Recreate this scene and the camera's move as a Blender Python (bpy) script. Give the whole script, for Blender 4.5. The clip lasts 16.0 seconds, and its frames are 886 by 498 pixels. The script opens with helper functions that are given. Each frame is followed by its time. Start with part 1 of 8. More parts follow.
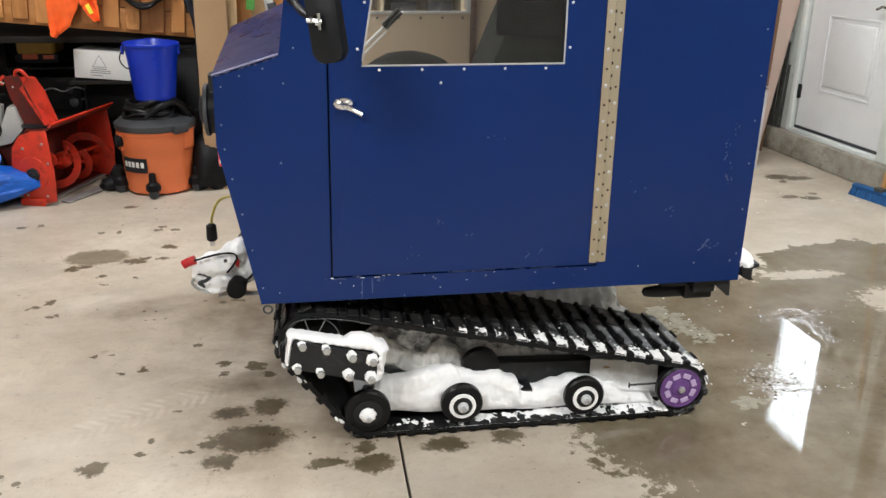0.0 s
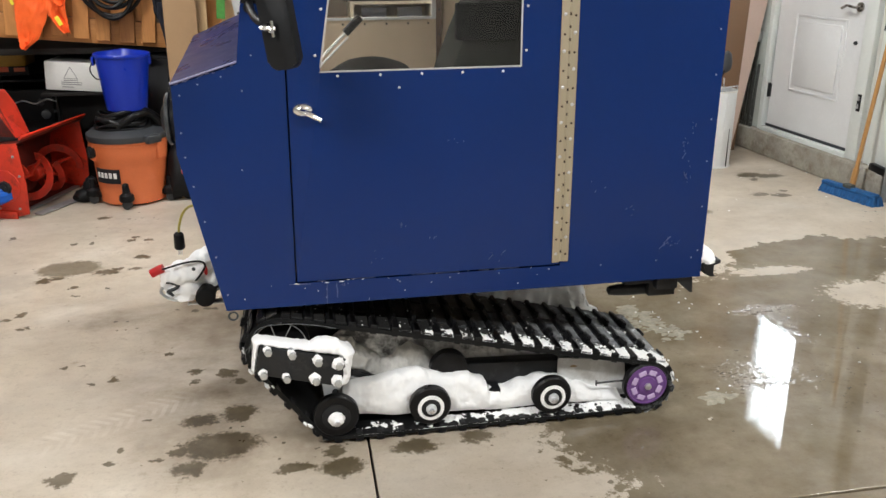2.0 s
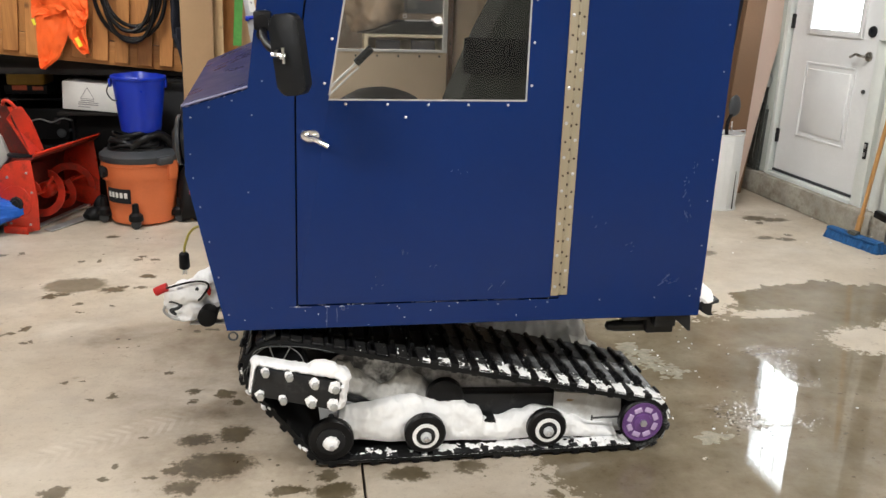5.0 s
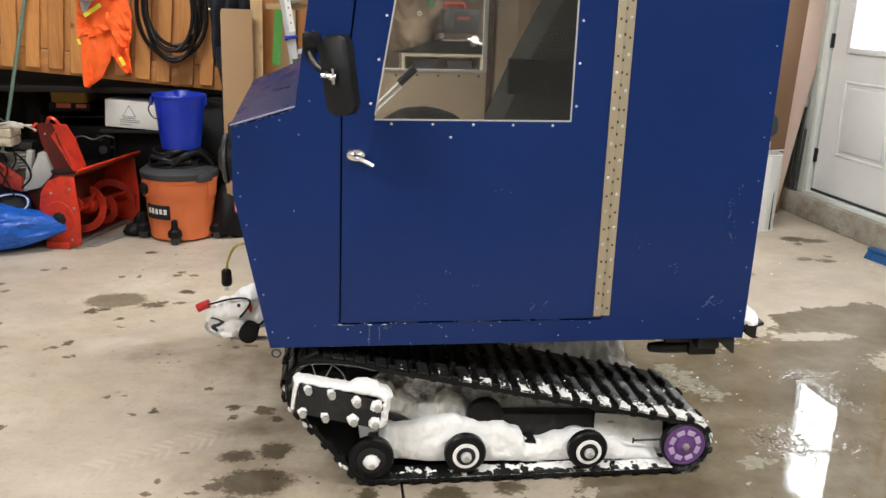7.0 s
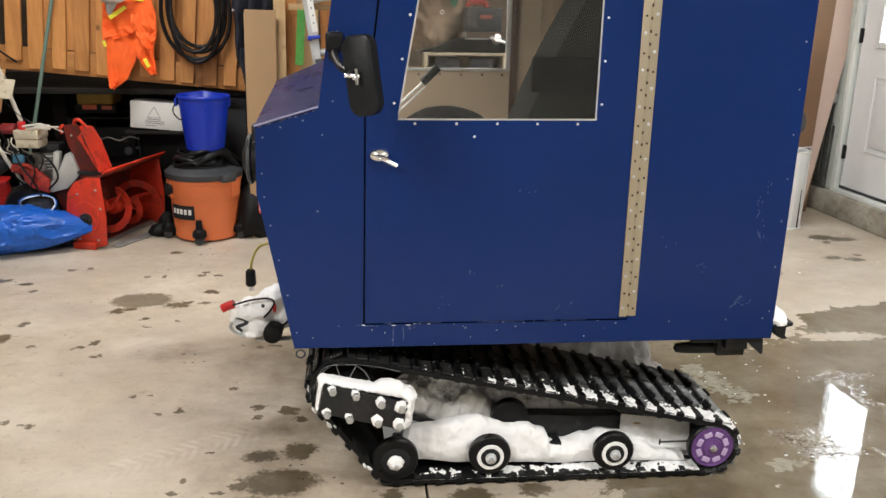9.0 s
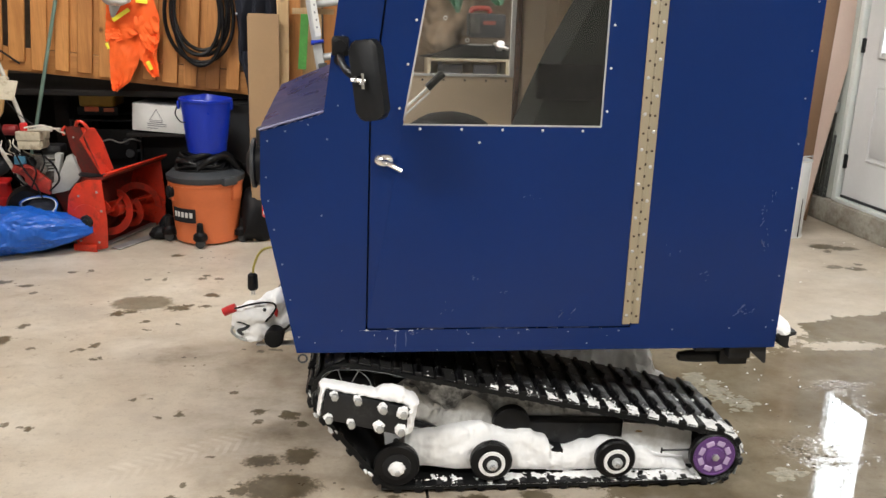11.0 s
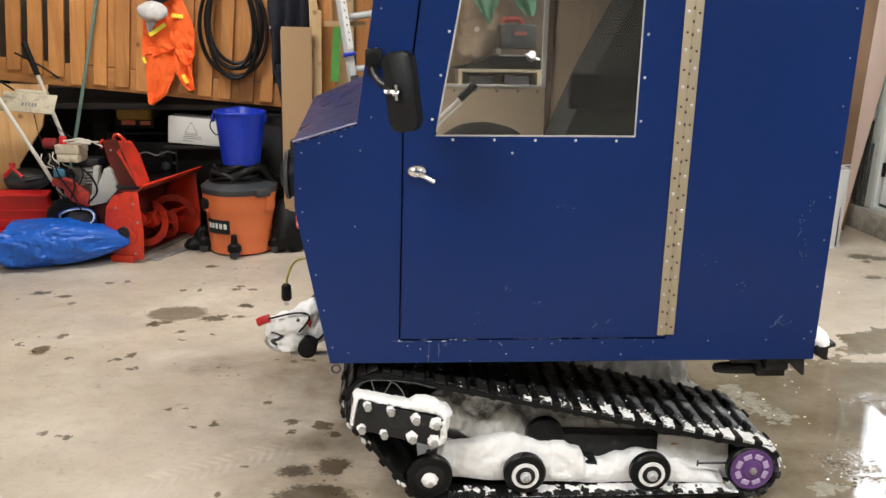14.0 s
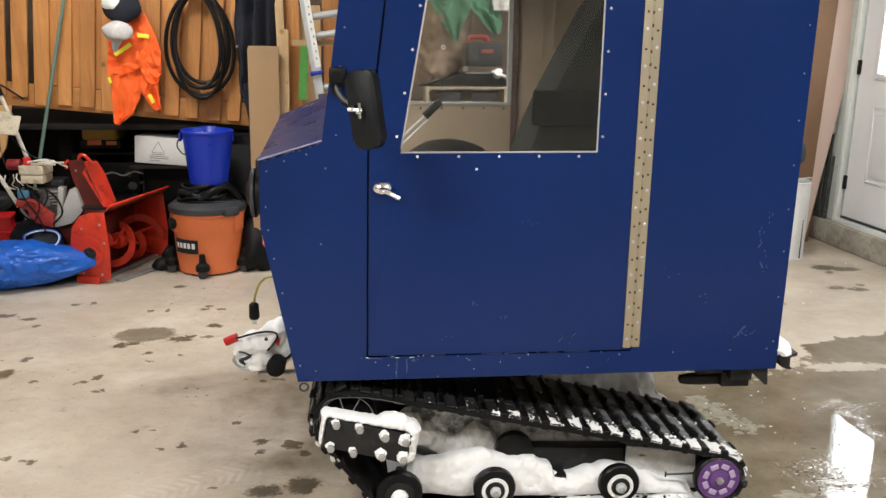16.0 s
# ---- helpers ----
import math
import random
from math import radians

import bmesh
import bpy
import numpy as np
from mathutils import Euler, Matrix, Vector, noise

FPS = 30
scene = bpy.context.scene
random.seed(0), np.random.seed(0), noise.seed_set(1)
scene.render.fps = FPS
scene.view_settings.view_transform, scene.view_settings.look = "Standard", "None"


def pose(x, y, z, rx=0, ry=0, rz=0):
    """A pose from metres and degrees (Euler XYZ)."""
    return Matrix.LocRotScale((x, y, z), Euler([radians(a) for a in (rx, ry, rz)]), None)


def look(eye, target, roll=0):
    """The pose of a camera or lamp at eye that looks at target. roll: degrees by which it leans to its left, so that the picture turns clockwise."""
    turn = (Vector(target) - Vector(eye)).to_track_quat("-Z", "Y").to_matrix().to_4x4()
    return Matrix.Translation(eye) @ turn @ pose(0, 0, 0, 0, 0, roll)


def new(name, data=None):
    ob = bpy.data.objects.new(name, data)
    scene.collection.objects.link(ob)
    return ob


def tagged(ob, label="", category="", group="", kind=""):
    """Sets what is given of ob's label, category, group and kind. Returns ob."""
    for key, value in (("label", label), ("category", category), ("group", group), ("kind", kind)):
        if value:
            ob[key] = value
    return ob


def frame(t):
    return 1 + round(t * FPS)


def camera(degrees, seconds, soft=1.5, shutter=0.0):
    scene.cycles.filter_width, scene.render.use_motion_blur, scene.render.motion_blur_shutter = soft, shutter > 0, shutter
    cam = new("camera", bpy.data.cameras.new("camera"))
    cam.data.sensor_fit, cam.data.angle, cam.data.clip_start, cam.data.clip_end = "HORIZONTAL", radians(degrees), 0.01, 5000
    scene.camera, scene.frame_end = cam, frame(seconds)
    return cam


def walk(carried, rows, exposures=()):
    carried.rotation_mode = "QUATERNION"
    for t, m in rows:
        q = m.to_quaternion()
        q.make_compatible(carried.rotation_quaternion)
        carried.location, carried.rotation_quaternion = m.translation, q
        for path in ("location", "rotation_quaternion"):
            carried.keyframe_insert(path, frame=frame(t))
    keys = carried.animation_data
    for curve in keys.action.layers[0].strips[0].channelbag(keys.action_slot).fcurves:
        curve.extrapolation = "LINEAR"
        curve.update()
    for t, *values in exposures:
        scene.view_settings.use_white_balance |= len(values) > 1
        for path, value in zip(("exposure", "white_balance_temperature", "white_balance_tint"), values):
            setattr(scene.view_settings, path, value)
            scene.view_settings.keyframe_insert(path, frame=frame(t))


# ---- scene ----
cam = camera(55.6, 16.0)
PATH = [
    (0, (0.022, 0.025, 1.436), (0.315, 1.881, 0.751), 0.6),
    (0.5, (0.045, 0.027, 1.44), (0.31, 1.885, 0.748), 0.2),
    (1, (0.057, 0.011, 1.443), (0.338, 1.877, 0.781), 0.0),
    (1.5, (0.072, -0.002, 1.436), (0.383, 1.854, 0.76), 0.1),
    (2, (0.083, -0.007, 1.436), (0.409, 1.848, 0.763), -0.3),
    (2.5, (0.091, -0.011, 1.432), (0.422, 1.846, 0.767), -0.8),
    (3, (0.104, -0.019, 1.429), (0.477, 1.83, 0.765), -1.3),
    (3.5, (0.113, -0.023, 1.429), (0.523, 1.821, 0.771), -1.1),
    (4, (0.111, -0.03, 1.43), (0.518, 1.831, 0.82), 0.1),
    (4.2, (0.111, -0.033, 1.43), (0.475, 1.839, 0.822), 0.0),
    (6.3, (0.066, -0.043, 1.439), (0.361, 1.861, 0.888), 2.2),
    (6.5, (0.064, -0.043, 1.439), (0.353, 1.861, 0.9), 2.0),
    (7, (0.055, -0.036, 1.438), (0.301, 1.868, 0.878), 1.6),
    (7.5, (0.051, -0.028, 1.438), (0.253, 1.878, 0.866), 1.2),
    (8, (0.051, -0.029, 1.439), (0.251, 1.879, 0.875), 1.1),
    (8.5, (0.049, -0.026, 1.441), (0.255, 1.881, 0.873), 1.2),
    (9, (0.052, -0.022, 1.438), (0.245, 1.887, 0.874), 1.0),
    (9.2, (0.052, -0.022, 1.438), (0.241, 1.887, 0.879), 1.0),
    (11.3, (0.036, -0.015, 1.437), (0.233, 1.9, 0.888), 1.6),
    (11.5, (0.035, -0.015, 1.437), (0.234, 1.9, 0.893), 1.5),
    (12, (0.039, -0.014, 1.438), (0.24, 1.905, 0.911), 1.0),
    (12.5, (0.045, -0.013, 1.439), (0.241, 1.904, 0.905), 0.8),
    (13, (0.041, -0.01, 1.435), (0.23, 1.908, 0.902), 1.0),
    (13.5, (0.032, -0.018, 1.439), (0.125, 1.911, 0.917), 0.7),
    (14, (0.033, -0.015, 1.437), (0.156, 1.91, 0.908), 0.9),
    (14.5, (0.039, -0.012, 1.439), (0.169, 1.914, 0.915), 0.7),
    (15, (0.047, -0.024, 1.439), (0.171, 1.908, 0.937), 0.3),
    (15.5, (0.049, -0.024, 1.44), (0.212, 1.907, 0.943), 0.5),
    (16, (0.05, -0.029, 1.438), (0.238, 1.901, 0.949), 0.6),
]
walk(cam, [(t, look(eye, target, roll)) for t, eye, target, roll in PATH],
     exposures=[(0.0, 0.46, 6280, 10), (2.0, 0.46, 6340, 10), (4.0, 0.46, 6420, 10), (6.5, 0.46, 6540, 10.4), (16.0, 0.46, 6540, 10.6)])

# ---- light ----
world = bpy.data.worlds.new("sky")
scene.world = world
world.use_nodes = True
_bg = world.node_tree.nodes["Background"]
_sky = world.node_tree.nodes.new("ShaderNodeTexSky")
_sky.sky_type = "NISHITA"
_sky.sun_disc = False
_sky.sun_elevation, _sky.sun_rotation = radians(25), radians(60)
world.node_tree.links.new(_sky.outputs[0], _bg.inputs[0])
_bg.inputs[1].default_value = 0.1


def area_lamp(x, y, z, sx, sy, power, color):
    data = bpy.data.lights.new("ceiling_lamp_light", "AREA")
    data.shape, data.size, data.size_y, data.energy, data.color = "RECTANGLE", sx, sy, power, color
    ob = new("ceiling_lamp_light", data)
    ob.matrix_world = pose(x, y, z)
    return ob


CEILING = 2.75
LAMPS = [(-1.25, 0.3, 60), (1.9, 0.3, 51), (-1.3, 4.1, 32), (1.9, 4.1, 39)]
for _x, _y, _p in LAMPS:
    area_lamp(_x, _y, CEILING - 0.115, 1.15, 0.22, _p, (1.0, 0.985, 0.95))


# ---- materials ----
def nodes_of(name):
    m = bpy.data.materials.new(name)
    m.use_nodes = True
    nt = m.node_tree
    return m, nt, nt.nodes["Principled BSDF"]


def N(nt, kind, **props):
    n = nt.nodes.new(kind)
    for k, v in props.items():
        if k == "op":
            n.operation = v
        elif k == "blend":
            n.blend_type = v
    return n


def val(nt, sock, v):
    if isinstance(v, (int, float)):
        sock.default_value = v
    elif isinstance(v, tuple):
        sock.default_value = (*v, 1) if len(sock.default_value) == 4 and len(v) == 3 else v
    else:
        nt.links.new(v, sock)


def math_node(nt, op, a, b=0.0, clamp=False):
    n = N(nt, "ShaderNodeMath", op=op)
    n.use_clamp = clamp
    val(nt, n.inputs[0], a)
    val(nt, n.inputs[1], b)
    return n.outputs[0]


def mix_col(nt, fac, a, b, blend="MIX"):
    n = nt.nodes.new("ShaderNodeMix")
    n.data_type, n.blend_type = "RGBA", blend
    val(nt, n.inputs[0], fac)
    val(nt, n.inputs[6], a)
    val(nt, n.inputs[7], b)
    return n.outputs[2]


def ramp(nt, x, lo, hi, a=0.0, b=1.0):
    n = nt.nodes.new("ShaderNodeMapRange")
    val(nt, n.inputs[0], x)
    for i, v in zip((1, 2, 3, 4), (lo, hi, a, b)):
        n.inputs[i].default_value = v
    return n.outputs[0]


def noise_tex(nt, scale, detail=4, rough=0.55, vec=None, stretch=None):
    n = nt.nodes.new("ShaderNodeTexNoise")
    n.inputs["Scale"].default_value, n.inputs["Detail"].default_value = scale, detail
    n.inputs["Roughness"].default_value = rough
    if vec is None:
        vec = nt.nodes.new("ShaderNodeTexCoord").outputs["Object"]
    if stretch:
        m = nt.nodes.new("ShaderNodeMapping")
        m.inputs["Scale"].default_value = stretch
        nt.links.new(vec, m.inputs[0])
        vec = m.outputs[0]
    nt.links.new(vec, n.inputs["Vector"])
    return n.outputs[0]


def surface(name, col, rough=0.5, metal=0.0, var=0.15, scale=6.0, fine=60.0, bump=0.15, bump_scale=None,
            dirt=None, dirt_amount=0.0, stretch=None, coat=0.0, piece=0.0, spec=None, rvar=0.08):
    """A painted, moulded or cast surface: two scales of colour change, uneven gloss, fine relief, worn patches."""
    m, nt, p = nodes_of(name)
    big, small = noise_tex(nt, scale, 3, stretch=stretch), noise_tex(nt, fine, 3, stretch=stretch)
    dark = tuple(c * (1 - var) for c in col)
    light = tuple(min(1, c * (1 + var)) for c in col)
    c = mix_col(nt, ramp(nt, big, 0.3, 0.7), dark, light)
    c = mix_col(nt, ramp(nt, small, 0.35, 0.65, 0, 0.5), c, tuple(x * (1 - var) for x in col))
    if piece:
        info = nt.nodes.new("ShaderNodeObjectInfo")
        c = mix_col(nt, 1.0, c, mix_col(nt, info.outputs["Random"], (1 - piece,) * 3, (1, 1, 1)), "MULTIPLY")
    if dirt:
        mask = ramp(nt, noise_tex(nt, scale * 2.3, 6, 0.7), 0.62 - 0.3 * dirt_amount, 0.75, 0, 1)
        c = mix_col(nt, mask, c, dirt)
    nt.links.new(c, p.inputs["Base Color"])
    val(nt, p.inputs["Roughness"], ramp(nt, big, 0.25, 0.75, max(0.03, rough - rvar), min(1, rough + rvar)))
    p.inputs["Metallic"].default_value = metal
    p.inputs["Coat Weight"].default_value = coat
    if spec is not None:
        p.inputs["Specular IOR Level"].default_value = spec
    if bump:
        b = nt.nodes.new("ShaderNodeBump")
        b.inputs["Strength"].default_value, b.inputs["Distance"].default_value = bump, 0.004
        nt.links.new(noise_tex(nt, bump_scale or fine, 4, stretch=stretch), b.inputs["Height"])
        nt.links.new(b.outputs[0], p.inputs["Normal"])
    return m


def wood(name, col, dark, axis=2, rough=0.6, scale=1.0):
    """Timber with grain along one axis and a change of tone from piece to piece."""
    m, nt, p = nodes_of(name)
    s = [28.0 * scale] * 3
    s[axis] = 1.6 * scale
    g = noise_tex(nt, 1.0, 5, 0.6, stretch=tuple(s))
    f = noise_tex(nt, 4.0, 3, 0.6, stretch=tuple(s))
    c = mix_col(nt, ramp(nt, g, 0.30, 0.75, 0, 0.75), col, dark)
    c = mix_col(nt, ramp(nt, noise_tex(nt, 2.6, 5, 0.65), 0.4, 0.7, 0, 0.55), c, dark)
    c = mix_col(nt, ramp(nt, f, 0.45, 0.75, 0, 0.28), c, tuple(x * 0.6 for x in dark))
    knots = nt.nodes.new("ShaderNodeTexVoronoi")
    knots.inputs["Scale"].default_value = 3.2
    nt.links.new(nt.nodes.new("ShaderNodeTexCoord").outputs["Object"], knots.inputs["Vector"])
    c = mix_col(nt, ramp(nt, knots.outputs["Distance"], 0.03, 0.075, 0.8, 0), c, tuple(x * 0.35 for x in dark))
    info = nt.nodes.new("ShaderNodeObjectInfo")
    c = mix_col(nt, 1.0, c, mix_col(nt, info.outputs["Random"], (0.72, 0.68, 0.63), (1, 1, 1)), "MULTIPLY")
    nt.links.new(c, p.inputs["Base Color"])
    p.inputs["Roughness"].default_value = rough
    b = nt.nodes.new("ShaderNodeBump")
    b.inputs["Strength"].default_value, b.inputs["Distance"].default_value = 0.25, 0.002
    nt.links.new(f, b.inputs["Height"])
    nt.links.new(b.outputs[0], p.inputs["Normal"])
    return m


def frosted(name, col, rough, start, full, power=0.5):
    """Wet black rubber on which powder snow has settled, more and more towards the tail of the track."""
    m, nt, p = nodes_of(name)
    co = nt.nodes.new("ShaderNodeNewGeometry").outputs["Position"]
    sep = nt.nodes.new("ShaderNodeSeparateXYZ")
    nt.links.new(co, sep.inputs[0])
    amount = ramp(nt, sep.outputs[0], start, full, -0.4, power)
    cloud = ramp(nt, noise_tex(nt, 16, 6, 0.7, co), 0.25, 0.75, -0.5, 0.5)
    fine = ramp(nt, noise_tex(nt, 160, 4, 0.7, co), 0.3, 0.7, -0.3, 0.3)
    mask = math_node(nt, "ADD", amount, math_node(nt, "ADD", math_node(nt, "MULTIPLY", cloud, 0.9), math_node(nt, "MULTIPLY", fine, 0.7)))
    haze = ramp(nt, mask, 0.05, 0.75, 0.0, 0.42)
    solid_snow = ramp(nt, mask, 0.62, 0.78, 0.0, 0.95)
    c = mix_col(nt, math_node(nt, "MAXIMUM", haze, solid_snow), col, (0.80, 0.83, 0.86))
    nt.links.new(c, p.inputs["Base Color"])
    nt.links.new(ramp(nt, mask, 0.0, 0.7, rough, 0.8), p.inputs["Roughness"])
    p.inputs["Specular IOR Level"].default_value = 0.18
    b = nt.nodes.new("ShaderNodeBump")
    b.inputs["Strength"].default_value, b.inputs["Distance"].default_value = 0.35, 0.003
    nt.links.new(noise_tex(nt, 90, 4, 0.6, co), b.inputs["Height"])
    nt.links.new(b.outputs[0], p.inputs["Normal"])
    return m


def powdered(name, col, low=0.13, high=0.34):
    """A dark panel with powder snow blown over its lower part, thinning upwards in clouds."""
    m, nt, p = nodes_of(name)
    co = nt.nodes.new("ShaderNodeNewGeometry").outputs["Position"]
    sep = nt.nodes.new("ShaderNodeSeparateXYZ")
    nt.links.new(co, sep.inputs[0])
    lift = ramp(nt, sep.outputs[2], low, high, 0.85, 0.0)
    cloud = ramp(nt, noise_tex(nt, 15, 6, 0.65, co), 0.3, 0.7, -0.75, 0.6)
    c = mix_col(nt, ramp(nt, math_node(nt, "ADD", lift, cloud), 0.0, 0.75, 0.02, 0.92), col, (0.78, 0.79, 0.79))
    nt.links.new(c, p.inputs["Base Color"])
    p.inputs["Roughness"].default_value = 0.75
    b = nt.nodes.new("ShaderNodeBump")
    b.inputs["Strength"].default_value, b.inputs["Distance"].default_value = 0.4, 0.004
    nt.links.new(noise_tex(nt, 50, 4, 0.6, co), b.inputs["Height"])
    nt.links.new(b.outputs[0], p.inputs["Normal"])
    return m


def concrete_floor():
    """Power-floated concrete with drip stains and a wide wet patch, both with ragged edges."""
    m, nt, p = nodes_of("floor_concrete")
    co = nt.nodes.new("ShaderNodeNewGeometry").outputs["Position"]
    warp = nt.nodes.new("ShaderNodeTexNoise")
    warp.inputs["Scale"].default_value, warp.inputs["Detail"].default_value = 7.0, 5
    nt.links.new(co, warp.inputs["Vector"])
    v = N(nt, "ShaderNodeVectorMath", op="MULTIPLY_ADD")
    nt.links.new(warp.outputs["Color"], v.inputs[0])
    v.inputs[1].default_value, v.inputs[2].default_value = (0.24, 0.24, 0), (-0.12, -0.12, 0)
    q = N(nt, "ShaderNodeVectorMath", op="ADD")
    nt.links.new(co, q.inputs[0])
    nt.links.new(v.outputs[0], q.inputs[1])

    def blobs(rows, src):
        best = None
        for x, y, rx, ry in rows:
            d = N(nt, "ShaderNodeVectorMath", op="SUBTRACT")
            nt.links.new(src, d.inputs[0])
            d.inputs[1].default_value = (x, y, 0)
            e = N(nt, "ShaderNodeVectorMath", op="MULTIPLY")
            nt.links.new(d.outputs[0], e.inputs[0])
            e.inputs[1].default_value = (1 / rx, 1 / ry, 0)
            ln = N(nt, "ShaderNodeVectorMath", op="LENGTH")
            nt.links.new(e.outputs[0], ln.inputs[0])
            best = ln.outputs["Value"] if best is None else math_node(nt, "MINIMUM", best, ln.outputs["Value"])
        return best

    # a finer wander for the edges of small stains
    warp2 = nt.nodes.new("ShaderNodeTexNoise")
    warp2.inputs["Scale"].default_value, warp2.inputs["Detail"].default_value = 24.0, 5
    warp2.inputs["Roughness"].default_value = 0.65
    nt.links.new(co, warp2.inputs["Vector"])
    v2 = N(nt, "ShaderNodeVectorMath", op="MULTIPLY_ADD")
    nt.links.new(warp2.outputs["Color"], v2.inputs[0])
    v2.inputs[1].default_value, v2.inputs[2].default_value = (0.095, 0.095, 0), (-0.0475, -0.0475, 0)
    q2 = N(nt, "ShaderNodeVectorMath", op="ADD")
    nt.links.new(co, q2.inputs[0])
    nt.links.new(v2.outputs[0], q2.inputs[1])
    wet = blobs(WET_POOLS, q.outputs[0])
    wet = math_node(nt, "ADD", wet, ramp(nt, noise_tex(nt, 19, 6, 0.7, co), 0.3, 0.7, -0.16, 0.16))
    wet_mask = ramp(nt, wet, 0.97, 1.03, 1, 0)
    damp = math_node(nt, "MINIMUM", blobs(DRIPS, q2.outputs[0]), blobs(DRIPS_FAR, q2.outputs[0]))
    damp = math_node(nt, "ADD", damp, ramp(nt, noise_tex(nt, 70, 5, 0.7, co), 0.3, 0.7, -0.22, 0.22))
    damp_mask = ramp(nt, damp, 0.80, 1.10, 1, 0.0)
    damp_mask = math_node(nt, "MAXIMUM", damp_mask, ramp(nt, blobs(FAINT, q2.outputs[0]), 0.85, 1.05, 0.78, 0.0))
    dry = blobs(DRY_ISLANDS, q2.outputs[0])
    dry_mask = ramp(nt, math_node(nt, "ADD", dry, ramp(nt, noise_tex(nt, 30, 5, 0.7, co), 0.3, 0.7, -0.35, 0.35)), 0.9, 1.1, 1, 0)
    wet_mask = math_node(nt, "MULTIPLY", wet_mask, math_node(nt, "SUBTRACT", 1.0, math_node(nt, "MULTIPLY", dry_mask, 0.85)))
    # small scattered drops
    vor = nt.nodes.new("ShaderNodeTexVoronoi")
    vor.inputs["Scale"].default_value = 5.0
    nt.links.new(q.outputs[0], vor.inputs["Vector"])
    sep = nt.nodes.new("ShaderNodeSeparateColor")
    nt.links.new(vor.outputs["Color"], sep.inputs[0])
    size = ramp(nt, sep.outputs[0], 0.72, 1.0, 0.0, 0.16)
    drop = math_node(nt, "LESS_THAN", vor.outputs["Distance"], size)
    tiny = nt.nodes.new("ShaderNodeTexVoronoi")
    tiny.inputs["Scale"].default_value = 24.0
    nt.links.new(co, tiny.inputs["Vector"])
    sep2 = nt.nodes.new("ShaderNodeSeparateColor")
    nt.links.new(tiny.outputs["Color"], sep2.inputs[0])
    patch = ramp(nt, noise_tex(nt, 1.7, 2, 0.5, co), 0.50, 0.66, 0.0, 0.32)
    speck = math_node(nt, "LESS_THAN", tiny.outputs["Distance"], math_node(nt, "MULTIPLY", math_node(nt, "MAXIMUM", patch, ramp(nt, damp, 1.0, 1.7, 0.35, 0.0)), ramp(nt, sep2.outputs[1], 0.3, 1.0, 0.0, 1.0)))
    drop = math_node(nt, "MAXIMUM", drop, speck)
    damp_mask = math_node(nt, "MAXIMUM", damp_mask, math_node(nt, "MULTIPLY", drop, 0.85))
    damp_mask = math_node(nt, "MULTIPLY", damp_mask, ramp(nt, noise_tex(nt, 11, 4, 0.6, co), 0.25, 0.55, 0.8, 1.0))
    base = mix_col(nt, ramp(nt, noise_tex(nt, 1.3, 5, 0.6, co), 0.3, 0.7), FLOOR_DARK, FLOOR_LIGHT)
    base = mix_col(nt, ramp(nt, noise_tex(nt, 9, 6, 0.7, co), 0.45, 0.75, 0, 0.4), base, (0.33, 0.27, 0.21))
    fleck = noise_tex(nt, 17, 8, 0.75, co)
    zone = ramp(nt, noise_tex(nt, 1.9, 3, 0.6, co), 0.42, 0.62, 0.3, 1.0)
    base = mix_col(nt, math_node(nt, "MULTIPLY", zone, ramp(nt, fleck, 0.57, 0.66, 0, 0.7)), base, (0.25, 0.185, 0.125))
    base = mix_col(nt, ramp(nt, noise_tex(nt, 0.9, 4, 0.6, co, stretch=(1.0, 1.6, 1.0)), 0.52, 0.68, 0, 0.4), base, (0.38, 0.355, 0.325))
    base = mix_col(nt, ramp(nt, noise_tex(nt, 140, 2, 0.5, co), 0.55, 0.8, 0, 0.35), base, (0.24, 0.21, 0.18))
    base = mix_col(nt, ramp(nt, noise_tex(nt, 0.55, 3, 0.5, co), 0.42, 0.62, 0, 0.45), base, (0.36, 0.31, 0.25))
    base = mix_col(nt, ramp(nt, noise_tex(nt, 38, 5, 0.7, co), 0.56, 0.72, 0, 0.4), base, (0.27, 0.22, 0.17))
    # brown mottling that also paints the vehicle's soft shade on the floor
    stain_shade = math_node(nt, "MULTIPLY", ramp(nt, blobs(STAIN_SHADES, q.outputs[0]), 0.35, 1.15, 1.0, 0.0), ramp(nt, noise_tex(nt, 8, 6, 0.7, co), 0.32, 0.62, 0.25, 0.9))
    base = mix_col(nt, stain_shade, base, (0.24, 0.19, 0.135))
    streak = noise_tex(nt, 1.6, 6, 0.68, co, stretch=(1.0, 1.5, 1.0))
    base = mix_col(nt, ramp(nt, streak, 0.46, 0.70, 0, 0.34), base, (0.82, 0.77, 0.69))
    # a faint dusty tyre print
    tm = nt.nodes.new("ShaderNodeMapping")
    tm.vector_type = "TEXTURE"
    tm.inputs["Location"].default_value, tm.inputs["Rotation"].default_value = (-0.80, 2.375, 0), (0, 0, radians(28.8))
    nt.links.new(co, tm.inputs[0])
    uv = nt.nodes.new("ShaderNodeSeparateXYZ")
    nt.links.new(tm.outputs[0], uv.inputs[0])
    off = math_node(nt, "ABSOLUTE", uv.outputs[1])
    lugs = math_node(nt, "SINE", math_node(nt, "ADD", math_node(nt, "MULTIPLY", uv.outputs[0], 170.0), math_node(nt, "MULTIPLY", off, 120.0)))
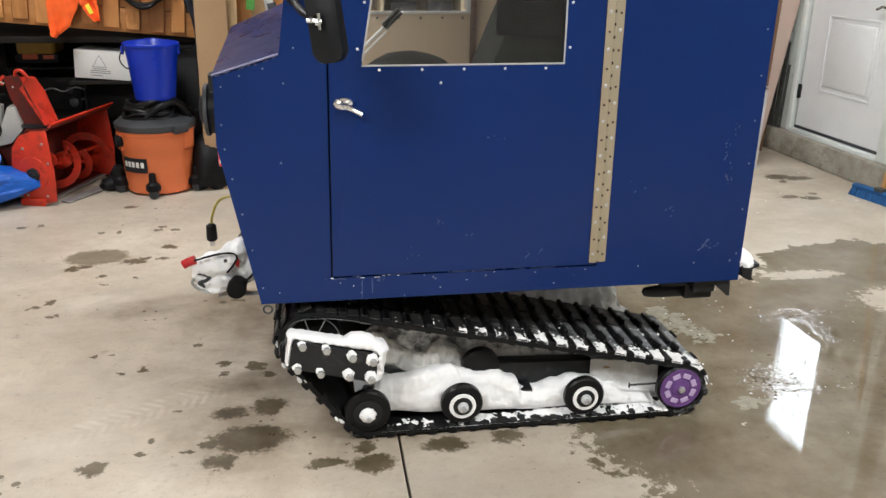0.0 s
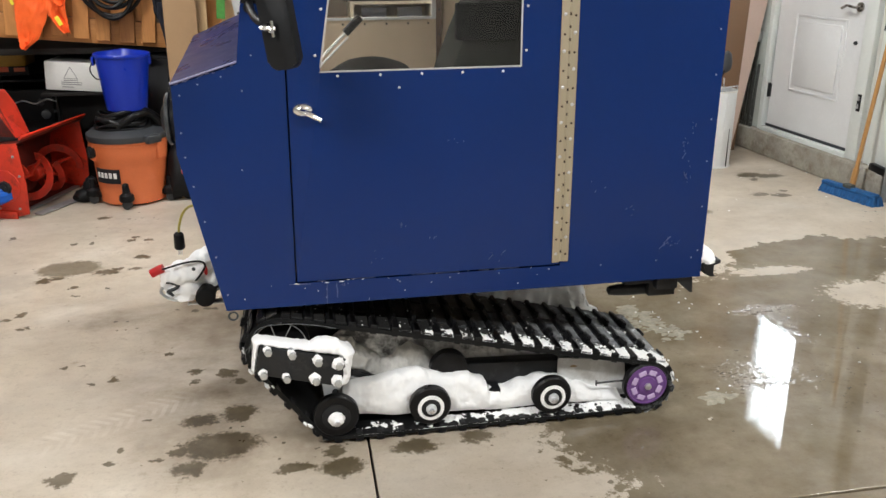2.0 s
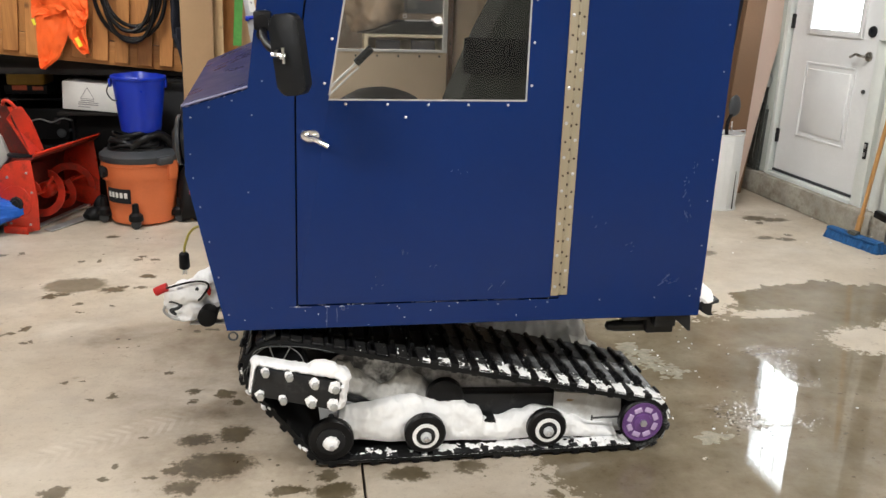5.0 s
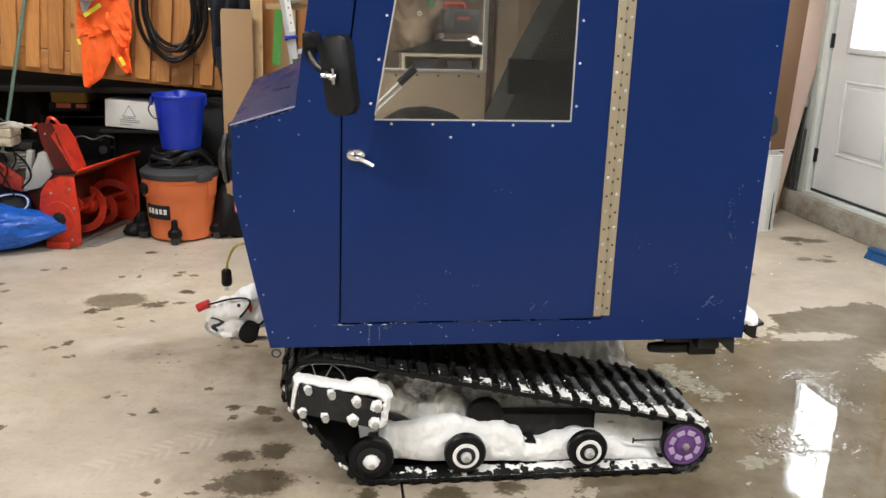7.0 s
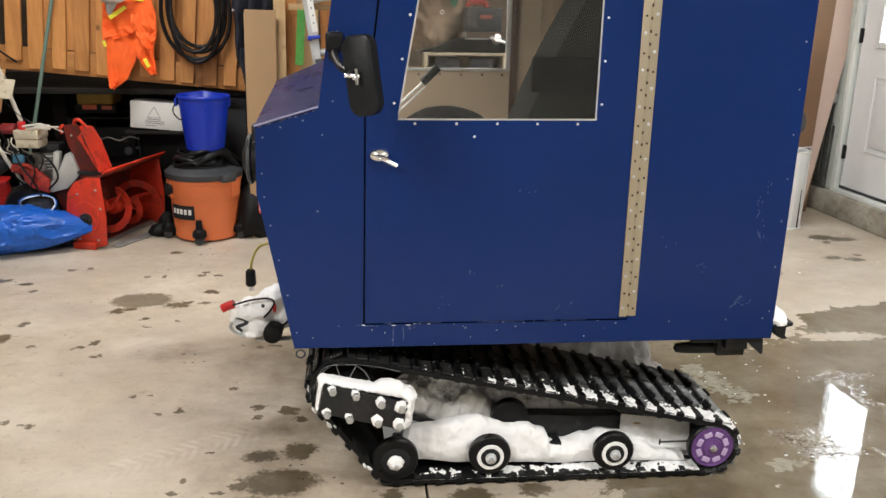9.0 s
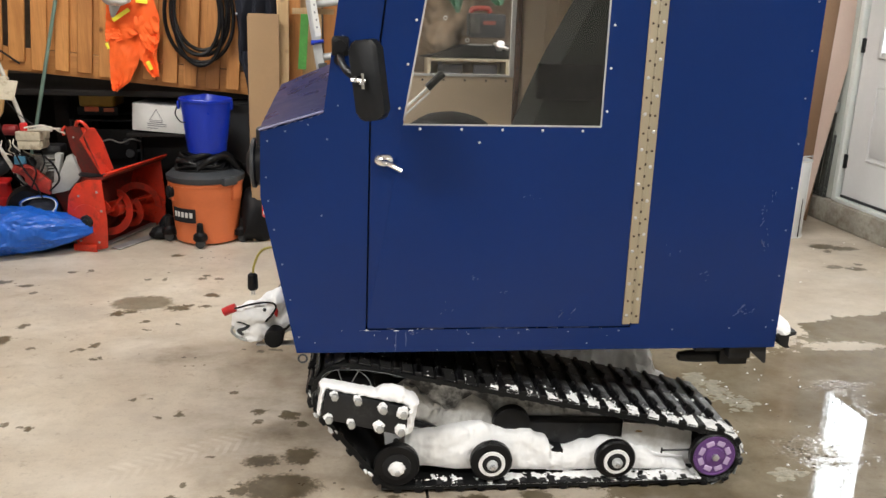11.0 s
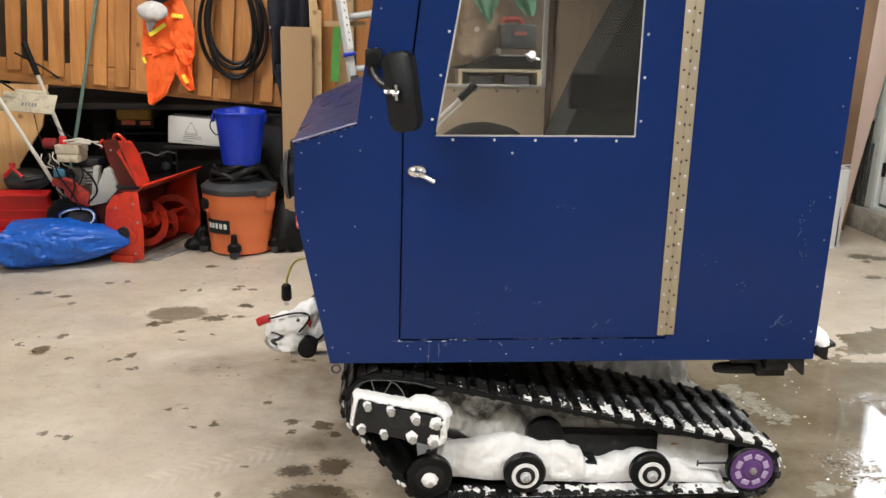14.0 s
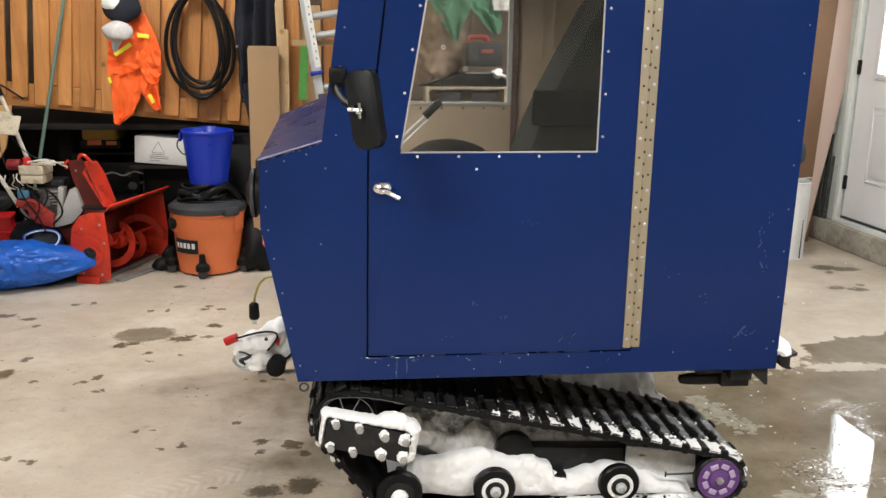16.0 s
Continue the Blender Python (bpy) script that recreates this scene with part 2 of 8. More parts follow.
    band = math_node(nt, "MULTIPLY", ramp(nt, off, 0.05, 0.068, 1, 0), math_node(nt, "MULTIPLY", ramp(nt, uv.outputs[0], 0.0, 0.1, 0, 1), ramp(nt, uv.outputs[0], 0.45, 0.62, 1, 0)))
    tread = math_node(nt, "MULTIPLY", band, math_node(nt, "MULTIPLY", ramp(nt, lugs, -0.2, 0.3, 0.15, 1), ramp(nt, noise_tex(nt, 14, 4, 0.6, co), 0.35, 0.6, 0.0, 0.22)))
    base = mix_col(nt, tread, base, (0.80, 0.76, 0.69))
    soak = math_node(nt, "MAXIMUM", math_node(nt, "MULTIPLY", damp_mask, 0.95), math_node(nt, "MULTIPLY", wet_mask, ramp(nt, noise_tex(nt, 3.5, 5, 0.65, co), 0.3, 0.7, 0.62, 0.95)))
    col = mix_col(nt, soak, base, mix_col(nt, 1.0, base, (0.25, 0.222, 0.15), "MULTIPLY"))
    col = mix_col(nt, math_node(nt, "MULTIPLY", damp_mask, 0.4), col, mix_col(nt, 1.0, col, (0.5, 0.48, 0.45), "MULTIPLY"))
    nt.links.new(col, p.inputs["Base Color"])
    rough = ramp(nt, noise_tex(nt, 5, 4, 0.6, co), 0.3, 0.7, 0.38, 0.6)
    rough = math_node(nt, "SUBTRACT", rough, math_node(nt, "MULTIPLY", damp_mask, 0.12))
    film = ramp(nt, noise_tex(nt, 3.2, 4, 0.6, co), 0.50, 0.80, 0.003, 0.016)
    mixr = nt.nodes.new("ShaderNodeMix")
    for i, s in ((0, wet_mask), (2, rough), (3, film)):
        nt.links.new(s, mixr.inputs[i])
    nt.links.new(mixr.outputs[0], p.inputs["Roughness"])
    b = nt.nodes.new("ShaderNodeBump")
    b.inputs["Distance"].default_value = 0.002
    nt.links.new(ramp(nt, wet_mask, 0, 1, 0.22, 0.018), b.inputs["Strength"])
    nt.links.new(noise_tex(nt, 26, 6, 0.65, co), b.inputs["Height"])
    # dripping water stirs the film in a few places
    stir = ramp(nt, math_node(nt, "ADD", blobs(RIPPLES, q2.outputs[0]), ramp(nt, noise_tex(nt, 14, 4, 0.6, co), 0.3, 0.7, -0.4, 0.5)), 0.4, 1.3, 1.0, 0.0)
    stir = math_node(nt, "MULTIPLY", stir, ramp(nt, noise_tex(nt, 30, 3, 0.6, co, stretch=(1.0, 1.6, 1.0)), 0.44, 0.50, 0.0, 1.0))
    b2 = nt.nodes.new("ShaderNodeBump")
    b2.inputs["Distance"].default_value = 0.0040
    nt.links.new(math_node(nt, "MULTIPLY", stir, math_node(nt, "MULTIPLY", wet_mask, 1.0)), b2.inputs["Strength"])
    nt.links.new(noise_tex(nt, 62, 1, 0.4, co, stretch=(1.0, 1.4, 1.0)), b2.inputs["Height"])
    nt.links.new(b.outputs[0], b2.inputs["Normal"])
    nt.links.new(b2.outputs[0], p.inputs["Normal"])
    return m


RIPPLES = [(1.55, 2.44, 0.16, 0.10), (1.95, 2.95, 0.22, 0.05), (1.68, 2.36, 0.12, 0.012), (1.80, 2.36, 0.022, 0.08), (2.00, 2.72, 0.045, 0.14)]
# brown spots and painted shade round the nose and track front
STAIN_SHADES = [(-0.26, 3.15, 0.16, 0.40), (-0.12, 2.72, 0.22, 0.36), (-0.12, 2.78, 0.20, 0.42), (-0.22, 2.85, 0.38, 0.55), (-0.20, 2.35, 0.32, 0.28), (0.2, 2.35, 0.5, 0.22), (-0.35, 3.3, 0.25, 0.4), (-0.75, 3.35, 0.2, 0.12)]
FLOOR_LIGHT, FLOOR_DARK = (0.62, 0.55, 0.445), (0.455, 0.385, 0.297)
WET_POOLS = [(1.62, 1.45, 0.80, 0.80), (1.32, 2.2, 0.52, 0.4), (1.1, 2.95, 0.85, 0.5), (1.95, 2.5, 0.75, 0.85), (1.5, 2.75, 0.5, 0.5), (2.6, 3.1, 0.75, 0.5), (2.5, 1.9, 1.0, 1.2), (2.7, 3.55, 0.55, 0.2)]
DRY_ISLANDS = [(2.55, 3.02, 0.22, 0.15), (2.24, 3.36, 0.20, 0.05), (2.78, 3.10, 0.14, 0.13), (1.42, 2.30, 0.028, 0.016), (1.34, 2.18, 0.016, 0.010), (3.0, 3.37, 0.12, 0.06), (3.22, 3.52, 0.22, 0.10), (3.45, 3.40, 0.15, 0.15)]
FAINT = [(-1.03, 4.01, 0.155, 0.105)]
DRIPS = [(-0.33, 2.82, 0.030, 0.028), (-0.33, 2.74, 0.017, 0.014), (-0.22, 2.79, 0.038, 0.030), (-0.17, 2.72, 0.027, 0.026),
         (-0.16, 2.50, 0.055, 0.055), (-0.28, 2.47, 0.058, 0.036), (-0.21, 2.31, 0.125, 0.078), (-0.33, 2.30, 0.026, 0.024), (-0.29, 2.20, 0.050, 0.040),
         (-0.53, 2.27, 0.018, 0.015), (-0.51, 2.34, 0.017, 0.013), (-0.39, 2.26, 0.017, 0.013), (-0.65, 2.21, 0.045, 0.035),
         (0.14, 2.22, 0.034, 0.034), (0.15, 2.13, 0.070, 0.045), (0.02, 2.15, 0.060, 0.028), (0.38, 2.2, 0.07, 0.045), (0.58, 2.22, 0.05, 0.035)]
DRIPS_FAR = [(-1.11, 3.86, 0.031, 0.038), (-1.05, 3.89, 0.039, 0.023), (-0.84, 3.93, 0.061, 0.038), (-0.80, 3.97, 0.030, 0.022), (-0.72, 3.95, 0.033, 0.021), (-0.71, 4.12, 0.039, 0.030),
             (-0.81, 4.39, 0.021, 0.026), (-0.79, 4.44, 0.027, 0.021), (-0.72, 4.39, 0.027, 0.024), (-1.52, 4.52, 0.024, 0.026), (-1.43, 4.54, 0.016, 0.022), (-1.09, 4.37, 0.015, 0.021),
             (-1.82, 4.34, 0.054, 0.036), (-1.68, 4.28, 0.042, 0.027), (-1.48, 3.71, 0.023, 0.028), (-1.35, 3.44, 0.022, 0.016), (-1.51, 3.54, 0.045, 0.054), (-1.15, 3.42, 0.024, 0.020),
             (-1.10, 3.47, 0.022, 0.026), (-1.07, 3.32, 0.015, 0.015), (-1.04, 3.33, 0.012, 0.017), (-0.95, 3.75, 0.025, 0.019), (-0.93, 3.65, 0.016, 0.015), (-0.80, 3.72, 0.013, 0.013),
             (-0.81, 2.93, 0.018, 0.014), (-0.75, 2.94, 0.012, 0.010), (-0.68, 2.79, 0.011, 0.011), (-0.61, 2.81, 0.016, 0.014), (-0.44, 2.98, 0.022, 0.016), (-1.14, 2.73, 0.020, 0.012),
             (-1.10, 2.73, 0.018, 0.012), (-1.20, 2.76, 0.017, 0.010), (-0.39, 3.38, 0.017, 0.024), (-0.32, 3.40, 0.031, 0.018), (-1.03, 4.83, 0.042, 0.033), (-0.45, 2.50, 0.014, 0.010),
             (-0.46, 3.40, 0.013, 0.012),
             (3.05, 5.02, 0.09, 0.06), (3.17, 4.97, 0.10, 0.05), (3.02, 4.90, 0.03, 0.03), (2.88, 4.57, 0.06, 0.035), (2.99, 4.53, 0.06, 0.04), (3.06, 4.62, 0.03, 0.025), (2.3, 4.3, 0.12, 0.06)]
M_FLOOR = concrete_floor()
M_CONC = surface("curb_concrete", (0.37, 0.35, 0.30), 0.85, var=0.28, scale=5, fine=50, bump=0.5, dirt=(0.2, 0.16, 0.12), dirt_amount=0.5)
M_WALL = surface("painted_drywall", (0.62, 0.62, 0.58), 0.7, var=0.04, scale=2, fine=40, bump=0.08)
# neutral grey chosen for the veil this unseen wall reflects in the cab window
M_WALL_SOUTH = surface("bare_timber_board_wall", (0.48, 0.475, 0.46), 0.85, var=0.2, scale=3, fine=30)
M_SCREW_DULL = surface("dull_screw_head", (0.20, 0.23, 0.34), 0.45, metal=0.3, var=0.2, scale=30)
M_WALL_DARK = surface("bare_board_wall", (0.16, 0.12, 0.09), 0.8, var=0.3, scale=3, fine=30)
M_CEIL = surface("ceiling_paint", (0.8, 0.79, 0.76), 0.8, var=0.03, scale=2, fine=40)
M_WHITE = surface("white_door_paint", (0.775, 0.79, 0.80), 0.4, var=0.04, scale=4, fine=50, bump=0.06)
M_TRIM = surface("white_trim_paint", (0.74, 0.78, 0.76), 0.45, var=0.05, scale=3, fine=40, bump=0.06)
M_BLUE = surface("blue_cab_paint", (0.0030, 0.0215, 0.122), 0.25, var=0.05, scale=3, fine=40, bump=0.03, bump_scale=18, spec=0.28, rvar=0.02)
# purple-blue copy of the cab paint with the hood's blotchy reflection coloured in
M_HOOD = surface("sheen_tinted_hood_paint", (0.016, 0.020, 0.115), 0.30, var=0.12, scale=9, fine=70, bump=0.10, bump_scale=30, dirt=(0.030, 0.028, 0.10), dirt_amount=0.4, spec=0.14, rvar=0.10)
M_PRIMER = surface("worn_primer_edge", (0.20, 0.20, 0.36), 0.5, var=0.3, scale=40)
M_SCRATCH = surface("paint_scratch", (0.07, 0.10, 0.24), 0.4, var=0.2, scale=20)
M_JOINT = surface("damp_joint_dirt", (0.045, 0.034, 0.018), 0.9, var=0.3, scale=20)
M_POCKET = surface("dead_black_cloth", (0.0015, 0.0018, 0.0022), 0.95, var=0.2, scale=10, spec=0.05)
M_GAP = surface("dark_gap", (0.006, 0.006, 0.009), 0.8, var=0.2, scale=10)
M_ALU = surface("brushed_aluminium_hinge", (0.47, 0.41, 0.30), 0.42, metal=0.6, var=0.12, scale=8, fine=90, bump=0.1, stretch=(1, 1, 0.12))
M_HOLE = surface("drilled_hole", (0.05, 0.03, 0.02), 0.8)
# pale, barely metallic colour that paints in the lever's chrome glint
M_LEVER = surface("glint_pale_rod", (0.80, 0.79, 0.77), 0.45, metal=0.25, var=0.1, scale=30)
M_CHROME = surface("chrome", (0.85, 0.85, 0.86), 0.12, metal=1.0, var=0.05, scale=10, bump=0.0)
M_DULLALU = surface("dull_aluminium", (0.52, 0.53, 0.53), 0.5, metal=0.35, var=0.12, scale=14, fine=60)
M_STEEL = surface("zinc_plated_steel", (0.7, 0.71, 0.74), 0.3, metal=0.9, var=0.1, scale=20, bump=0.05)
M_NICKEL = surface("dark_nickel", (0.34, 0.33, 0.31), 0.28, metal=0.9, var=0.1, scale=20, bump=0.04)
M_STILE = surface("dull_galvanised_stile", (0.17, 0.18, 0.18), 0.5, metal=0.25, var=0.25, scale=9, fine=60)
M_CASING = surface("greenish_grey_casing", (0.50, 0.54, 0.51), 0.5, var=0.08, scale=5, fine=40, bump=0.08, dirt=(0.34, 0.34, 0.31), dirt_amount=0.2)
M_GALV = surface("galvanised_steel", (0.48, 0.49, 0.49), 0.42, metal=0.7, var=0.2, scale=12, fine=70)
M_RUBBER = surface("wet_black_rubber", (0.007, 0.007, 0.008), 0.34, var=0.3, scale=25, fine=120, bump=0.2, spec=0.25)
M_BLACK = surface("black_painted_steel", (0.014, 0.015, 0.017), 0.4, var=0.3, scale=9, fine=70, bump=0.12, dirt=(0.05, 0.05, 0.053), dirt_amount=0.15, spec=0.35)
M_PLASTIC = surface("black_plastic", (0.008, 0.008, 0.009), 0.5, var=0.2, scale=9, fine=90, bump=0.1, spec=0.18)
M_GREY = surface("grey_plastic", (0.04, 0.044, 0.05), 0.5, var=0.15, scale=8, fine=80, bump=0.1)
M_PURPLE = surface("purple_wheel_plastic", (0.15, 0.065, 0.235), 0.35, var=0.15, scale=20, fine=90)
M_LILAC = surface("lilac_worn_plastic", (0.55, 0.42, 0.66), 0.45, var=0.1, scale=20)
M_WHITE_P = surface("white_plastic", (0.72, 0.72, 0.70), 0.4, var=0.06, scale=10)
M_SNOW = surface("packed_snow", (0.955, 0.965, 0.98), 0.85, var=0.05, scale=14, fine=90, bump=0.22, bump_scale=95)
M_POWDER = surface("dirty_powder_snow", (0.68, 0.67, 0.64), 0.9, var=0.22, scale=16, fine=70, bump=0.4, bump_scale=80)
M_SLUSHWET = surface("half_melted_slush", (0.30, 0.275, 0.205), 0.5, var=0.4, scale=30, fine=110, bump=0.4, bump_scale=90)
# very pale, so that the added heap reads as haze under the body
M_BELLY = surface("belly_haze_white", (0.90, 0.90, 0.90), 0.9, var=0.12, scale=9, fine=60, bump=0.2, bump_scale=60)
M_SLUSH = surface("grey_slush", (0.52, 0.54, 0.55), 0.55, var=0.3, scale=12, fine=60, bump=0.6, bump_scale=40)
M_BEIGE = surface("tan_plywood_lining", (0.70, 0.56, 0.40), 0.55, var=0.1, scale=4, fine=50)
M_ORANGE = surface("orange_drum_plastic", (0.72, 0.18, 0.06), 0.42, var=0.07, scale=6, fine=80, bump=0.06)
M_BLOWER = surface("red_blower_paint", (0.62, 0.036, 0.013), 0.34, var=0.16, scale=8, fine=60, bump=0.06, dirt=(0.20, 0.022, 0.012), dirt_amount=0.35)
# darker copies of the blower red: shade of mouth and chute painted in
M_AUGER = surface("scuffed_shade_red_auger", (0.48, 0.030, 0.013), 0.4, var=0.25, scale=9, fine=60, bump=0.1, dirt=(0.12, 0.03, 0.02), dirt_amount=0.5)
M_BLOWER_IN = surface("worn_shade_dark_red_inside", (0.17, 0.016, 0.010), 0.55, var=0.3, scale=9, fine=60, bump=0.1, dirt=(0.05, 0.025, 0.018), dirt_amount=0.55)
M_OLDWIRE = surface("grey_beige_wire", (0.30, 0.27, 0.21), 0.6, var=0.2, scale=20)
M_BUCKET = surface("blue_bucket_plastic", (0.002, 0.028, 0.42), 0.34, var=0.07, scale=6, fine=50, bump=0.03)
M_TARP = surface("blue_tarpaulin", (0.006, 0.105, 0.52), 0.36, var=0.12, scale=9, fine=120, bump=0.6, bump_scale=40)
M_RED = surface("red_plastic", (0.62, 0.02, 0.022), 0.35, var=0.1, scale=8, fine=60)
M_VEST = surface("orange_hi_vis_cloth", (0.95, 0.13, 0.015), 0.75, var=0.1, scale=12, fine=160, bump=0.4)
M_YELLOW = surface("yellow_reflective_tape", (0.85, 0.75, 0.05), 0.5, var=0.1, scale=20)
M_SILVER = surface("silver_reflective_tape", (0.5, 0.5, 0.5), 0.4, metal=0.3, var=0.1, scale=20)
M_NAVY = surface("navy_coverall_cloth", (0.008, 0.010, 0.020), 0.85, var=0.25, scale=9, fine=150, bump=0.5)
M_CARD = surface("brown_cardboard", (0.37, 0.235, 0.125), 0.75, var=0.08, scale=3, fine=60, bump=0.08)
# one cardboard in a shaded and a lit copy for the carton's faces
M_CARTON = surface("shaded_brown_carton", (0.18, 0.10, 0.054), 0.8, var=0.08, scale=3, fine=60, bump=0.08)
M_CARTON_PINK = surface("lit_pinkish_carton", (0.60, 0.455, 0.385), 0.7, var=0.06, scale=3, fine=60, bump=0.06)
M_WHITE_BOX = surface("white_carton", (0.72, 0.72, 0.70), 0.6, var=0.05, scale=5, fine=60, bump=0.05)
M_INK = surface("grey_ink", (0.22, 0.22, 0.24), 0.7)
M_CREAM = surface("cream_paint", (0.56, 0.50, 0.38), 0.45, var=0.14, scale=9, fine=60, dirt=(0.22, 0.16, 0.09), dirt_amount=0.45)
M_COWL = surface("dirty_grey_white_cover", (0.42, 0.42, 0.40), 0.45, var=0.12, scale=5, fine=60, dirt=(0.22, 0.2, 0.17), dirt_amount=0.2)
M_TUBE = surface("white_worn_tube", (0.66, 0.63, 0.56), 0.4, var=0.15, scale=15, fine=60, dirt=(0.35, 0.27, 0.18), dirt_amount=0.3)
M_YEL = surface("yellow_machine_paint", (0.50, 0.31, 0.045), 0.45, var=0.15, scale=9)
M_GREEN = surface("green_paint", (0.08, 0.33, 0.06), 0.6, var=0.3, scale=8)
M_POLE = surface("grey_green_pole", (0.14, 0.22, 0.18), 0.5, var=0.15, scale=9)
M_CORD = surface("yellow_black_cord", (0.40, 0.34, 0.06), 0.5, var=0.3, scale=30)
M_SEAT = surface("black_green_vinyl", (0.011, 0.014, 0.011), 0.8, var=0.15, scale=3, fine=8, bump=0.0, spec=0.2)
M_BROOM = surface("blue_bristles", (0.012, 0.11, 0.32), 0.7, var=0.3, scale=40, fine=220, bump=0.8)
M_GREENCLOTH = surface("green_tarp_cloth", (0.09, 0.26, 0.16), 0.7, var=0.3, scale=8, bump=0.3)
M_TANCLOTH = surface("tan_canvas", (0.30, 0.22, 0.15), 0.85, var=0.25, scale=8, bump=0.4)
M_FENCE = wood("cedar_slat", (0.68, 0.318, 0.096), (0.42, 0.165, 0.045), 2)
M_PLY = wood("tan_plywood", (0.86, 0.54, 0.25), (0.62, 0.33, 0.12), 2)
M_RAIL = wood("cedar_rail", (0.62, 0.295, 0.092), (0.42, 0.17, 0.047), 0)
M_PINE = wood("pine_board", (0.62, 0.45, 0.25), (0.48, 0.30, 0.14), 2)
M_HANDLE = wood("broom_handle_wood", (0.60, 0.33, 0.12), (0.48, 0.24, 0.08), 2, 0.45)
# near-black timber: the shade of the recess under the panel is in the colour
M_BENCH = wood("shade_dark_bench_timber", (0.012, 0.008, 0.006), (0.007, 0.005, 0.004), 0, 0.9)


def glass(name, tint=(1, 1, 1), rough=0.0):
    m, nt, p = nodes_of(name)
    p.inputs["Base Color"].default_value = (*tint, 1)
    p.inputs["Roughness"].default_value = rough
    p.inputs["Transmission Weight"].default_value = 1.0
    p.inputs["IOR"].default_value = 1.45
    return m


def glow(name, col, strength):
    m, nt, p = nodes_of(name)
    p.inputs["Base Color"].default_value = (*col, 1)
    p.inputs["Emission Color"].default_value = (*col, 1)
    p.inputs["Emission Strength"].default_value = strength
    return m


M_GLASS = glass("window_glass", (0.93, 0.95, 0.94))
M_ACRYL = glass("acrylic_sheet", (0.90, 0.89, 0.86))
M_DAY = glow("daylight_outside", (0.90, 0.955, 1.0), 7.0)
M_TUBELIGHT = glow("fluorescent_tube", (1.0, 0.97, 0.9), 8.0)


# ---- mesh helpers ----
def mesh_of(bm, mat, smooth=True):
    me = bpy.data.meshes.new("mesh")
    bmesh.ops.recalc_face_normals(bm, faces=bm.faces)
    bm.to_mesh(me)
    bm.free()
    me.materials.append(mat)
    if smooth:
        me.shade_smooth()
        me.set_sharp_from_angle(angle=radians(38))
    return me


def part(name, bm, mat, parent=None, label=""):
    ob = new(name, mesh_of(bm, mat))
    if parent is not None:
        ob.parent = parent
        ob.matrix_parent_inverse = parent.matrix_basis.inverted()
    if label:
        ob["label"] = label
    return ob


def thing(name, at, label, category, group="", kind=""):
    ob = new(name)
    ob.empty_display_size = 0.1
    ob.matrix_basis = pose(*at) if not isinstance(at, Matrix) else at
    return tagged(ob, label, category, group, kind)


def add(bm, other):
    me = bpy.data.meshes.new("tmp")
    other.to_mesh(me)
    other.free()
    bm.from_mesh(me)
    bpy.data.meshes.remove(me)
    return bm


def box(c, s, rot=(0, 0, 0), bevel=0.0, seg=2, m=None):
    bm = bmesh.new()
    bmesh.ops.create_cube(bm, size=1, matrix=Matrix.Diagonal((*s, 1)))
    if bevel:
        bmesh.ops.bevel(bm, geom=bm.edges[:] , offset=bevel, segments=seg, affect="EDGES", profile=0.5)
    bmesh.ops.transform(bm, matrix=(m or Matrix()) @ pose(*c, *rot), verts=bm.verts)
    return bm


def cyl(p0, p1, r, r1=None, seg=20, bevel=0.0):
    bm = bmesh.new()
    a, b = Vector(p0), Vector(p1)
    h = (b - a).length
    bmesh.ops.create_cone(bm, cap_ends=True, segments=seg, radius1=r, radius2=r if r1 is None else r1, depth=h)
    if bevel:
        es = [e for e in bm.edges if abs(e.verts[0].co.z - e.verts[1].co.z) < 1e-6]
        bmesh.ops.bevel(bm, geom=es, offset=bevel, segments=2, affect="EDGES", profile=0.5)
    q = (b - a).to_track_quat("Z", "Y").to_matrix().to_4x4()
    bmesh.ops.transform(bm, matrix=Matrix.Translation((a + b) / 2) @ q, verts=bm.verts)
    return bm


def lathe(profile, at=(0, 0, 0), axis="z", seg=32, m=None):
    """A turned body from (radius, height) pairs."""
    bm = bmesh.new()
    rings = []
    for r, h in profile:
        ring = []
        for i in range(seg):
            a = 2 * math.pi * i / seg
            ring.append(bm.verts.new((max(r, 1e-4) * math.cos(a), max(r, 1e-4) * math.sin(a), h)))
        rings.append(ring)
    for a, b in zip(rings, rings[1:]):
        for i in range(seg):
            bm.faces.new((a[i], a[(i + 1) % seg], b[(i + 1) % seg], b[i]))
    bm.faces.new(rings[0][::-1])
    bm.faces.new(rings[-1])
    turn = {"z": Matrix(), "y": Matrix.Rotation(radians(90), 4, "X"), "x": Matrix.Rotation(radians(90), 4, "Y")}[axis]
    bmesh.ops.transform(bm, matrix=(m or Matrix()) @ Matrix.Translation(at) @ turn, verts=bm.verts)
    return bm


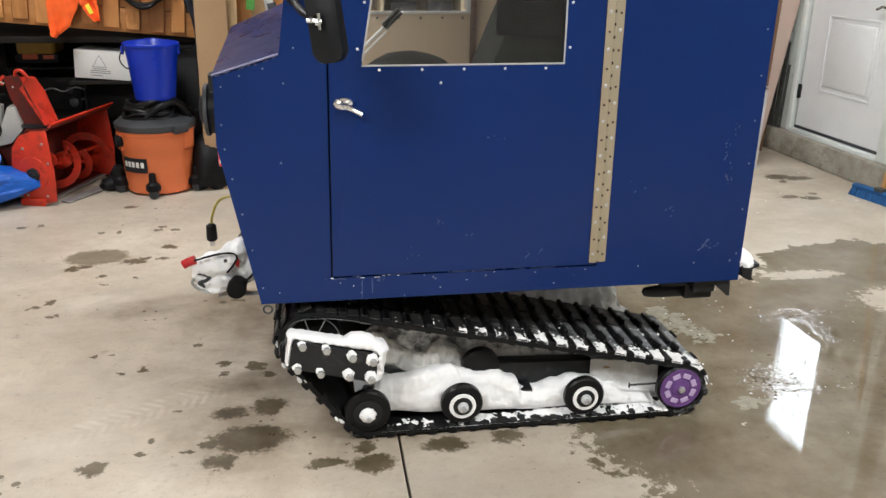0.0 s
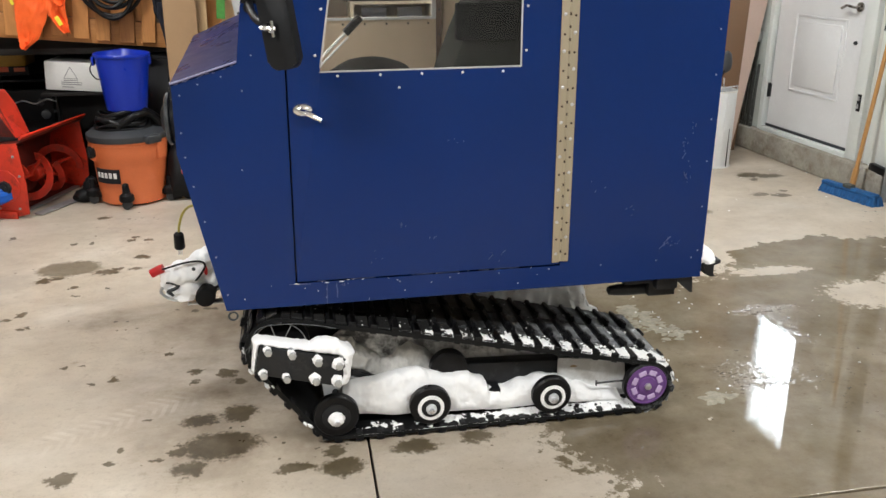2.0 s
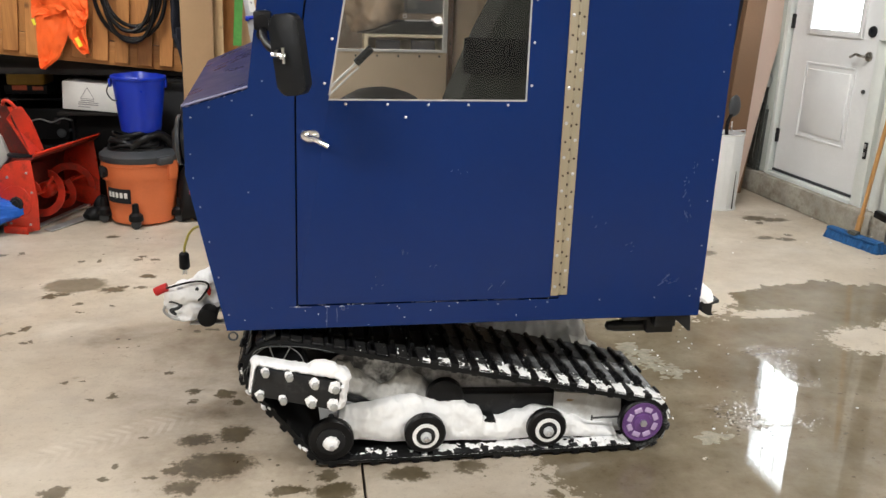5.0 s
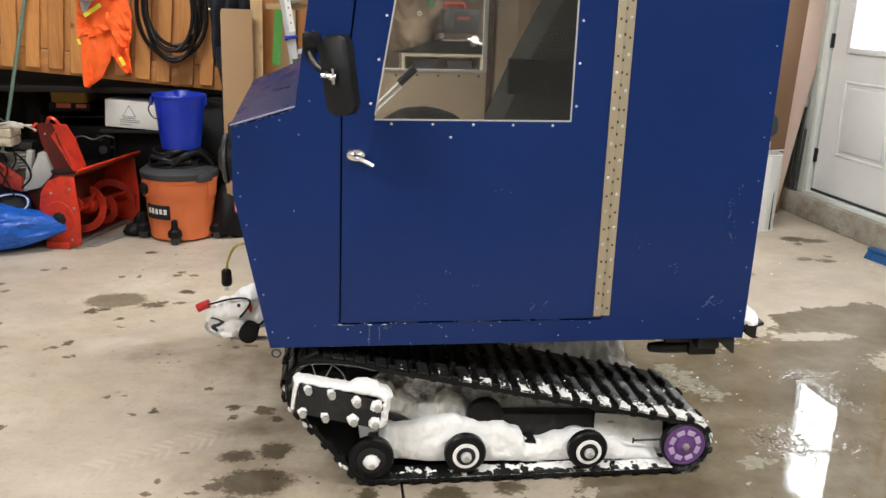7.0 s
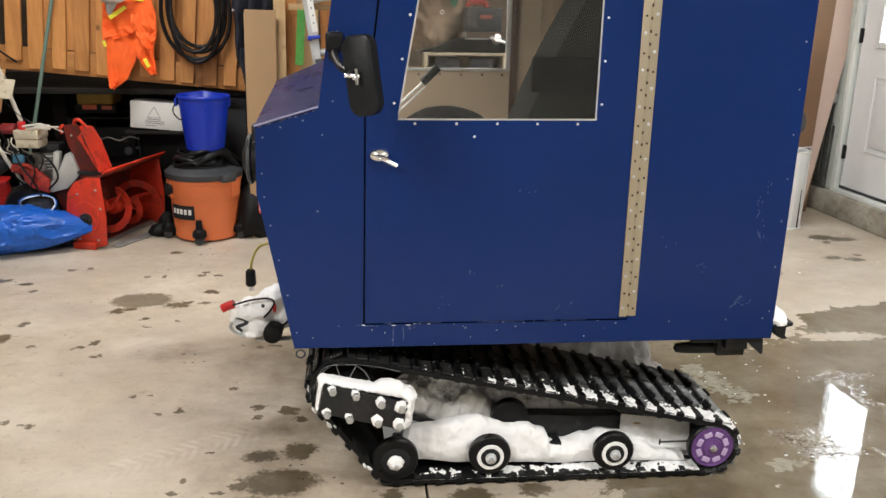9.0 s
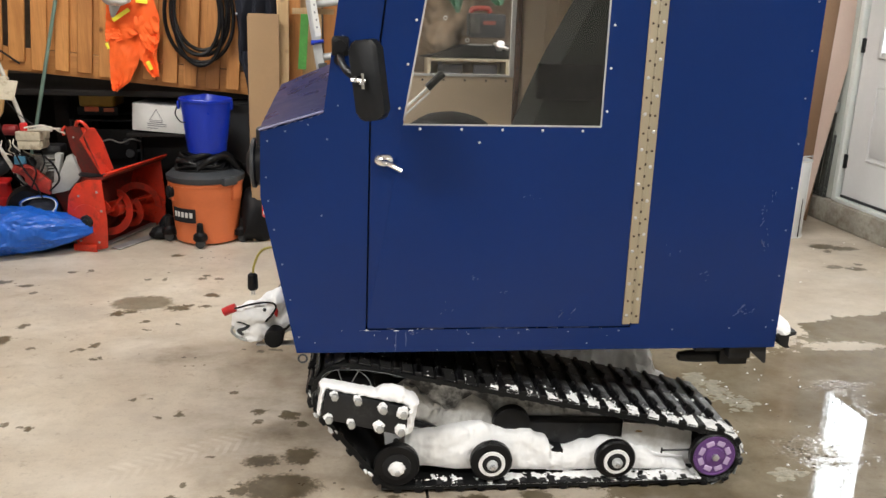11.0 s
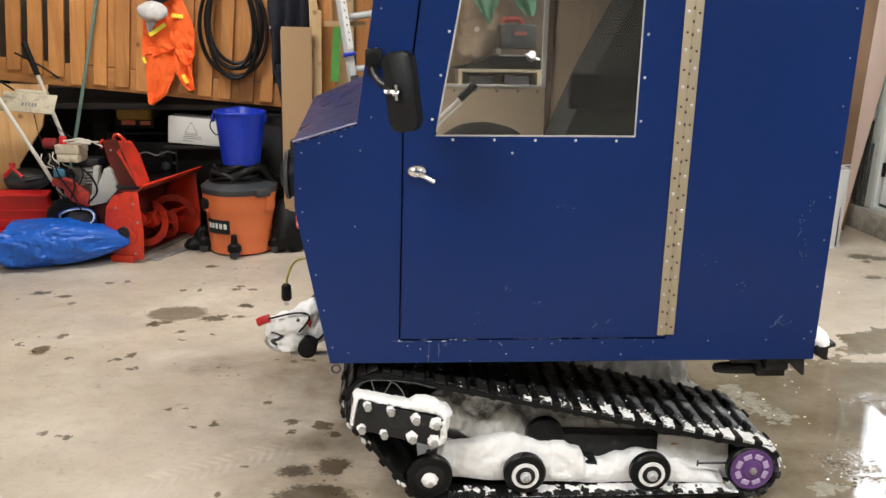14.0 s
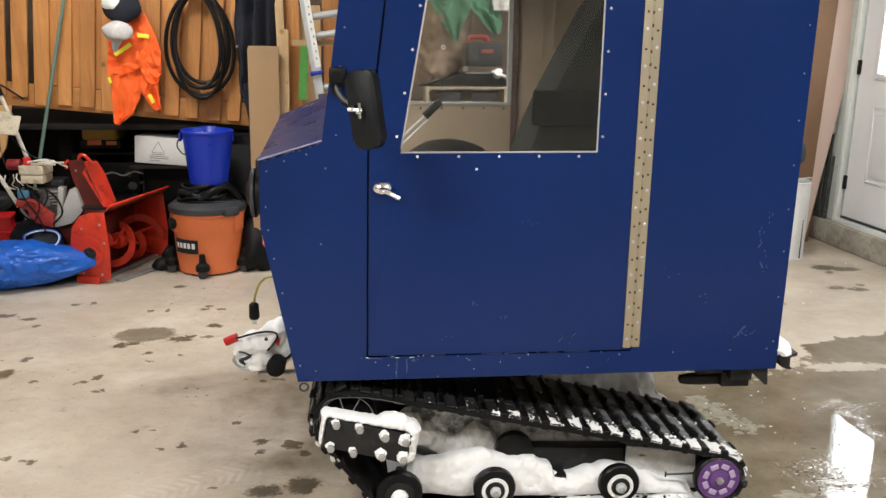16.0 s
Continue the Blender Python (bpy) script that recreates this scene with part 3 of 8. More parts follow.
def tube(points, r, seg=10, closed=False, flat=1.0):
    """A round bar along a line of points."""
    bm = bmesh.new()
    pts = [Vector(p) for p in points]
    n = len(pts)
    rings = []
    up = None
    for i, p in enumerate(pts):
        a = pts[(i - 1) % n] if closed or i > 0 else p
        b = pts[(i + 1) % n] if closed or i < n - 1 else p
        d = (b - a).normalized()
        if up is None:
            up = d.orthogonal().normalized()
        up = (up - d * up.dot(d)).normalized()
        side = d.cross(up)
        rings.append([bm.verts.new(p + r * (math.cos(t) * up + flat * math.sin(t) * side)) for t in (2 * math.pi * k / seg for k in range(seg))])
    pairs = list(zip(rings, rings[1:])) + ([(rings[-1], rings[0])] if closed else [])
    for a, b in pairs:
        for k in range(seg):
            bm.faces.new((a[k], a[(k + 1) % seg], b[(k + 1) % seg], b[k]))
    if not closed:
        bm.faces.new(rings[0][::-1])
        bm.faces.new(rings[-1])
    return bm


def curve(pts, n=8):
    """Points on a smooth line through pts."""
    P = [Vector(p) for p in pts]
    P = [P[0] * 2 - P[1]] + P + [P[-1] * 2 - P[-2]]
    out = []
    for i in range(1, len(P) - 2):
        for k in range(n):
            t = k / n
            a, b, c, d = P[i - 1:i + 3]
            out.append(0.5 * ((2 * b) + (c - a) * t + (2 * a - 5 * b + 4 * c - d) * t * t + (3 * b - a - 3 * c + d) * t ** 3))
    out.append(P[-2])
    return out


def prism(outline, y0, y1, bevel=0.0, m=None):
    """An outline in x and z, with a thickness along y."""
    bm = bmesh.new()
    a = [bm.verts.new((x, y0, z)) for x, z in outline]
    b = [bm.verts.new((x, y1, z)) for x, z in outline]
    bm.faces.new(a)
    bm.faces.new(b[::-1])
    for i in range(len(a)):
        j = (i + 1) % len(a)
        bm.faces.new((a[i], b[i], b[j], a[j]))
    if bevel:
        bmesh.ops.bevel(bm, geom=bm.edges[:], offset=bevel, segments=2, affect="EDGES", profile=0.5)
    if m:
        bmesh.ops.transform(bm, matrix=m, verts=bm.verts)
    return bm


def ring_plate(outer, inner, y0, y1):
    """A sheet in x and z with one hole, with a thickness along y; both outlines with as many corners."""
    bm = bmesh.new()
    loops = [[bm.verts.new((x, y, z)) for x, z in o] for y in (y0, y1) for o in (outer, inner)]
    n = len(outer)
    o0, i0, o1, i1 = loops
    for k in range(n):
        j = (k + 1) % n
        bm.faces.new((o0[k], o0[j], i0[j], i0[k]))
        bm.faces.new((o1[k], i1[k], i1[j], o1[j]))
        bm.faces.new((o0[k], o1[k], o1[j], o0[j]))
        bm.faces.new((i0[k], i0[j], i1[j], i1[k]))
    return bm


def lump(c, s, seed=0, rough=0.25, freq=2.2, sub=3, floor=None):
    """A rounded uneven mass: snow, cloth, filled sacks."""
    bm = bmesh.new()
    bmesh.ops.create_icosphere(bm, subdivisions=sub, radius=1)
    off = Vector((seed * 7.3, seed * 3.1, seed * 1.7))
    for v in bm.verts:
        k = 1 + rough * noise.noise(v.co * freq + off) + 0.4 * rough * noise.noise(v.co * freq * 2.7 + off)
        v.co = Vector((v.co.x * s[0], v.co.y * s[1], v.co.z * s[2])) * k + Vector(c)
        if floor is not None:
            v.co.z = max(v.co.z, floor)
    return bm


def slab(points, t):
    """A sheet through points in space, with a thickness along its own normal."""
    bm = bmesh.new()
    P = [Vector(p) for p in points]
    n = sum(((P[i] - P[0]).cross(P[i + 1] - P[0]) for i in range(1, len(P) - 1)), Vector()).normalized() * t
    a, b = [bm.verts.new(p) for p in P], [bm.verts.new(p + n) for p in P]
    for i in range(1, len(P) - 1):
        bm.faces.new((a[0], a[i], a[i + 1]))
        bm.faces.new((b[0], b[i + 1], b[i]))
    for i in range(len(P)):
        j = (i + 1) % len(P)
        bm.faces.new((a[i], b[i], b[j], a[j]))
    return bm


def many(items):
    bm = bmesh.new()
    for i in items:
        add(bm, i)
    return bm


def moved(m, bm):
    bmesh.ops.transform(bm, matrix=m, verts=bm.verts)
    return bm


# ---- the garage ----
ROOM = pose(3.47, 4.9, 0, 0, 0, 3.2)      # on the east wall's kerb line, y along the wall, x outwards


def structure(name, bm, mat, label, m=None):
    if m is not None:
        bmesh.ops.transform(bm, matrix=m, verts=bm.verts)
    return tagged(part(name, bm, mat), label, name.split("_")[0], kind="structure")


def floor_slabs():
    xs, ys = [-5.2, 0.243, 4.6], [-3.2, 1.752, 7.6]
    g = 0.0042
    bm = bmesh.new()
    for i in range(2):
        for j in range(2):
            x0, x1, y0, y1 = xs[i] + (g if i else 0), xs[i + 1] - (0 if i else g), ys[j] + (g if j else 0), ys[j + 1] - (0 if j else g)
            add(bm, box(((x0 + x1) / 2, (y0 + y1) / 2, -0.06), (x1 - x0, y1 - y0, 0.12), bevel=0.0025, seg=1))
    return bm


structure("floor", floor_slabs(), M_FLOOR, "stained concrete garage floor, dry and wet in patches")
structure("subfloor", box((-0.3, 2.2, -0.16), (10, 11, 0.06)), M_JOINT, "dark ground under the slab joints")
structure("ceiling", box((-0.3, 2.2, CEILING + 0.06), (10, 11, 0.12)), M_CEIL, "white painted garage ceiling")
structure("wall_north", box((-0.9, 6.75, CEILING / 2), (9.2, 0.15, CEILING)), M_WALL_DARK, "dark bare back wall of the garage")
structure("wall_west", box((-4.4, 1.9, CEILING / 2), (0.15, 9.5, CEILING)), M_WALL, "pale painted side wall")
structure("wall_south", box((-0.4, -2.7, CEILING / 2), (8.6, 0.15, CEILING)), M_WALL_SOUTH, "bare timber board wall")

# east wall, in its own frame: a gap for the house door and one for the overhead door
DOOR_A, DOOR_B, SILL, DOOR_TOP = -0.175, 0.755, 0.185, 2.25
GATE_A = -0.60
for nm, (a, b, z0, z1) in {"a": (DOOR_B + 0.02, 2.0, 0, CEILING), "b": (DOOR_A - 0.02, DOOR_B + 0.02, DOOR_TOP + 0.02, CEILING),
                           "c": (GATE_A, DOOR_A - 0.02, 0, CEILING), "d": (-4.6, GATE_A, 2.52, CEILING), "e": (-7.8, -4.6, 0, CEILING)}.items():
    structure("wall_east_" + nm, box((0.17, (a + b) / 2, (z0 + z1) / 2), (0.18, b - a, z1 - z0)), M_WALL, "pale painted garage wall beside the doors", ROOM)
structure("kerb", box((0.06, 0.70, 0.0825), (0.14, 2.58, 0.165), bevel=0.012), M_CONC, "low worn concrete kerb under the door", ROOM)


def house_door():
    d = thing("door_1", ROOM, "white panelled steel entry door with lit window, shut", "door", kind="structure")
    W0, W1, x = DOOR_A + 0.02, DOOR_B - 0.02, 0.075
    win = (0.03, 0.535, 1.22, 2.16)
    pan = (0.018, 0.529, 0.496, 0.997)

    def R(c, s, **k):
        return box(c, s, m=ROOM, **k)
    t = 0.045
    slab = many([R((x + t / 2, (W0 + win[0]) / 2, (SILL + 0.02 + DOOR_TOP) / 2), (t, win[0] - W0, DOOR_TOP - SILL - 0.02)),
                 R((x + t / 2, (W1 + win[1]) / 2, (SILL + 0.02 + DOOR_TOP) / 2), (t, W1 - win[1], DOOR_TOP - SILL - 0.02)),
                 R((x + t / 2, (win[0] + win[1]) / 2, (SILL + 0.02 + win[2]) / 2), (t, win[1] - win[0], win[2] - SILL - 0.02)),
                 R((x + t / 2, (win[0] + win[1]) / 2, (win[3] + DOOR_TOP) / 2), (t, win[1] - win[0], DOOR_TOP - win[3]))])
    part("door_leaf", slab, M_WHITE, d)
    # raised panel with a moulded frame
    part("panel_moulding", many([R((x - 0.002, pan[0], (pan[2] + pan[3]) / 2), (0.010, 0.016, pan[3] - pan[2] + 0.016), bevel=0.004),
                                 R((x - 0.002, pan[1], (pan[2] + pan[3]) / 2), (0.010, 0.016, pan[3] - pan[2] + 0.016), bevel=0.004),
                                 R((x - 0.002, (pan[0] + pan[1]) / 2, pan[2]), (0.0095, pan[1] - pan[0] - 0.016, 0.016), bevel=0.004),
                                 R((x - 0.002, (pan[0] + pan[1]) / 2, pan[3]), (0.0095, pan[1] - pan[0] - 0.016, 0.016), bevel=0.004)]), M_WHITE, d)
    part("panel", R((x - 0.003, (pan[0] + pan[1]) / 2, (pan[2] + pan[3]) / 2), (0.012, pan[1] - pan[0] - 0.07, pan[3] - pan[2] - 0.07), bevel=0.005), M_WHITE, d)
    wf = part("window_frame", many([R((x - 0.003, win[0] - 0.012, (win[2] + win[3]) / 2), (0.026, 0.04, win[3] - win[2] + 0.064), bevel=0.005),
                                    R((x - 0.003, win[1] + 0.012, (win[2] + win[3]) / 2), (0.026, 0.04, win[3] - win[2] + 0.064), bevel=0.005),
                                    R((x - 0.003, (win[0] + win[1]) / 2, win[2] - 0.012), (0.025, win[1] - win[0] - 0.016, 0.04), bevel=0.005),
                                    R((x - 0.003, (win[0] + win[1]) / 2, win[3] + 0.012), (0.025, win[1] - win[0] - 0.016, 0.04), bevel=0.005)]), M_WHITE, d)
    pane = part("pane", R((x + 0.02, (win[0] + win[1]) / 2, (win[2] + win[3]) / 2), (0.006, win[1] - win[0], win[3] - win[2])), M_GLASS, wf)
    pane.visible_shadow = False
    for k in (1, 2):
        yy = win[0] + (win[1] - win[0]) * k / 3
        part("glazing_bar", R((x + 0.011, yy, (win[2] + win[3]) / 2), (0.006, 0.004, win[3] - win[2])), M_WHITE, wf)
    for k in (1, 2, 3):
        zz = win[2] + (win[3] - win[2]) * k / 4
        part("glazing_bar", R((x + 0.012, (win[0] + win[1]) / 2, zz), (0.006, win[1] - win[0], 0.004)), M_WHITE, wf)
    for z in (0.457, 1.264, 2.05):
        part("hinge", many([R((x - 0.008, W1 + 0.006, z), (0.018, 0.016, 0.10), bevel=0.003), R((x - 0.002, W1 - 0.006, z), (0.006, 0.012, 0.095))]), M_BLACK, d, "black steel butt hinge")
    hy = -0.082
    h = part("door_handle", cyl(ROOM @ Vector((x - 0.012, hy, 1.086)), ROOM @ Vector((x + 0.002, hy, 1.086)), 0.030, bevel=0.004), M_NICKEL, d, "dark nickel lever handle")
    part("lever", tube([ROOM @ Vector(p) for p in curve([(x - 0.012, hy, 1.086), (x - 0.045, hy, 1.086), (x - 0.056, hy + 0.03, 1.09), (x - 0.055, hy + 0.06, 1.095), (x - 0.052, hy + 0.09, 1.083), (x - 0.046, hy + 0.118, 1.074)])], 0.0085), M_NICKEL, h)
    part("deadbolt", many([cyl(ROOM @ Vector((x - 0.014, hy, 1.236)), ROOM @ Vector((x + 0.002, hy, 1.236)), 0.034, bevel=0.004), R((x - 0.025, hy, 1.236), (0.022, 0.012, 0.035), bevel=0.003)]), M_BLACK, d, "black deadbolt turn")
    part("peg", cyl(ROOM @ Vector((x - 0.012, -0.087, 0.87)), ROOM @ Vector((x + 0.002, -0.087, 0.87)), 0.012), M_GREY, d)
    part("sweep", R((x - 0.002, (W0 + W1) / 2, SILL + 0.022), (0.012, W1 - W0, 0.018)), M_GREY, d, "grey rubber door sweep")
    return d


house_door()
structure("door_frame", many([box((0.066, DOOR_B + 0.0225, 1.24), (0.05, 0.045, 2.15), bevel=0.006, m=ROOM), box((0.066, DOOR_A - 0.05, 1.24), (0.05, 0.10, 2.15), bevel=0.006, m=ROOM),
                              box((0.066, (DOOR_A + DOOR_B) / 2, DOOR_TOP + 0.05), (0.05, DOOR_B - DOOR_A - 0.004, 0.09), bevel=0.006, m=ROOM)]), M_TRIM, "white painted timber door frame")
structure("threshold", box((0.085, (DOOR_A + DOOR_B) / 2, SILL - 0.008), (0.10, DOOR_B - DOOR_A, 0.035), bevel=0.006, m=ROOM), M_TRIM, "white door threshold")
structure("backdrop", box((0.62, 0.95, 1.68), (0.02, 3.1, 1.9), m=ROOM), M_DAY, "bright overcast daylight outside the door")
# unseen strips added to keep daylight from leaking past the doors
structure("door_stop", many([box((0.14, DOOR_B - 0.005, 1.21), (0.03, 0.06, 2.1), m=ROOM), box((0.14, DOOR_A + 0.005, 1.21), (0.03, 0.06, 2.1), m=ROOM), box((0.14, 0.32, DOOR_TOP), (0.03, 0.9, 0.06), m=ROOM), box((0.20, GATE_A - 0.03, 1.2), (0.03, 0.12, 2.4), m=ROOM)]), M_TRIM, "unseen white stops added in the door openings to block daylight leaks")
structure("corner_trim", many([box((0.05, -0.495, 1.335), (0.05, 0.165, 2.33), bevel=0.006, m=ROOM), box((0.044, -0.592, 1.30), (0.062, 0.022, 2.27), bevel=0.004, m=ROOM), box((0.062, -0.375, 1.335), (0.03, 0.07, 2.33), bevel=0.004, m=ROOM)]), M_TRIM, "white painted upright trim beside the overhead door")
structure("hinge_side_casing", many([box((0.062, DOOR_B + 0.115, 1.335), (0.04, 0.135, 2.33), bevel=0.006, m=ROOM), box((0.054, DOOR_B + 0.19, 1.335), (0.056, 0.014, 2.33), bevel=0.004, m=ROOM)]), M_CASING, "greenish grey painted casing on the hinge side of the door")
structure("weather_seal", box((0.008, -0.535, 0.176), (0.04, 0.14, 0.045), rot=(6, 0, 0), bevel=0.008, m=ROOM), M_RUBBER, "black rubber seal end on the kerb")
structure("switch_box", box((0.035, -0.28, 1.255), (0.05, 0.14, 0.125), bevel=0.008, m=ROOM), M_WHITE, "white electrical box on the wall")
structure("switch_cable", tube([ROOM @ Vector(p) for p in curve([(0.03, -0.33, 1.17), (0.03, -0.365, 1.10), (0.03, -0.372, 1.02), (0.03, -0.366, 0.97)])], 0.004, 8), M_GREY, "thin grey cable hanging from the electrical box")


def overhead_door():
    d = thing("overhead_door", ROOM, "white sectional garage door, closed, with panel relief", "garage door", kind="structure")
    y1, y0 = GATE_A - 0.02, -4.6
    M = ROOM @ pose(-0.06, 0, 0)
    h = 0.50
    for k in range(5):
        z = 0.03 + k * h
        hz = h - 0.03 if k == 0 else h
        z = 0.03 if k == 0 else k * h
        s = part("section", box((0.137, (y0 + y1) / 2, z + hz / 2), (0.04, y1 - y0, hz - 0.006), bevel=0.004, m=M), M_WHITE, d)
        for j in range(4):
            yc = y1 - 0.09 - 0.42 - j * 0.98
            part("raised_panel", many([box((0.113, yc, z + hz * 0.5), (0.016, 0.84, 0.235), bevel=0.007, m=M), box((0.105, yc, z + hz * 0.5), (0.012, 0.74, 0.15), bevel=0.005, m=M)]), M_WHITE, s)
        part("end_stile", box((0.108, y1 - 0.032, z + hz / 2), (0.018, 0.078, hz - 0.01), bevel=0.002, m=M), M_STILE, s, "dull galvanised end stile")
        for zz in (0.12, 0.38):
            part("screw", lathe([(0.006, 0), (0.005, 0.003), (0.001, 0.004)], axis="x", seg=8, m=M @ pose(0.098, y1 - 0.035, z + zz) @ Matrix.Diagonal((-1, 1, 1, 1))), M_STEEL, s)
        part("roller_hinge", many([box((0.092, y1 - 0.035, z + hz), (0.022, 0.07, 0.05), bevel=0.004, m=M), cyl(M @ Vector((0.085, y1 - 0.03, z + hz + 0.01)), M @ Vector((0.085, y1 + 0.03, z + hz + 0.01)), 0.014), cyl(M @ Vector((0.085, y1 + 0.004, z + hz + 0.01)), M @ Vector((0.085, y1 + 0.022, z + hz + 0.01)), 0.022)]), M_BLACK, s, "dark steel roller hinge")
        part("meeting_rail", box((0.106, (y0 + y1) / 2 - 0.01, z + hz - 0.055), (0.032, y1 - y0 - 0.04, 0.026), bevel=0.004, m=M), M_WHITE, s)
        part("meeting_rail", box((0.106, (y0 + y1) / 2 - 0.02, z + 0.052 if k else z + 0.03), (0.032, y1 - y0 - 0.06, 0.030), bevel=0.004, m=M), M_WHITE, s)
    part("track_rail", many([box((0.075, GATE_A - 0.01, 1.2), (0.055, 0.004, 2.4), m=M), box((0.05, GATE_A - 0.03, 1.2), (0.004, 0.04, 2.4), m=M), box((0.1, GATE_A + 0.0, 1.2), (0.004, 0.06, 2.4), m=M)]), M_GALV, d, "galvanised vertical door track")
    part("bottom_seal", box((0.12, (y0 + y1) / 2, 0.015), (0.05, y1 - y0, 0.03), bevel=0.006, m=M), M_RUBBER, d, "black rubber bottom seal")
    return d


overhead_door()


def ceiling_lamp(x, y):
    d = thing("ceiling_lamp", (x, y, CEILING - 0.1), "white twin-tube ceiling batten, lit", "ceiling light", "ceiling battens")
    part("housing", box((x, y, CEILING - 0.03), (1.24, 0.2, 0.06), bevel=0.01), M_WHITE, d)
    for k in (-0.05, 0.05):
        part("tube", cyl((x - 0.58, y + k, CEILING - 0.085), (x + 0.58, y + k, CEILING - 0.085), 0.013), M_TUBELIGHT, d, "glowing fluorescent tube")
    return d


for _x, _y, _p in LAMPS:
    ceiling_lamp(_x, _y)


# ---- the tracked vehicle ----
NEAR, FAR, MID = 2.25, 3.60, 2.925
cab = thing("tracked_snow_vehicle", (0.55, MID, 0), "home-built blue sheet-metal snow vehicle on snowy rubber tracks", "snow vehicle")
FLOORZ, ROOFZ = 0.476, 1.95


def pieces_of(name, me, poses, parent, label=""):
    for m in poses:
        ob = new(name, me)
        ob.parent = parent
        ob.matrix_parent_inverse = parent.matrix_basis.inverted()
        ob.matrix_basis = m
        if label:
            ob["label"] = label


def cab_side(y0, y1, mat, name, doorway=True):
    p1 = [(-0.144, FLOORZ), (-0.231, 0.93), (-0.226, 1.1175), (-0.057, 1.1695), (0.055, ROOFZ), (0.165, ROOFZ), (0.157, 1.885), (0.063, 1.15), (0.054, 0.541), (0.054, FLOORZ)]
    p2 = [(0.054, FLOORZ), (0.054, 0.541), (0.834, 0.541), (0.834, FLOORZ)]
    p3 = [(0.834, FLOORZ), (0.834, ROOFZ), (1.30, ROOFZ), (1.291, FLOORZ)]
    p4 = [(0.165, ROOFZ), (0.157, 1.885), (0.834, 1.885), (0.834, ROOFZ)]
    return part(name, many([prism(p, y0, y1) for p in (p1, p2, p3, p4)]), mat, cab)


cab_side(NEAR, NEAR + 0.012, M_BLUE, "side_panel")
part("door_backing", ring_plate([(0.03, 0.52), (0.04, 1.15), (0.14, 1.91), (0.86, 1.91), (0.86, 0.52)], [(0.146, 1.126), (0.148, 1.145), (0.261, 1.797), (0.709, 1.797), (0.709, 1.126)], NEAR + 0.014, NEAR + 0.03), M_GAP, cab)
DOOR_OUT = [(0.0588, 0.547), (0.0678, 1.15), (0.1618, 1.878), (0.829, 1.878), (0.829, 0.547)]
WIN_IN = [(0.153, 1.133), (0.155, 1.145), (0.266, 1.79), (0.698, 1.79), (0.698, 1.134)]
_d = ring_plate(DOOR_OUT, WIN_IN, NEAR - 0.006, NEAR + 0.01)
bmesh.ops.bevel(_d, geom=[e for e in _d.edges if e.calc_length() > 0.1 and all(v.co.y < NEAR for v in e.verts)], offset=0.0018, segments=2, affect="EDGES")
cab_door = part("cab_door", _d, M_BLUE, cab, "blue sheet-metal side door, shut, with a clear window")
_w = part("window_pane", prism([(0.147, 1.127), (0.147, 1.145), (0.262, 1.796), (0.708, 1.796), (0.708, 1.127)], NEAR + 0.002, NEAR + 0.007), M_ACRYL, cab_door, "clear acrylic window sheet")
_w.visible_shadow = False
for a, b in zip(WIN_IN, WIN_IN[1:] + WIN_IN[:1]):
    if (Vector(a) - Vector(b)).length > 0.05:
        part("window_trim", tube([(a[0], NEAR - 0.005, a[1]), (b[0], NEAR - 0.004, b[1])], 0.0027, 6), M_SILVER, cab_door, "pale sealant line")

# piano hinge
HX = 0.832
part("hinge_leaf", box((HX - 0.0145, NEAR - 0.0085, 1.2185), (0.023, 0.004, 1.327), bevel=0.001, seg=1), M_ALU, cab, "brushed aluminium piano hinge")
part("hinge_leaf", box((HX + 0.0145, NEAR - 0.0035, 1.2185), (0.023, 0.004, 1.327), bevel=0.001, seg=1), M_ALU, cab, "brushed aluminium piano hinge")
_k = bmesh.new()
for i in range(39):
    z = 0.56 + i * 0.034
    add(_k, cyl((HX, NEAR - 0.008, z), (HX, NEAR - 0.008, z + 0.0255), 0.0042, seg=8))
tagged(part("hinge_knuckle", _k, M_ALU, cab), kind="stuff")
part("hinge_pin", box((HX, NEAR - 0.0062, 1.2185), (0.0052, 0.004, 1.32)), M_HOLE, cab, "dark pin between the hinge knuckles")
_scr = mesh_of(lathe([(0.0052, 0), (0.0048, 0.0018), (0.003, 0.0028), (0.0006, 0.0031)], axis="y", seg=10), M_STEEL)
_holes = bmesh.new()
_at = []
for i in range(27):
    z = 0.583 + i * 0.049
    s = 1 if i % 2 else -1
    _at.append(pose(HX + s * 0.0155, NEAR - (0.0045 if s > 0 else 0.0095), z))
    add(_holes, cyl((HX - s * 0.0155, NEAR - (0.0095 if s > 0 else 0.0045) - 0.0022, z - 0.004), (HX - s * 0.0155, NEAR, z - 0.004), 0.0034, seg=8))
pieces_of("screw", _scr, _at, cab, "bright pan-head screw")
tagged(part("screw_holes", _holes, M_HOLE, cab), kind="stuff")
# panel screws
_at = []
for x in (0.199, 0.312, 0.424, 0.535, 0.647):
    _at.append(pose(x, NEAR - 0.006, 1.122))
for z in (1.176, 1.292, 1.405, 1.517, 1.63, 1.745):
    _at += [pose(0.143 + (z - 1.176) * 0.183, NEAR - 0.006, z), pose(0.711 + (z - 1.18) * 0.012, NEAR - 0.006, z)]
_at += [pose(0.362, NEAR - 0.006, 1.087)]
for i, x in enumerate((0.139, 0.352, 0.50, 0.648, 0.80, 0.964, 1.14, 1.255)):
    _at.append(pose(x, NEAR, 0.493 if i == 0 else 0.524 + 0.002 * i))
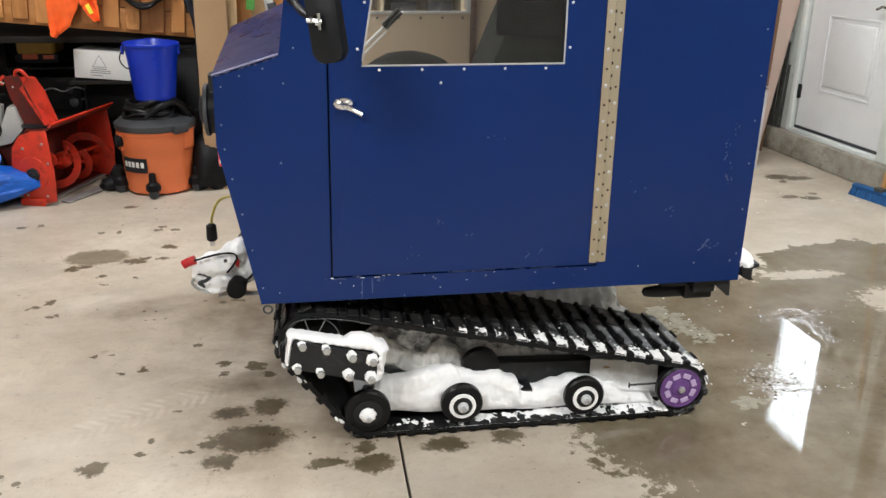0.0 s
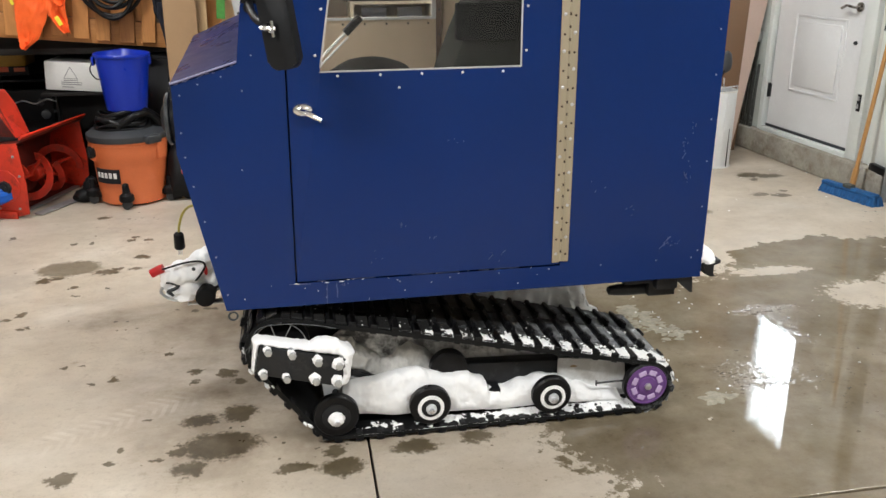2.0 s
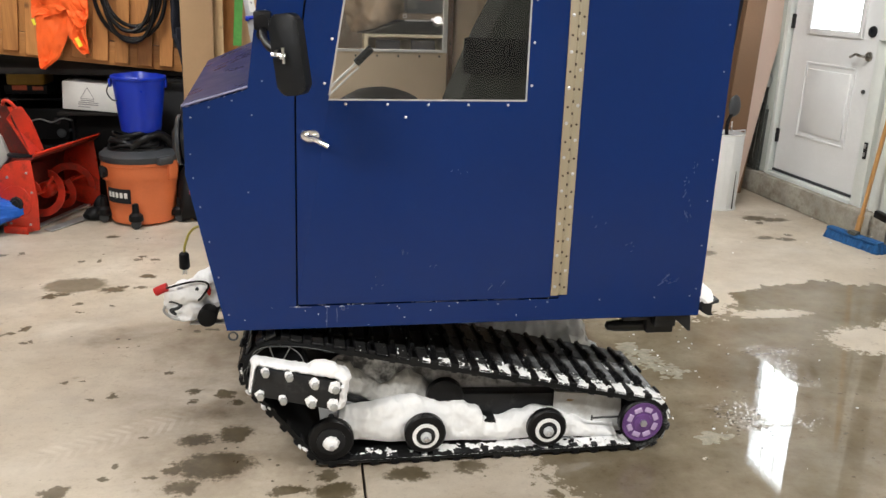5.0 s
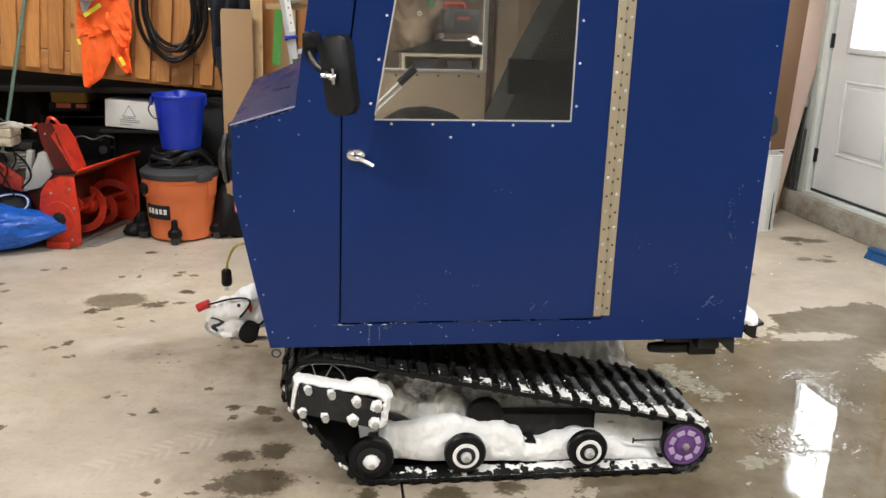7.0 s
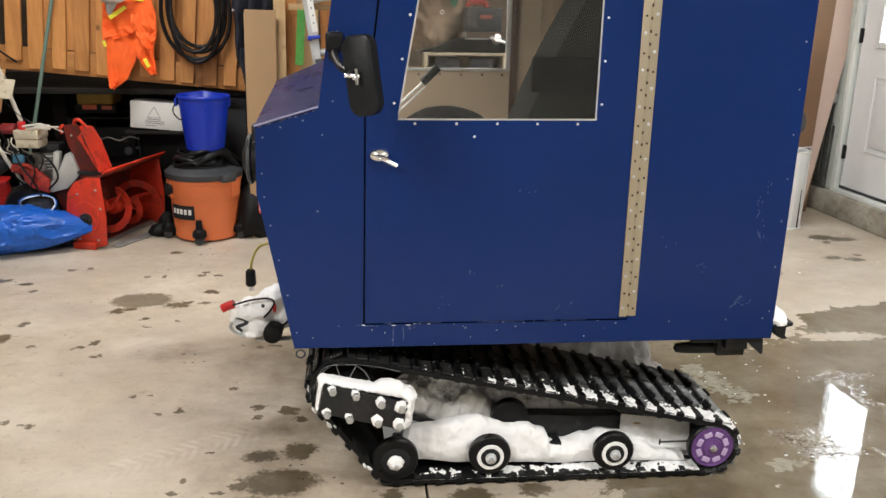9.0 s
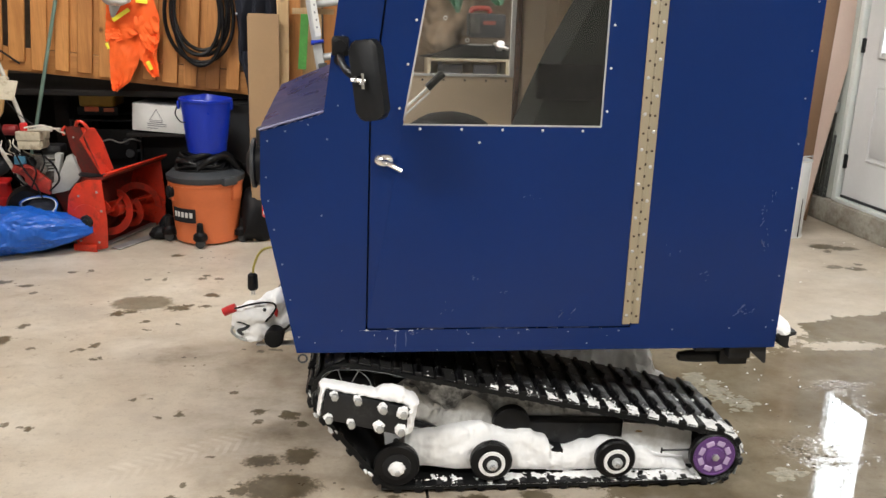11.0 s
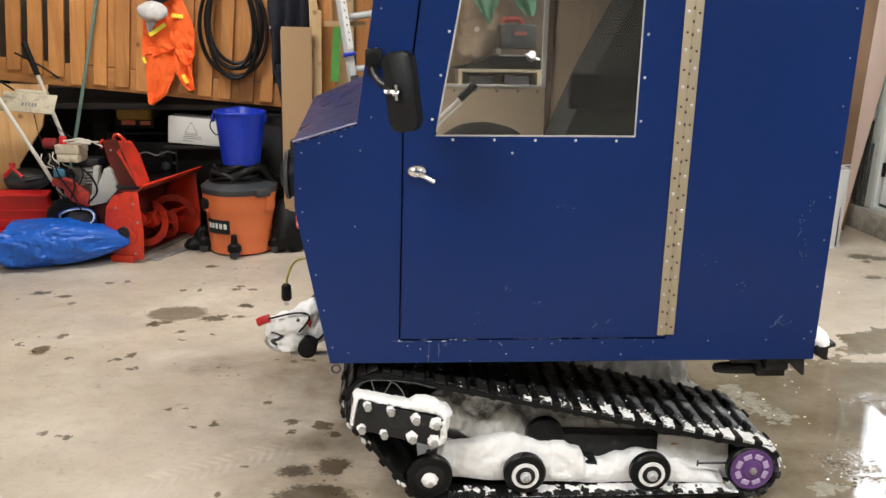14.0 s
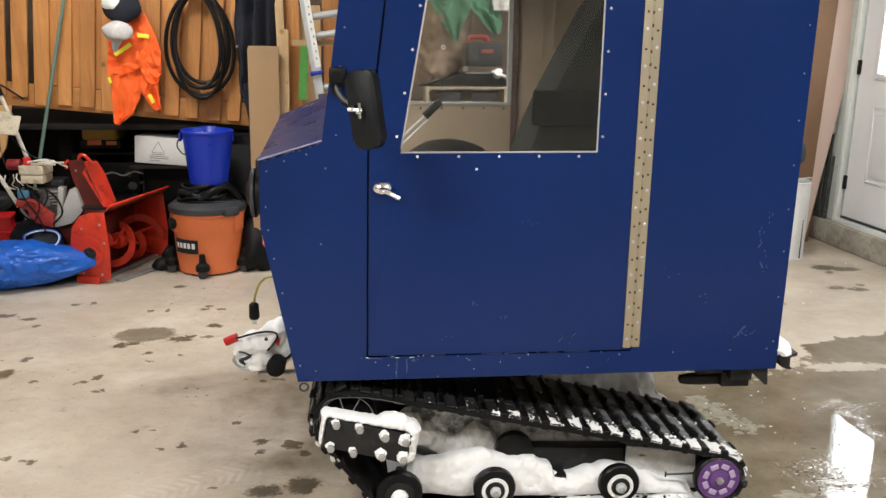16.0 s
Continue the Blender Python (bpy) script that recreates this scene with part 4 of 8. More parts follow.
for z in (0.56, 0.70, 0.84, 0.965, 1.093, 1.22, 1.35, 1.48, 1.6):
    _at.append(pose(1.271 + 0.004 * z, NEAR, z))
for t in (0.1, 0.35, 0.58, 0.8):
    _at.append(pose(-0.127 - 0.087 * t, NEAR, FLOORZ + 0.454 * t))
for x, z in ((-0.208, 1.083), (-0.214, 0.985), (-0.21, 0.92), (-0.067, 0.879), (-0.05, 1.09), (-0.1, 1.128), (-0.16, 1.11), (-0.02, 1.18), (-0.006, 1.36), (0.008, 1.46)):
    _at.append(pose(x, NEAR, z))
_scr2 = mesh_of(lathe([(0.0052, 0), (0.0048, 0.0018), (0.003, 0.0026), (0.0006, 0.003)], axis="y", seg=10), M_STEEL)
_small = [m @ Matrix.Diagonal((0.5, 0.7, 0.5, 1)) for m in _at[18:]]
pieces_of("screw", _scr2, [m @ Matrix.Diagonal((0.74, 1, 0.74, 1)) for m in _at[:18]], cab, "bright pan-head screw")
pieces_of("screw", mesh_of(lathe([(0.0052, 0), (0.0048, 0.0018), (0.003, 0.0026), (0.0006, 0.003)], axis="y", seg=10), M_SCREW_DULL), _small, cab, "dull pan-head screw")
# ice along the sill of the door
_rng = random.Random(17)
_ice = bmesh.new()
for _i in range(13):
    _x = 0.056 + 0.77 * _rng.random() ** 2.4
    _k = _rng.uniform(0.0004, 0.0008) * (1.4 if _x < 0.25 else 0.8)
    add(_ice, lump((_x, NEAR - 0.0005, 0.5405 + _rng.uniform(-0.0025, 0.003)), (_k * _rng.uniform(2, 8), _k, _k), _i, 0.7, 2.2, 1))
for _i in range(2):
    add(_ice, lump((_rng.uniform(0.05, 0.16), NEAR - 0.0005, _rng.uniform(0.49, 0.535)), (0.0012, 0.001, _rng.uniform(0.001, 0.004)), _i + 200, 0.7, 2.2, 1))
for _i in range(9):
    _k = _rng.uniform(0.0006, 0.0014)
    add(_ice, lump((_rng.uniform(-0.12, 1.28), NEAR - 0.0005 - (0.006 if 0.07 < _k else 0), 0.478 + 0.062 * _rng.random() ** 1.5), (_k * 1.6, _k * 0.6, _k), _i + 400, 0.7, 2.2, 1))
tagged(part("sill_ice", _ice, M_SNOW, cab, "white crumbs of ice along the door sill"), kind="stuff")
# door gap dirt and scratches in the paint
_s = bmesh.new()
for k in range(26):
    x = random.uniform(0.06, 0.80)
    add(_s, box((x, NEAR - 0.0005, 0.5445), (random.uniform(0.004, 0.03), 0.003, 0.002), rot=(0, random.uniform(-3, 3), 0)))
for x, z, a, n in ((1.17, 0.60, 40, 0.03), (1.155, 0.58, 35, 0.02), (0.62, 0.585, 50, 0.02), (0.66, 0.60, 45, 0.012), (1.2, 0.86, 60, 0.02), (1.21, 0.80, 120, 0.02), (0.141, 0.505, 88, 0.06), (0.17, 0.512, 90, 0.045), (0.36, 0.70, 30, 0.008)):
    add(_s, box((x, NEAR - 0.0006 - (0.0065 if 0.55 < x < 0.7 or (0.3 < x < 0.4) else 0), z), (n, 0.002, 0.0018), rot=(0, -a, 0)))
_rng = random.Random(63)
for cx, cz, n, sx, sz, a in ((1.185, 0.60, 10, 0.018, 0.012, 40), (1.165, 0.585, 7, 0.012, 0.008, 40), (1.215, 0.80, 9, 0.008, 0.022, 105), (1.20, 0.885, 7, 0.006, 0.016, 75), (1.222, 0.94, 5, 0.004, 0.010, 90), (0.141, 0.505, 8, 0.0010, 0.016, 90), (0.17, 0.515, 7, 0.0010, 0.012, 90), (0.188, 0.529, 8, 0.010, 0.003, 20), (0.085, 0.5385, 9, 0.022, 0.0006, 2), (1.05, 0.71, 4, 0.02, 0.01, 30), (0.95, 0.80, 3, 0.02, 0.02, 60)):
    for k in range(n):
        add(_s, box((_rng.gauss(cx, sx), NEAR - 0.0006, _rng.gauss(cz, sz)), (_rng.uniform(0.002, 0.010), 0.002, _rng.uniform(0.0008, 0.0016)), rot=(0, -a + _rng.uniform(-14, 14), 0)))
for cx, cz in ((0.63, 0.59), (0.36, 0.70), (0.45, 0.66), (0.52, 0.93), (0.29, 0.62)):
    for k in range(4):
        add(_s, box((_rng.gauss(cx, 0.012), NEAR - 0.0066, _rng.gauss(cz, 0.010)), (_rng.uniform(0.0015, 0.006), 0.002, 0.0011), rot=(0, -45 + _rng.uniform(-20, 20), 0)))
tagged(part("paint_scratches", _s, M_SCRATCH, cab, "pale scratches in the blue paint"), kind="stuff")
# sheet edge highlights along the lower rim
part("lower_rim", tube([(-0.144, NEAR + 0.004, FLOORZ - 0.001), (1.291, NEAR + 0.004, FLOORZ - 0.001)], 0.0045, 6), M_BLUE, cab)

# chrome door handle
_h = part("door_handle", lathe([(0.001, 0.0), (0.024, 0.001), (0.026, 0.006), (0.022, 0.013), (0.012, 0.018), (0.001, 0.02)], axis="y", seg=28, m=pose(0.103, NEAR - 0.006, 1.036) @ Matrix.Diagonal((1.05, 1, 0.72, 1))), M_CHROME, cab_door, "chrome lever handle")
part("lever", tube(curve([(0.098, NEAR - 0.024, 1.036), (0.110, NEAR - 0.034, 1.033), (0.128, NEAR - 0.036, 1.025), (0.150, NEAR - 0.034, 1.013)]), 0.0078, 10, flat=0.6), M_CHROME, _h)


def crowned(x, z_side, z_mid, n=9, inset=0.0):
    return [(x, NEAR + inset + (FAR - NEAR - 2 * inset) * i / (n - 1), z_side + (z_mid - z_side) * (1 - abs(2 * i / (n - 1) - 1))) for i in range(n)]


def skin(a, b, drop):
    """A sheet between two lines of points, with a thickness."""
    bm = bmesh.new()
    d = Vector(drop)
    rows = [[bm.verts.new(Vector(p) + o) for p in line] for o in (Vector(), d) for line in (a, b)]
    n = len(a)
    for i in range(n - 1):
        bm.faces.new((rows[0][i], rows[0][i + 1], rows[1][i + 1], rows[1][i]))
        bm.faces.new((rows[2][i], rows[3][i], rows[3][i + 1], rows[2][i + 1]))
        bm.faces.new((rows[0][i], rows[2][i], rows[2][i + 1], rows[0][i + 1]))
        bm.faces.new((rows[1][i], rows[1][i + 1], rows[3][i + 1], rows[3][i]))
    for i in (0, n - 1):
        bm.faces.new((rows[0][i], rows[1][i], rows[3][i], rows[2][i]))
    return bm


_front, _back = crowned(-0.228, 1.116, 1.172), crowned(-0.058, 1.168, 1.246)
hood = part("hood", skin(_front, _back, (0, 0, -0.01)), M_HOOD, cab, "blue sheet-metal hood, purple sheen put into its paint")
_rng = random.Random(51)
_s = bmesh.new()
add(_s, tube([(-0.229, NEAR - 0.0015, 1.1130), (-0.058, NEAR - 0.0015, 1.1650)], 0.0030, 8))
for _i in range(20):
    _t = _rng.random()
    add(_s, box((-0.226 + 0.166 * _t, NEAR - 0.0004, 1.1095 + 0.0515 * _t - _rng.uniform(0.0, 0.006) * _rng.random()), (_rng.uniform(0.002, 0.010), 0.002, 0.0011), rot=(0, -17 + _rng.uniform(-8, 8), 0)))
tagged(part("edge_wear", _s, M_PRIMER, hood, "pale worn paint along the hood edge"), kind="stuff")
part("front_panel", skin(crowned(-0.219, 1.108, 1.17, inset=0.013), crowned(-0.224, 0.93, 0.93, inset=0.013), (0.01, 0, 0)), M_BLUE, cab)
part("nose_panel", skin(crowned(-0.224, 0.929, 0.929, inset=0.013), crowned(-0.138, FLOORZ, FLOORZ, inset=0.013), (0.01, 0, 0)), M_BLUE, cab)
# windscreen, roof, back and the other side
_ws = bmesh.new()
for a, b in (((0, 0), (1, 0.08)), ((0, 0.9), (1, 1)), ((0, 0.08), (0.07, 0.9)), ((0.93, 0.08), (1, 0.9))):
    add(_ws, box(((a[0] + b[0]) / 2 * 1.32, 0, (a[1] + b[1]) / 2 * 0.79), ((b[0] - a[0]) * 1.32, 0.012, (b[1] - a[1]) * 0.79)))
WS = Matrix.Translation((-0.05, NEAR + 0.015, 1.168)) @ Matrix.Rotation(radians(8.1), 4, "Y") @ Matrix.Rotation(radians(90), 4, "Z")
bmesh.ops.transform(_ws, matrix=WS, verts=_ws.verts)
part("windscreen_frame", _ws, M_BLUE, cab)
_g = part("windscreen", box((0.66, 0, 0.385), (1.15, 0.005, 0.64), m=WS), M_ACRYL, cab)
_g.visible_shadow = False
part("roof", box((0.68, MID, ROOFZ + 0.012), (1.29, FAR - NEAR + 0.02, 0.024), bevel=0.006), M_BLUE, cab)
part("rear_panel", box((1.286, MID, (FLOORZ + ROOFZ) / 2), (0.012, FAR - NEAR - 0.026, ROOFZ - FLOORZ)), M_BLUE, cab)
_fo = [(-0.05, FLOORZ), (-0.057, 1.165), (0.055, ROOFZ), (1.30, ROOFZ), (1.291, FLOORZ)]
FW = [(0.06, 1.168), (0.09, 1.30), (0.13, 1.77), (0.682, 1.77), (0.682, 1.168)]
part("far_side_panel", ring_plate(_fo, FW, FAR - 0.012, FAR), M_BLUE, cab)
part("far_nose_cheek", prism([(-0.144, FLOORZ), (-0.231, 0.93), (-0.226, 1.114), (-0.057, 1.165), (-0.05, FLOORZ)], FAR - 0.012, FAR), M_BLUE, cab)
part("far_side_lining", ring_plate([(-0.04, FLOORZ), (-0.045, 1.165), (0.06, 1.945), (1.279, 1.945), (1.279, FLOORZ)], FW, FAR - 0.022, FAR - 0.014), M_BEIGE, cab, "tan lining of the far cab wall")
part("rear_lining", box((1.272, MID, 1.22), (0.008, FAR - NEAR - 0.06, 1.42)), M_BEIGE, cab)
part("cab_floor", box((0.57, MID, FLOORZ + 0.012), (1.39, FAR - NEAR - 0.03, 0.02)), M_BLACK, cab)
part("dash_wall", box((0.0, MID, 0.78), (0.02, FAR - NEAR - 0.05, 0.58)), M_BEIGE, cab)

# inside the cab
part("wall_channel", box((0.697, FAR - 0.035, 1.22), (0.022, 0.02, 1.42)), surface("rusty_brown_angle", (0.16, 0.09, 0.06), 0.6), cab, "brown steel angle down the far cab wall")
_r = mesh_of(lathe([(0.005, 0), (0.004, 0.002), (0.001, 0.003)], axis="y", seg=8), M_BLACK)
pieces_of("rivet", _r, [pose(0.697, FAR - 0.046, z) for z in (1.0, 1.1, 1.2, 1.3, 1.4, 1.5, 1.6)] + [pose(x, FAR - 0.022, 1.144) for x in (0.30, 0.39, 0.48, 0.57, 0.655)], cab)
part("far_window_frame", many([box((0.375, FAR - 0.03, 1.166), (0.62, 0.016, 0.010)), box((0.676, FAR - 0.03, 1.46), (0.018, 0.016, 0.58))]), M_WHITE_P, cab, "white window channel")
_fp = part("far_window_pane", box((0.38, FAR - 0.005, 1.47), (0.62, 0.004, 0.62)), M_ACRYL, cab)
_fp.visible_shadow = False

part("lining_rib", many([box((0.815, FAR - 0.026, 1.22), (0.008, 0.008, 1.42)), box((0.868, FAR - 0.028, 1.22), (0.014, 0.012, 1.42))]), M_BEIGE, cab, "tan ribs on the far cab wall")



SEAT_SIDE = [(0.50, 0.92), (0.547, 1.075), (0.592, 1.189), (0.644, 1.309), (0.713, 1.443), (0.761, 1.535), (0.80, 1.60), (0.85, 1.63), (0.90, 1.60), (0.92, 1.47), (0.91, 1.2), (0.89, 0.92)]


def seat():
    b = prism(SEAT_SIDE, 2.50, 2.78, 0.012)
    s = part("seat", b, M_SEAT, cab, "black vinyl high-back driver's seat")
    part("seat_base", box((0.60, 2.66, 0.86), (0.46, 0.34, 0.14), bevel=0.04, seg=3), M_SEAT, s)
    part("seat_plinth", box((0.60, 2.66, 0.64), (0.40, 0.32, 0.31), bevel=0.01), M_BLACK, s)
    part("seat_pocket", box((0.657, 2.487, 1.234), (0.192, 0.03, 0.105), rot=(0, 1, 0), bevel=0.006, seg=2), M_POCKET, s, "black pocket on the seat side")


seat()
part("control_lever", many([tube([(0.10, 2.70, 1.048), (0.270, 2.70, 1.206)], 0.0045, 8), tube([(0.112, 2.70, 1.036), (0.262, 2.70, 1.178)], 0.0032, 8)]), M_LEVER, cab, "chrome lever with black grip")
part("lever_grip", tube(curve([(0.252, 2.70, 1.189), (0.275, 2.70, 1.212), (0.302, 2.70, 1.238)]), 0.013, 10), M_PLASTIC, cab)
part("dash_cowl", lump((0.33, 2.7, 1.03), (0.15, 0.2, 0.085), 3, 0.05), M_PLASTIC, cab)

# mirror on its arm
MM = pose(0.060, 1.985, 1.27, 0, -8.0, -26)
_rim = [(sx * 0.015 + 0.022 * math.cos(a), sz * 0.071 + 0.022 * math.sin(a)) for sx, sz, q in ((1, 1, 0), (-1, 1, 1), (-1, -1, 2), (1, -1, 3)) for a in (math.pi / 2 * (q + k / 5) for k in range(6))]
mirror = part("wing_mirror", prism(_rim, -0.017, 0.017, 0.007, m=MM), surface("matt_black_mirror_shell", (0.007, 0.008, 0.010), 0.42, var=0.35, scale=14, fine=90, bump=0.06, spec=0.3), cab, "black wing mirror on a bent arm")
part("mirror_glass", box((0, 0.0185, 0), (0.052, 0.002, 0.165), m=MM), M_CHROME, mirror)
part("mirror_bracket", many([box((-0.012, NEAR - 0.018, 1.335), (0.045, 0.036, 0.05), bevel=0.008), cyl((-0.012, NEAR - 0.05, 1.335), (-0.012, NEAR - 0.02, 1.335), 0.016), cyl((-0.015, NEAR - 0.03, 1.30), (-0.015, NEAR - 0.01, 1.30), 0.014)]), M_PLASTIC, mirror)
part("mirror_arm", tube(curve([(-0.012, NEAR - 0.03, 1.312), (-0.008, 2.15, 1.30), (0.008, 2.05, 1.285), (0.036, 1.975, 1.272)]), 0.0095, 10), M_PLASTIC, mirror)
part("mirror_joint", many([tube([(0.018, 1.966, 1.272), (0.052, 1.958, 1.270)], 0.006, 8), tube([(0.046, 1.958, 1.252), (0.044, 1.956, 1.288)], 0.004, 8), lathe([(0.009, 0), (0.009, 0.008), (0.002, 0.009)], (0.024, 1.965, 1.272), "x", 6), lathe([(0.008, 0), (0.008, 0.006), (0.002, 0.007)], (0.044, 1.957, 1.262), "z", 6)]), M_CHROME, mirror, "chrome mirror clamp")

# round lamp at the nose
lampb = part("headlamp", lathe([(0.03, -0.05), (0.064, -0.03), (0.072, 0.0), (0.072, 0.03), (0.066, 0.034), (0.062, 0.028), (0.01, 0.02)], (-0.252, 2.55, 0.97), "x", 28), M_PLASTIC, cab, "black round lamp with grey rim at the nose")
part("lamp_rim", lathe([(0.070, 0), (0.076, 0.004), (0.076, 0.012), (0.070, 0.016)], (-0.288, 2.55, 0.97), "x", 28), M_GREY, lampb)
part("lamp_bracket", box((-0.25, 2.50, 1.06), (0.03, 0.05, 0.05), bevel=0.005), M_BLACK, lampb)
_can = part("red_canister", lathe([(0.020, 0), (0.022, 0.004), (0.022, 0.085), (0.017, 0.092)], (-0.228, 2.44, 0.83), "z", 20), M_RED, cab, "red canister with a silver top behind the nose")
part("can_top", lathe([(0.020, 0), (0.022, 0.006), (0.016, 0.012), (0.001, 0.013)], (-0.228, 2.44, 0.916), "z", 20), M_STEEL, _can)
for _z in (0.845, 0.868, 0.89):
    part("print_bar", box((-0.241, 2.4215, _z), (0.008, 0.003, 0.010), rot=(0, 0, -35)), M_WHITE_P, _can)


# ---- tracks ----
# the pads' grey haze is frost and painted wet sheen together
M_PAD = frosted("frost_sheen_tread_pad", (0.020, 0.020, 0.020), 0.30, 0.12, 1.25, 0.60)
M_BELT = frosted("frosted_wet_belt", (0.008, 0.0085, 0.009), 0.45, 0.75, 1.5, 0.22)
M_LUG = frosted("frosted_track_lug", (0.007, 0.007, 0.008), 0.32, 0.80, 1.5, 0.25)


def hull(circles, step):
    """Points and outward normals along a belt round circles, given in turn round the loop, one step apart."""
    path = []
    n = len(circles)
    ends = []
    for i in range(n):
        (x0, z0, r0), (x1, z1, r1) = circles[i], circles[(i + 1) % n]
        d = Vector((x1 - x0, z1 - z0))
        L = d.length
        base = math.atan2(d.y, d.x) + math.acos((r0 - r1) / L)
        nv = Vector((math.cos(base), math.sin(base)))
        ends.append((Vector((x0, z0)) + nv * r0, Vector((x1, z1)) + nv * r1, base))
    dense = []
    for i in range(n):
        a, b, ang = ends[i]
        for k in range(200):
            dense.append(a.lerp(b, k / 200))
        c, nxt = circles[(i + 1) % n], ends[(i + 1) % n][2]
        turn = (ang - nxt) % (2 * math.pi)
        for k in range(120):
            t = ang - turn * k / 120
            dense.append(Vector((c[0] + c[2] * math.cos(t), c[1] + c[2] * math.sin(t))))
    total = sum((dense[(i + 1) % len(dense)] - dense[i]).length for i in range(len(dense)))
    count = round(total / step)
    step = total / count
    out, run, goal = [], 0.0, 0.0
    for i in range(len(dense)):
        a, b = dense[i], dense[(i + 1) % len(dense)]
        seg = (b - a).length
        while seg > 0 and goal <= run + seg and len(out) < count:
            p = a.lerp(b, (goal - run) / seg)
            d = (b - a).normalized()
            out.append((p, Vector((-d.y, d.x)), d))
            goal += step
        run += seg
    return out


WHEELS = [(0.153, 0.098, 0.073), (-0.005, 0.338, 0.094), (1.144, 0.102, 0.080)]


def lug_mesh(width):
    bm = bmesh.new()
    for y0, y1, h in ((0.0, 0.085, 0.015), (0.085, 0.130, 0.025), (0.148, 0.232, 0.016), (0.250, 0.295, 0.025), (0.295, width, 0.015)):
        add(bm, box((0, (y0 + y1) / 2, 0.005 + h / 2), (0.013, y1 - y0 - 0.003, h), bevel=0.002, seg=1))
    add(bm, box((0.0, width / 2, 0.0065), (0.028, width - 0.004, 0.006), bevel=0.002, seg=1))
    add(bm, box((-0.001, 0.030, 0.012), (0.026, 0.058, 0.016), bevel=0.003, seg=1))
    return mesh_of(bm, M_LUG)


def fall(bm, line, y0, width, cols, amount, height):
    """A sheet of snow along a belt, above the belt only where the amount and a ragged noise let it lie."""
    rows = []
    for p, nrm in line:
        row = []
        for c in range(cols + 1):
            v = width * c / cols
            q = Vector((p.x * 34, v * 30, 2.7))
            n = 0.75 * noise.noise(q) + 0.5 * noise.noise(q * 2.3) + 0.35 * noise.noise(q * 5.1)
            h = max(-0.006, min(1.15, amount(p.x, v) + 0.95 * n) * height)
            h = h + 0.0065 if c not in (0, cols) else 0.002
            row.append(bm.verts.new((p.x + nrm.x * h, y0 + v, p.y + nrm.y * h)))
        rows.append(row)
    for a, b in zip(rows, rows[1:]):
        for c in range(cols):
            bm.faces.new((a[c], a[c + 1], b[c + 1], b[c]))


def track(y0, near):
    width = 0.385
    t = part("track", bmesh.new(), M_BELT, cab, "black rubber track with cross lugs and clinging snow")
    pts = hull(WHEELS, 0.0645 / 4)
    bm = bmesh.new()
    rows = []
    for p, nrm, d in pts:
        rows.append([bm.verts.new((p.x + nrm.x * o, y0 + w, p.y + nrm.y * o)) for w, o in ((0, -0.006), (width, -0.006), (width, 0.007), (0, 0.007))])
    for a, b in zip(rows, rows[1:] + rows[:1]):
        for k in range(4):
            bm.faces.new((a[k], b[k], b[(k + 1) % 4], a[(k + 1) % 4]))
    bmesh.ops.recalc_face_normals(bm, faces=bm.faces)
    bm.to_mesh(t.data)
    bm.free()
    me = lug_mesh(width)
    poses = []
    snow = bmesh.new()
    clips = bmesh.new()
    rng = random.Random(5)
    for i, (p, nrm, d) in enumerate(hull(WHEELS, 0.0645)):
        m = Matrix(((d.x, 0, nrm.x, p.x), (0, 1, 0, y0), (d.y, 0, nrm.y, p.y), (0, 0, 0, 1)))
        poses.append(m)
        add(clips, box((0, 0.012, -0.0085), (0.018, 0.022, 0.004), bevel=0.001, seg=1, m=m))
        top = nrm.y > 0.5 and p.x > 0.32
        if near and top:
            k = min(1.0, 0.25 + (p.x - 0.3) * 1.1)
            for j in range(int(2 + 6 * k)):
                r = rng.uniform(0.001, 0.0035)
                add(snow, moved(m, lump((rng.uniform(-0.005, 0.06), rng.uniform(0.0, 0.10) if rng.random() < 0.7 else rng.uniform(0, 0.37), 0.0125 + rng.uniform(0, 0.003)), (r * 1.4, r * 1.8, r), i * 31 + j, 0.9, 2.4, 1)))
        elif near and nrm.y > 0.1:
            for j in range(5):
                r = rng.uniform(0.0007, 0.0022)
                add(snow, moved(m, lump((rng.uniform(-0.01, 0.05), rng.uniform(0.0, 0.16), 0.0125), (r * 1.8, r * 1.4, r), i * 13 + j, 0.9, 2.4, 1)))
        elif near and nrm.x < -0.2 and p.y < 0.33:
            for j in range(5):
                r = rng.uniform(0.002, 0.006)
                add(snow, moved(m, lump((rng.uniform(-0.02, 0.04), rng.uniform(-0.004, 0.05), 0.004 + rng.uniform(-0.006, 0.01)), (r * 2, r * 1.6, r), i * 17 + j, 0.9, 2.4, 1)))
    pieces_of("track_lug", me, poses, t)
    pad = bmesh.new()
    for a, b in ((0.006, 0.088), (0.098, 0.232), (0.242, width - 0.004)):
        add(pad, box((0.031, (a + b) / 2, 0.0095), (0.034, b - a, 0.006), bevel=0.002, seg=1))
    pieces_of("track_pad", mesh_of(pad, M_PAD), poses, t, "flat tread pad, frost and wet sheen in its grey")
    tagged(part("guide_clip", clips, M_BLACK, t), kind="stuff")
    if near:
        # snow lying on the inside of the lower run
        fall(snow, [(Vector((0.19 + 0.0024 * i, 0.0255)), Vector((0, 1))) for i in range(385)], y0 - 0.001, 0.065, 18,
             lambda x, v: -0.68 + 0.50 * max(0, x - 0.4) + 0.45 * min(1.0, v / 0.04) + 0.25 * noise.noise(Vector((x * 9, 5.1, 0))), 0.010)
